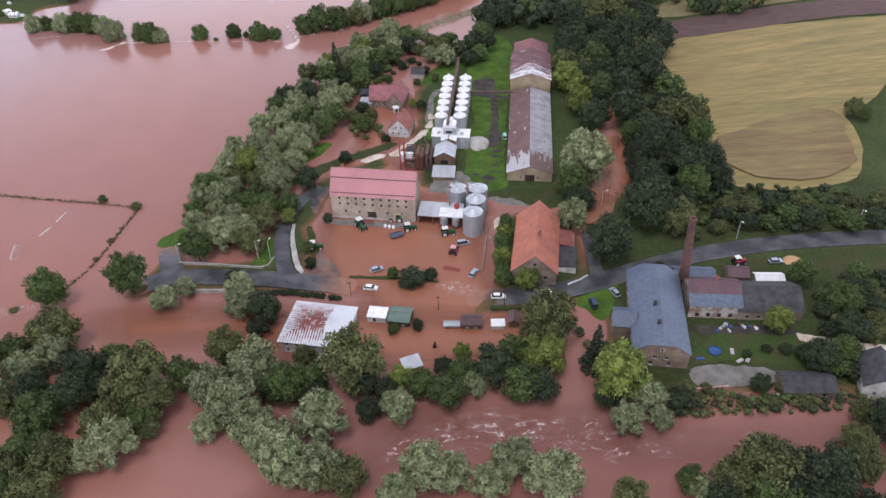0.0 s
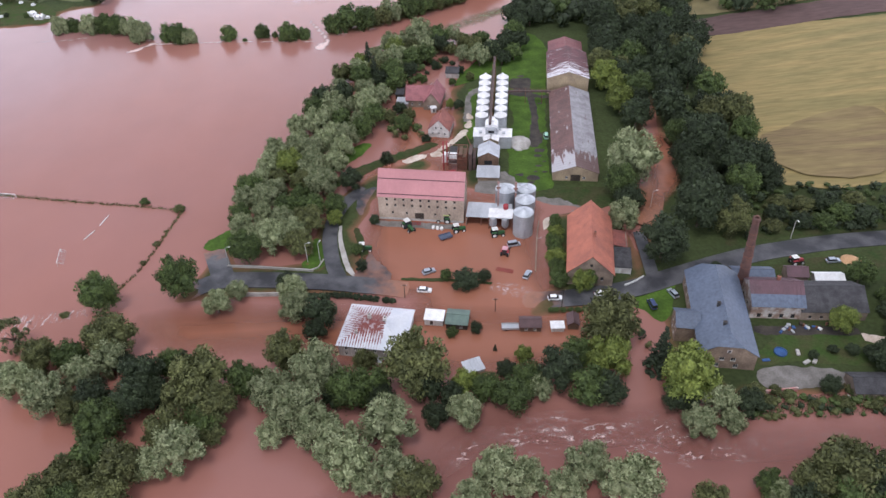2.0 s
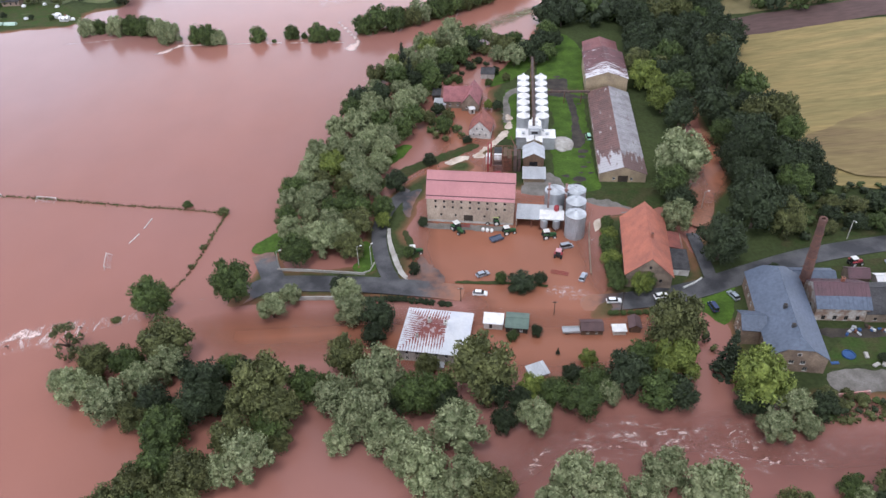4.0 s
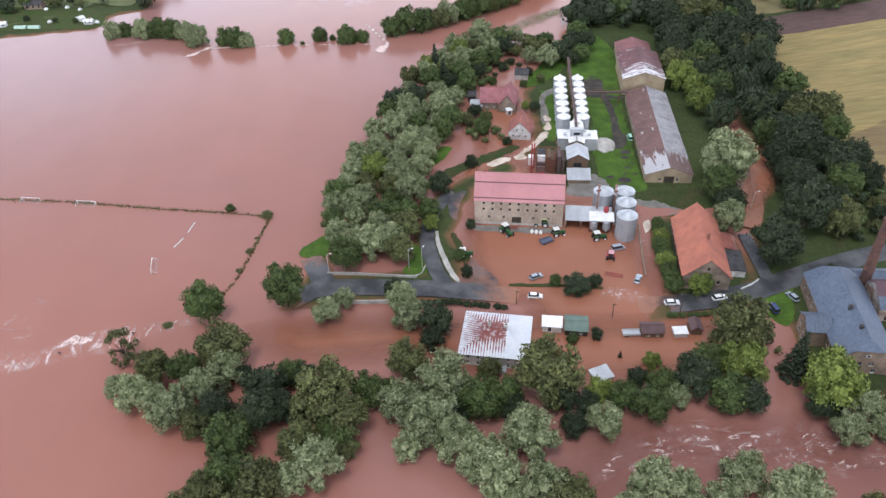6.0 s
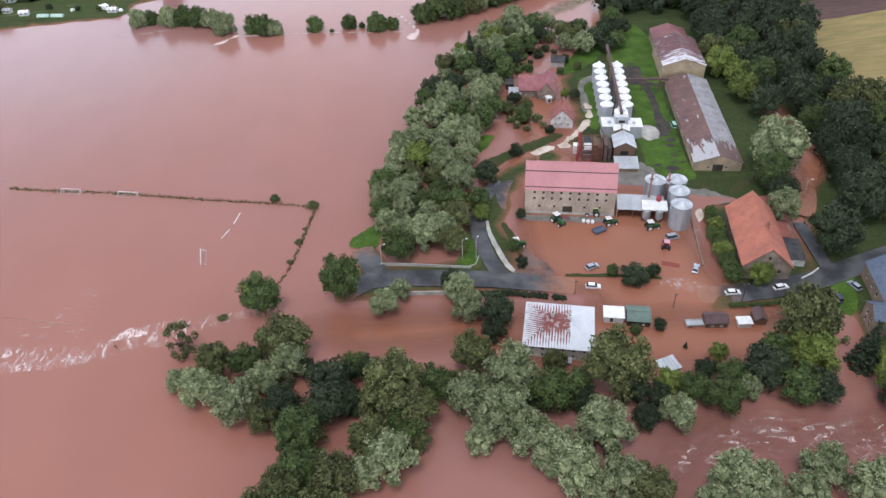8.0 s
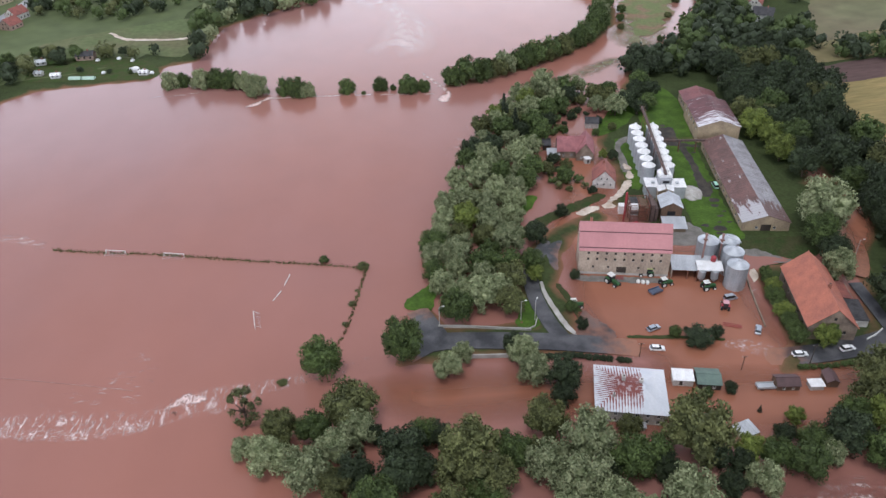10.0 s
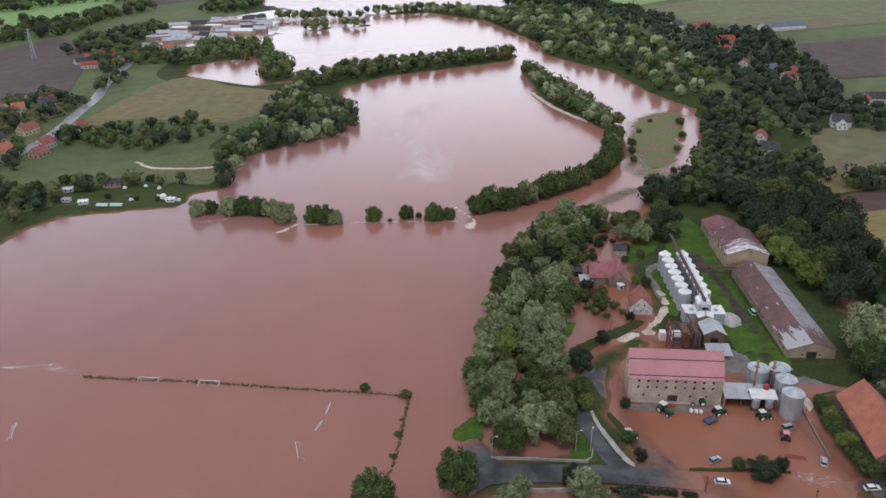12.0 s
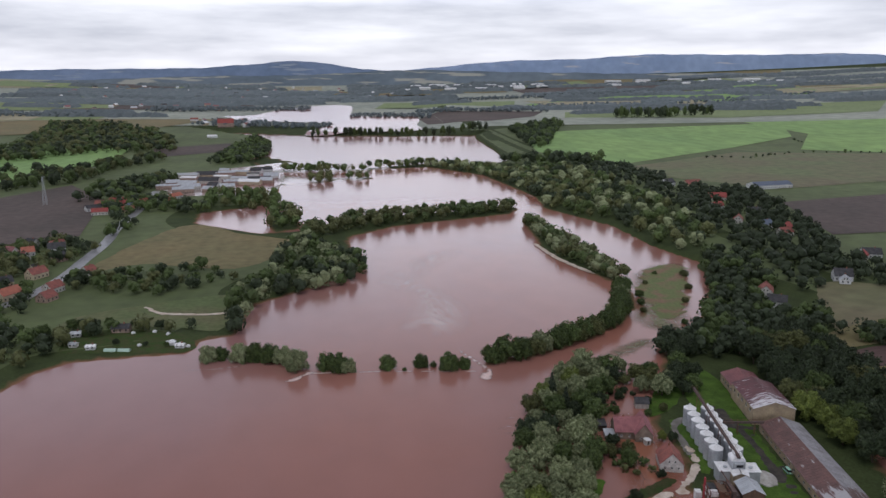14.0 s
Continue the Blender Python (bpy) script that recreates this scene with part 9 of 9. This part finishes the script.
sheet("lawn", [(49, 150), (56, 152), (62, 166), (58, 166), (48, 161)], M["lawn"], "mown grass beside the workshop", "lawn", lift=0.1, step=2.5, jitter=0.3)
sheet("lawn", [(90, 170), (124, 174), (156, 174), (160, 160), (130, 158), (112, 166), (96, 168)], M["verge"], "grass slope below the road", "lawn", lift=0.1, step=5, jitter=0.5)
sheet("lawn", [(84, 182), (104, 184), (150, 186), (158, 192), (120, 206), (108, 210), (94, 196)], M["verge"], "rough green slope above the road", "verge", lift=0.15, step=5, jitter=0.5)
sheet("track", [(106, 139), (130, 132), (160, 128), (160, 125), (130, 128), (106, 136)], M["pale_gravel"], "pale garden track", "track", lift=0.2, step=3, jitter=0.3)
pool = thing("paddling_pool", pose(81.0, 134.0, 0.9), "round blue paddling pool on the grass", "pool")
part("rim", lathe([(1.5, -0.2), (1.75, 0.0), (1.75, 0.4), (1.55, 0.5), (1.45, 0.2), (0, 0.2)], 20), M["blue_tarp"], pool)
for k, (x_, y_) in enumerate(((76.0, 131.6), (86.4, 129.8), (88.8, 130.0), (85.6, 133.4))):
    bm = boxes((-1.1, 1.1, -0.5, 0.5, 0, 0.5 if k else 0.25))
    bmesh.ops.bevel(bm, geom=[e for e in bm.edges], offset=0.1, segments=2, affect="EDGES")
    me_ = bpy.data.meshes.new("tarpaulin")
    bm.to_mesh(me_)
    bm.free()
    me_.materials.append(M["blue_tarp"] if k == 0 else M["concrete"])
    ob = new("tarpaulin", me_)
    ob.matrix_basis = pose(x_, y_, float(land_height(x_, y_)) + 0.1, 0, 0, 25 * k)
    tagged(ob, "bundle under a tarpaulin on the grass", "bundle", "bundles")
sand = thing("sand_heap", pose(119.5, 170.4, 0.8), "orange heap of sand beside the road", "sand heap")
part("sand", lathe([(3.2, 0), (2.2, 0.5), (1.0, 1.1), (0, 1.3)], 16), mat("orange_sand", (0.5, 0.3, 0.16), (0.42, 0.25, 0.13), rough=0.95), sand)
tractor(101.5, 170.6, 10, M["tractor_red"], "red machine parked behind the sheds", 1.1, z=0.85)
car(113.6, 170.4, 0.85, 0, M["car_silver"], "dull green car parked by the sand heap")
# garden plots on the west shore
gr = random.Random(31)
far_house(-272, 429, 4, 5.0, 3.2, 2.2, 3.0, WALLS[2], M["white_sheet"], "small white garden hut on the shore", "garden huts")
far_house(-283, 434, -10, 4.4, 3.0, 2.2, 3.0, WALLS[0], M["grey_sheet"], "small grey garden hut on the shore", "garden huts")
far_house(-288, 452, 12, 5.5, 3.4, 2.4, 3.4, WALLS[2], M["grey_sheet"], "pale garden hut among bushes", "garden huts")
far_house(-223, 426, -8, 5.0, 3.0, 2.0, 2.8, WALLS[2], M["white_sheet"], "white hut at the water's edge", "garden huts")
for x_, y_ in ((-260.4, 425), (-252.6, 424)):
    tn_ = thing("polytunnel", pose(x_, y_, float(land_height(x_, y_)), 0, 0, -8), "low pale green plastic growing tunnel", "polytunnel", "garden tunnels")
    bm = bmesh.new()
    prism(bm, [(1.5 * math.cos(a_ * math.pi / 8), 1.6 * math.sin(a_ * math.pi / 8) - 0.1) for a_ in range(9)], -3.4, 3.4)
    part("cover", bm, M["tunnel_film"], tn_, m=pose(0, 0, 0, 0, 0, 90))
wt = thing("water_tank", pose(-228.6, 431.5, 0.6), "round white water tank in the gardens", "tank")
part("vessel", lathe([(2.0, -0.4), (2.1, 1.8), (1.5, 2.7), (0.4, 3.0), (0, 3.0)], 16), M["white_sheet"], wt)
for x_, y_ in ((-256, 453), (-244, 454), (-246.5, 431), (-235, 449), (-224, 431), (-219, 427), (-232, 434)):
    bd_ = thing("garden_cover", pose(x_, y_, float(land_height(x_, y_)), 0, 0, gr.uniform(0, 90)), "pale covered bundle of garden stuff on the grass", "bundle", "garden bundles")
    part("cover", boxes((-1.1, 1.1, -0.8, 0.8, -0.2, 0.9), (-0.7, 0.7, -0.5, 0.5, 0.9, 1.4)), M["white_sheet"], bd_)
for x_, y_, w_ in ((-288.7, 466.5, 7), (-281.8, 468, 6), (-274.7, 470, 6), (-258.8, 467, 5), (-252, 463, 6), (-241.3, 458.5, 7), (-260.3, 435, 4), (-242.8, 430, 3.4), (-231, 428, 3.4), (-293.6, 464, 8), (-300, 440, 8), (-306, 452, 9), (-296, 428, 7)):
    tree(x_, y_, w_, gr.choice("DDG"), light=True, group="shore garden bushes", name="bush", squash=0.95, label="dark garden bush on the west shore")
sheet("track", [(-262, 506), (-255, 498), (-249, 492), (-238, 489), (-222, 486), (-206, 487), (-206, 484), (-222, 482.6), (-239, 485.6), (-250, 488.6), (-258, 497), (-264, 505)], M["pale_gravel"], "worn sandy track across the shore meadow", "track", lift=0.5, step=4, jitter=0.6)
sheet("lawn", [(-290, 430), (-284, 424), (-250, 421), (-218, 420), (-218, 436), (-232, 452), (-262, 460), (-290, 456)], M["lawn_dull"], "green garden plots on the west shore", "lawn", lift=0.15, step=6, jitter=0.8)
pyl = thing("pylon", pose(-496, 946, 1), "grey lattice power pylon in the fields", "pylon")
bm = bmesh.new()
for sx in (-1, 1):
    for sy in (-1, 1):
        tube(bm, (2.2 * sx, 2.2 * sy, -1), (0.4 * sx, 0.4 * sy, 34), 0.16, 0.1, 4)
for k in range(8):
    z0, z1 = k * 4.2, (k + 1) * 4.2
    r0, r1 = 2.2 - 1.8 * z0 / 34, 2.2 - 1.8 * z1 / 34
    for a, b in (((-r0, -r0), (r1, -r1)), ((r0, -r0), (r1, r1)), ((r0, r0), (-r1, r1)), ((-r0, r0), (-r1, -r1))):
        tube(bm, (*a, z0), (*b, z1), 0.08, 0.08, 4)
part("lattice", bm, M["steel"], pyl)
for z0 in (26, 30, 33.5):
    part("crossarm", boxes((-4, 4, -0.15, 0.15, z0, z0 + 0.25)), M["steel"], pyl)
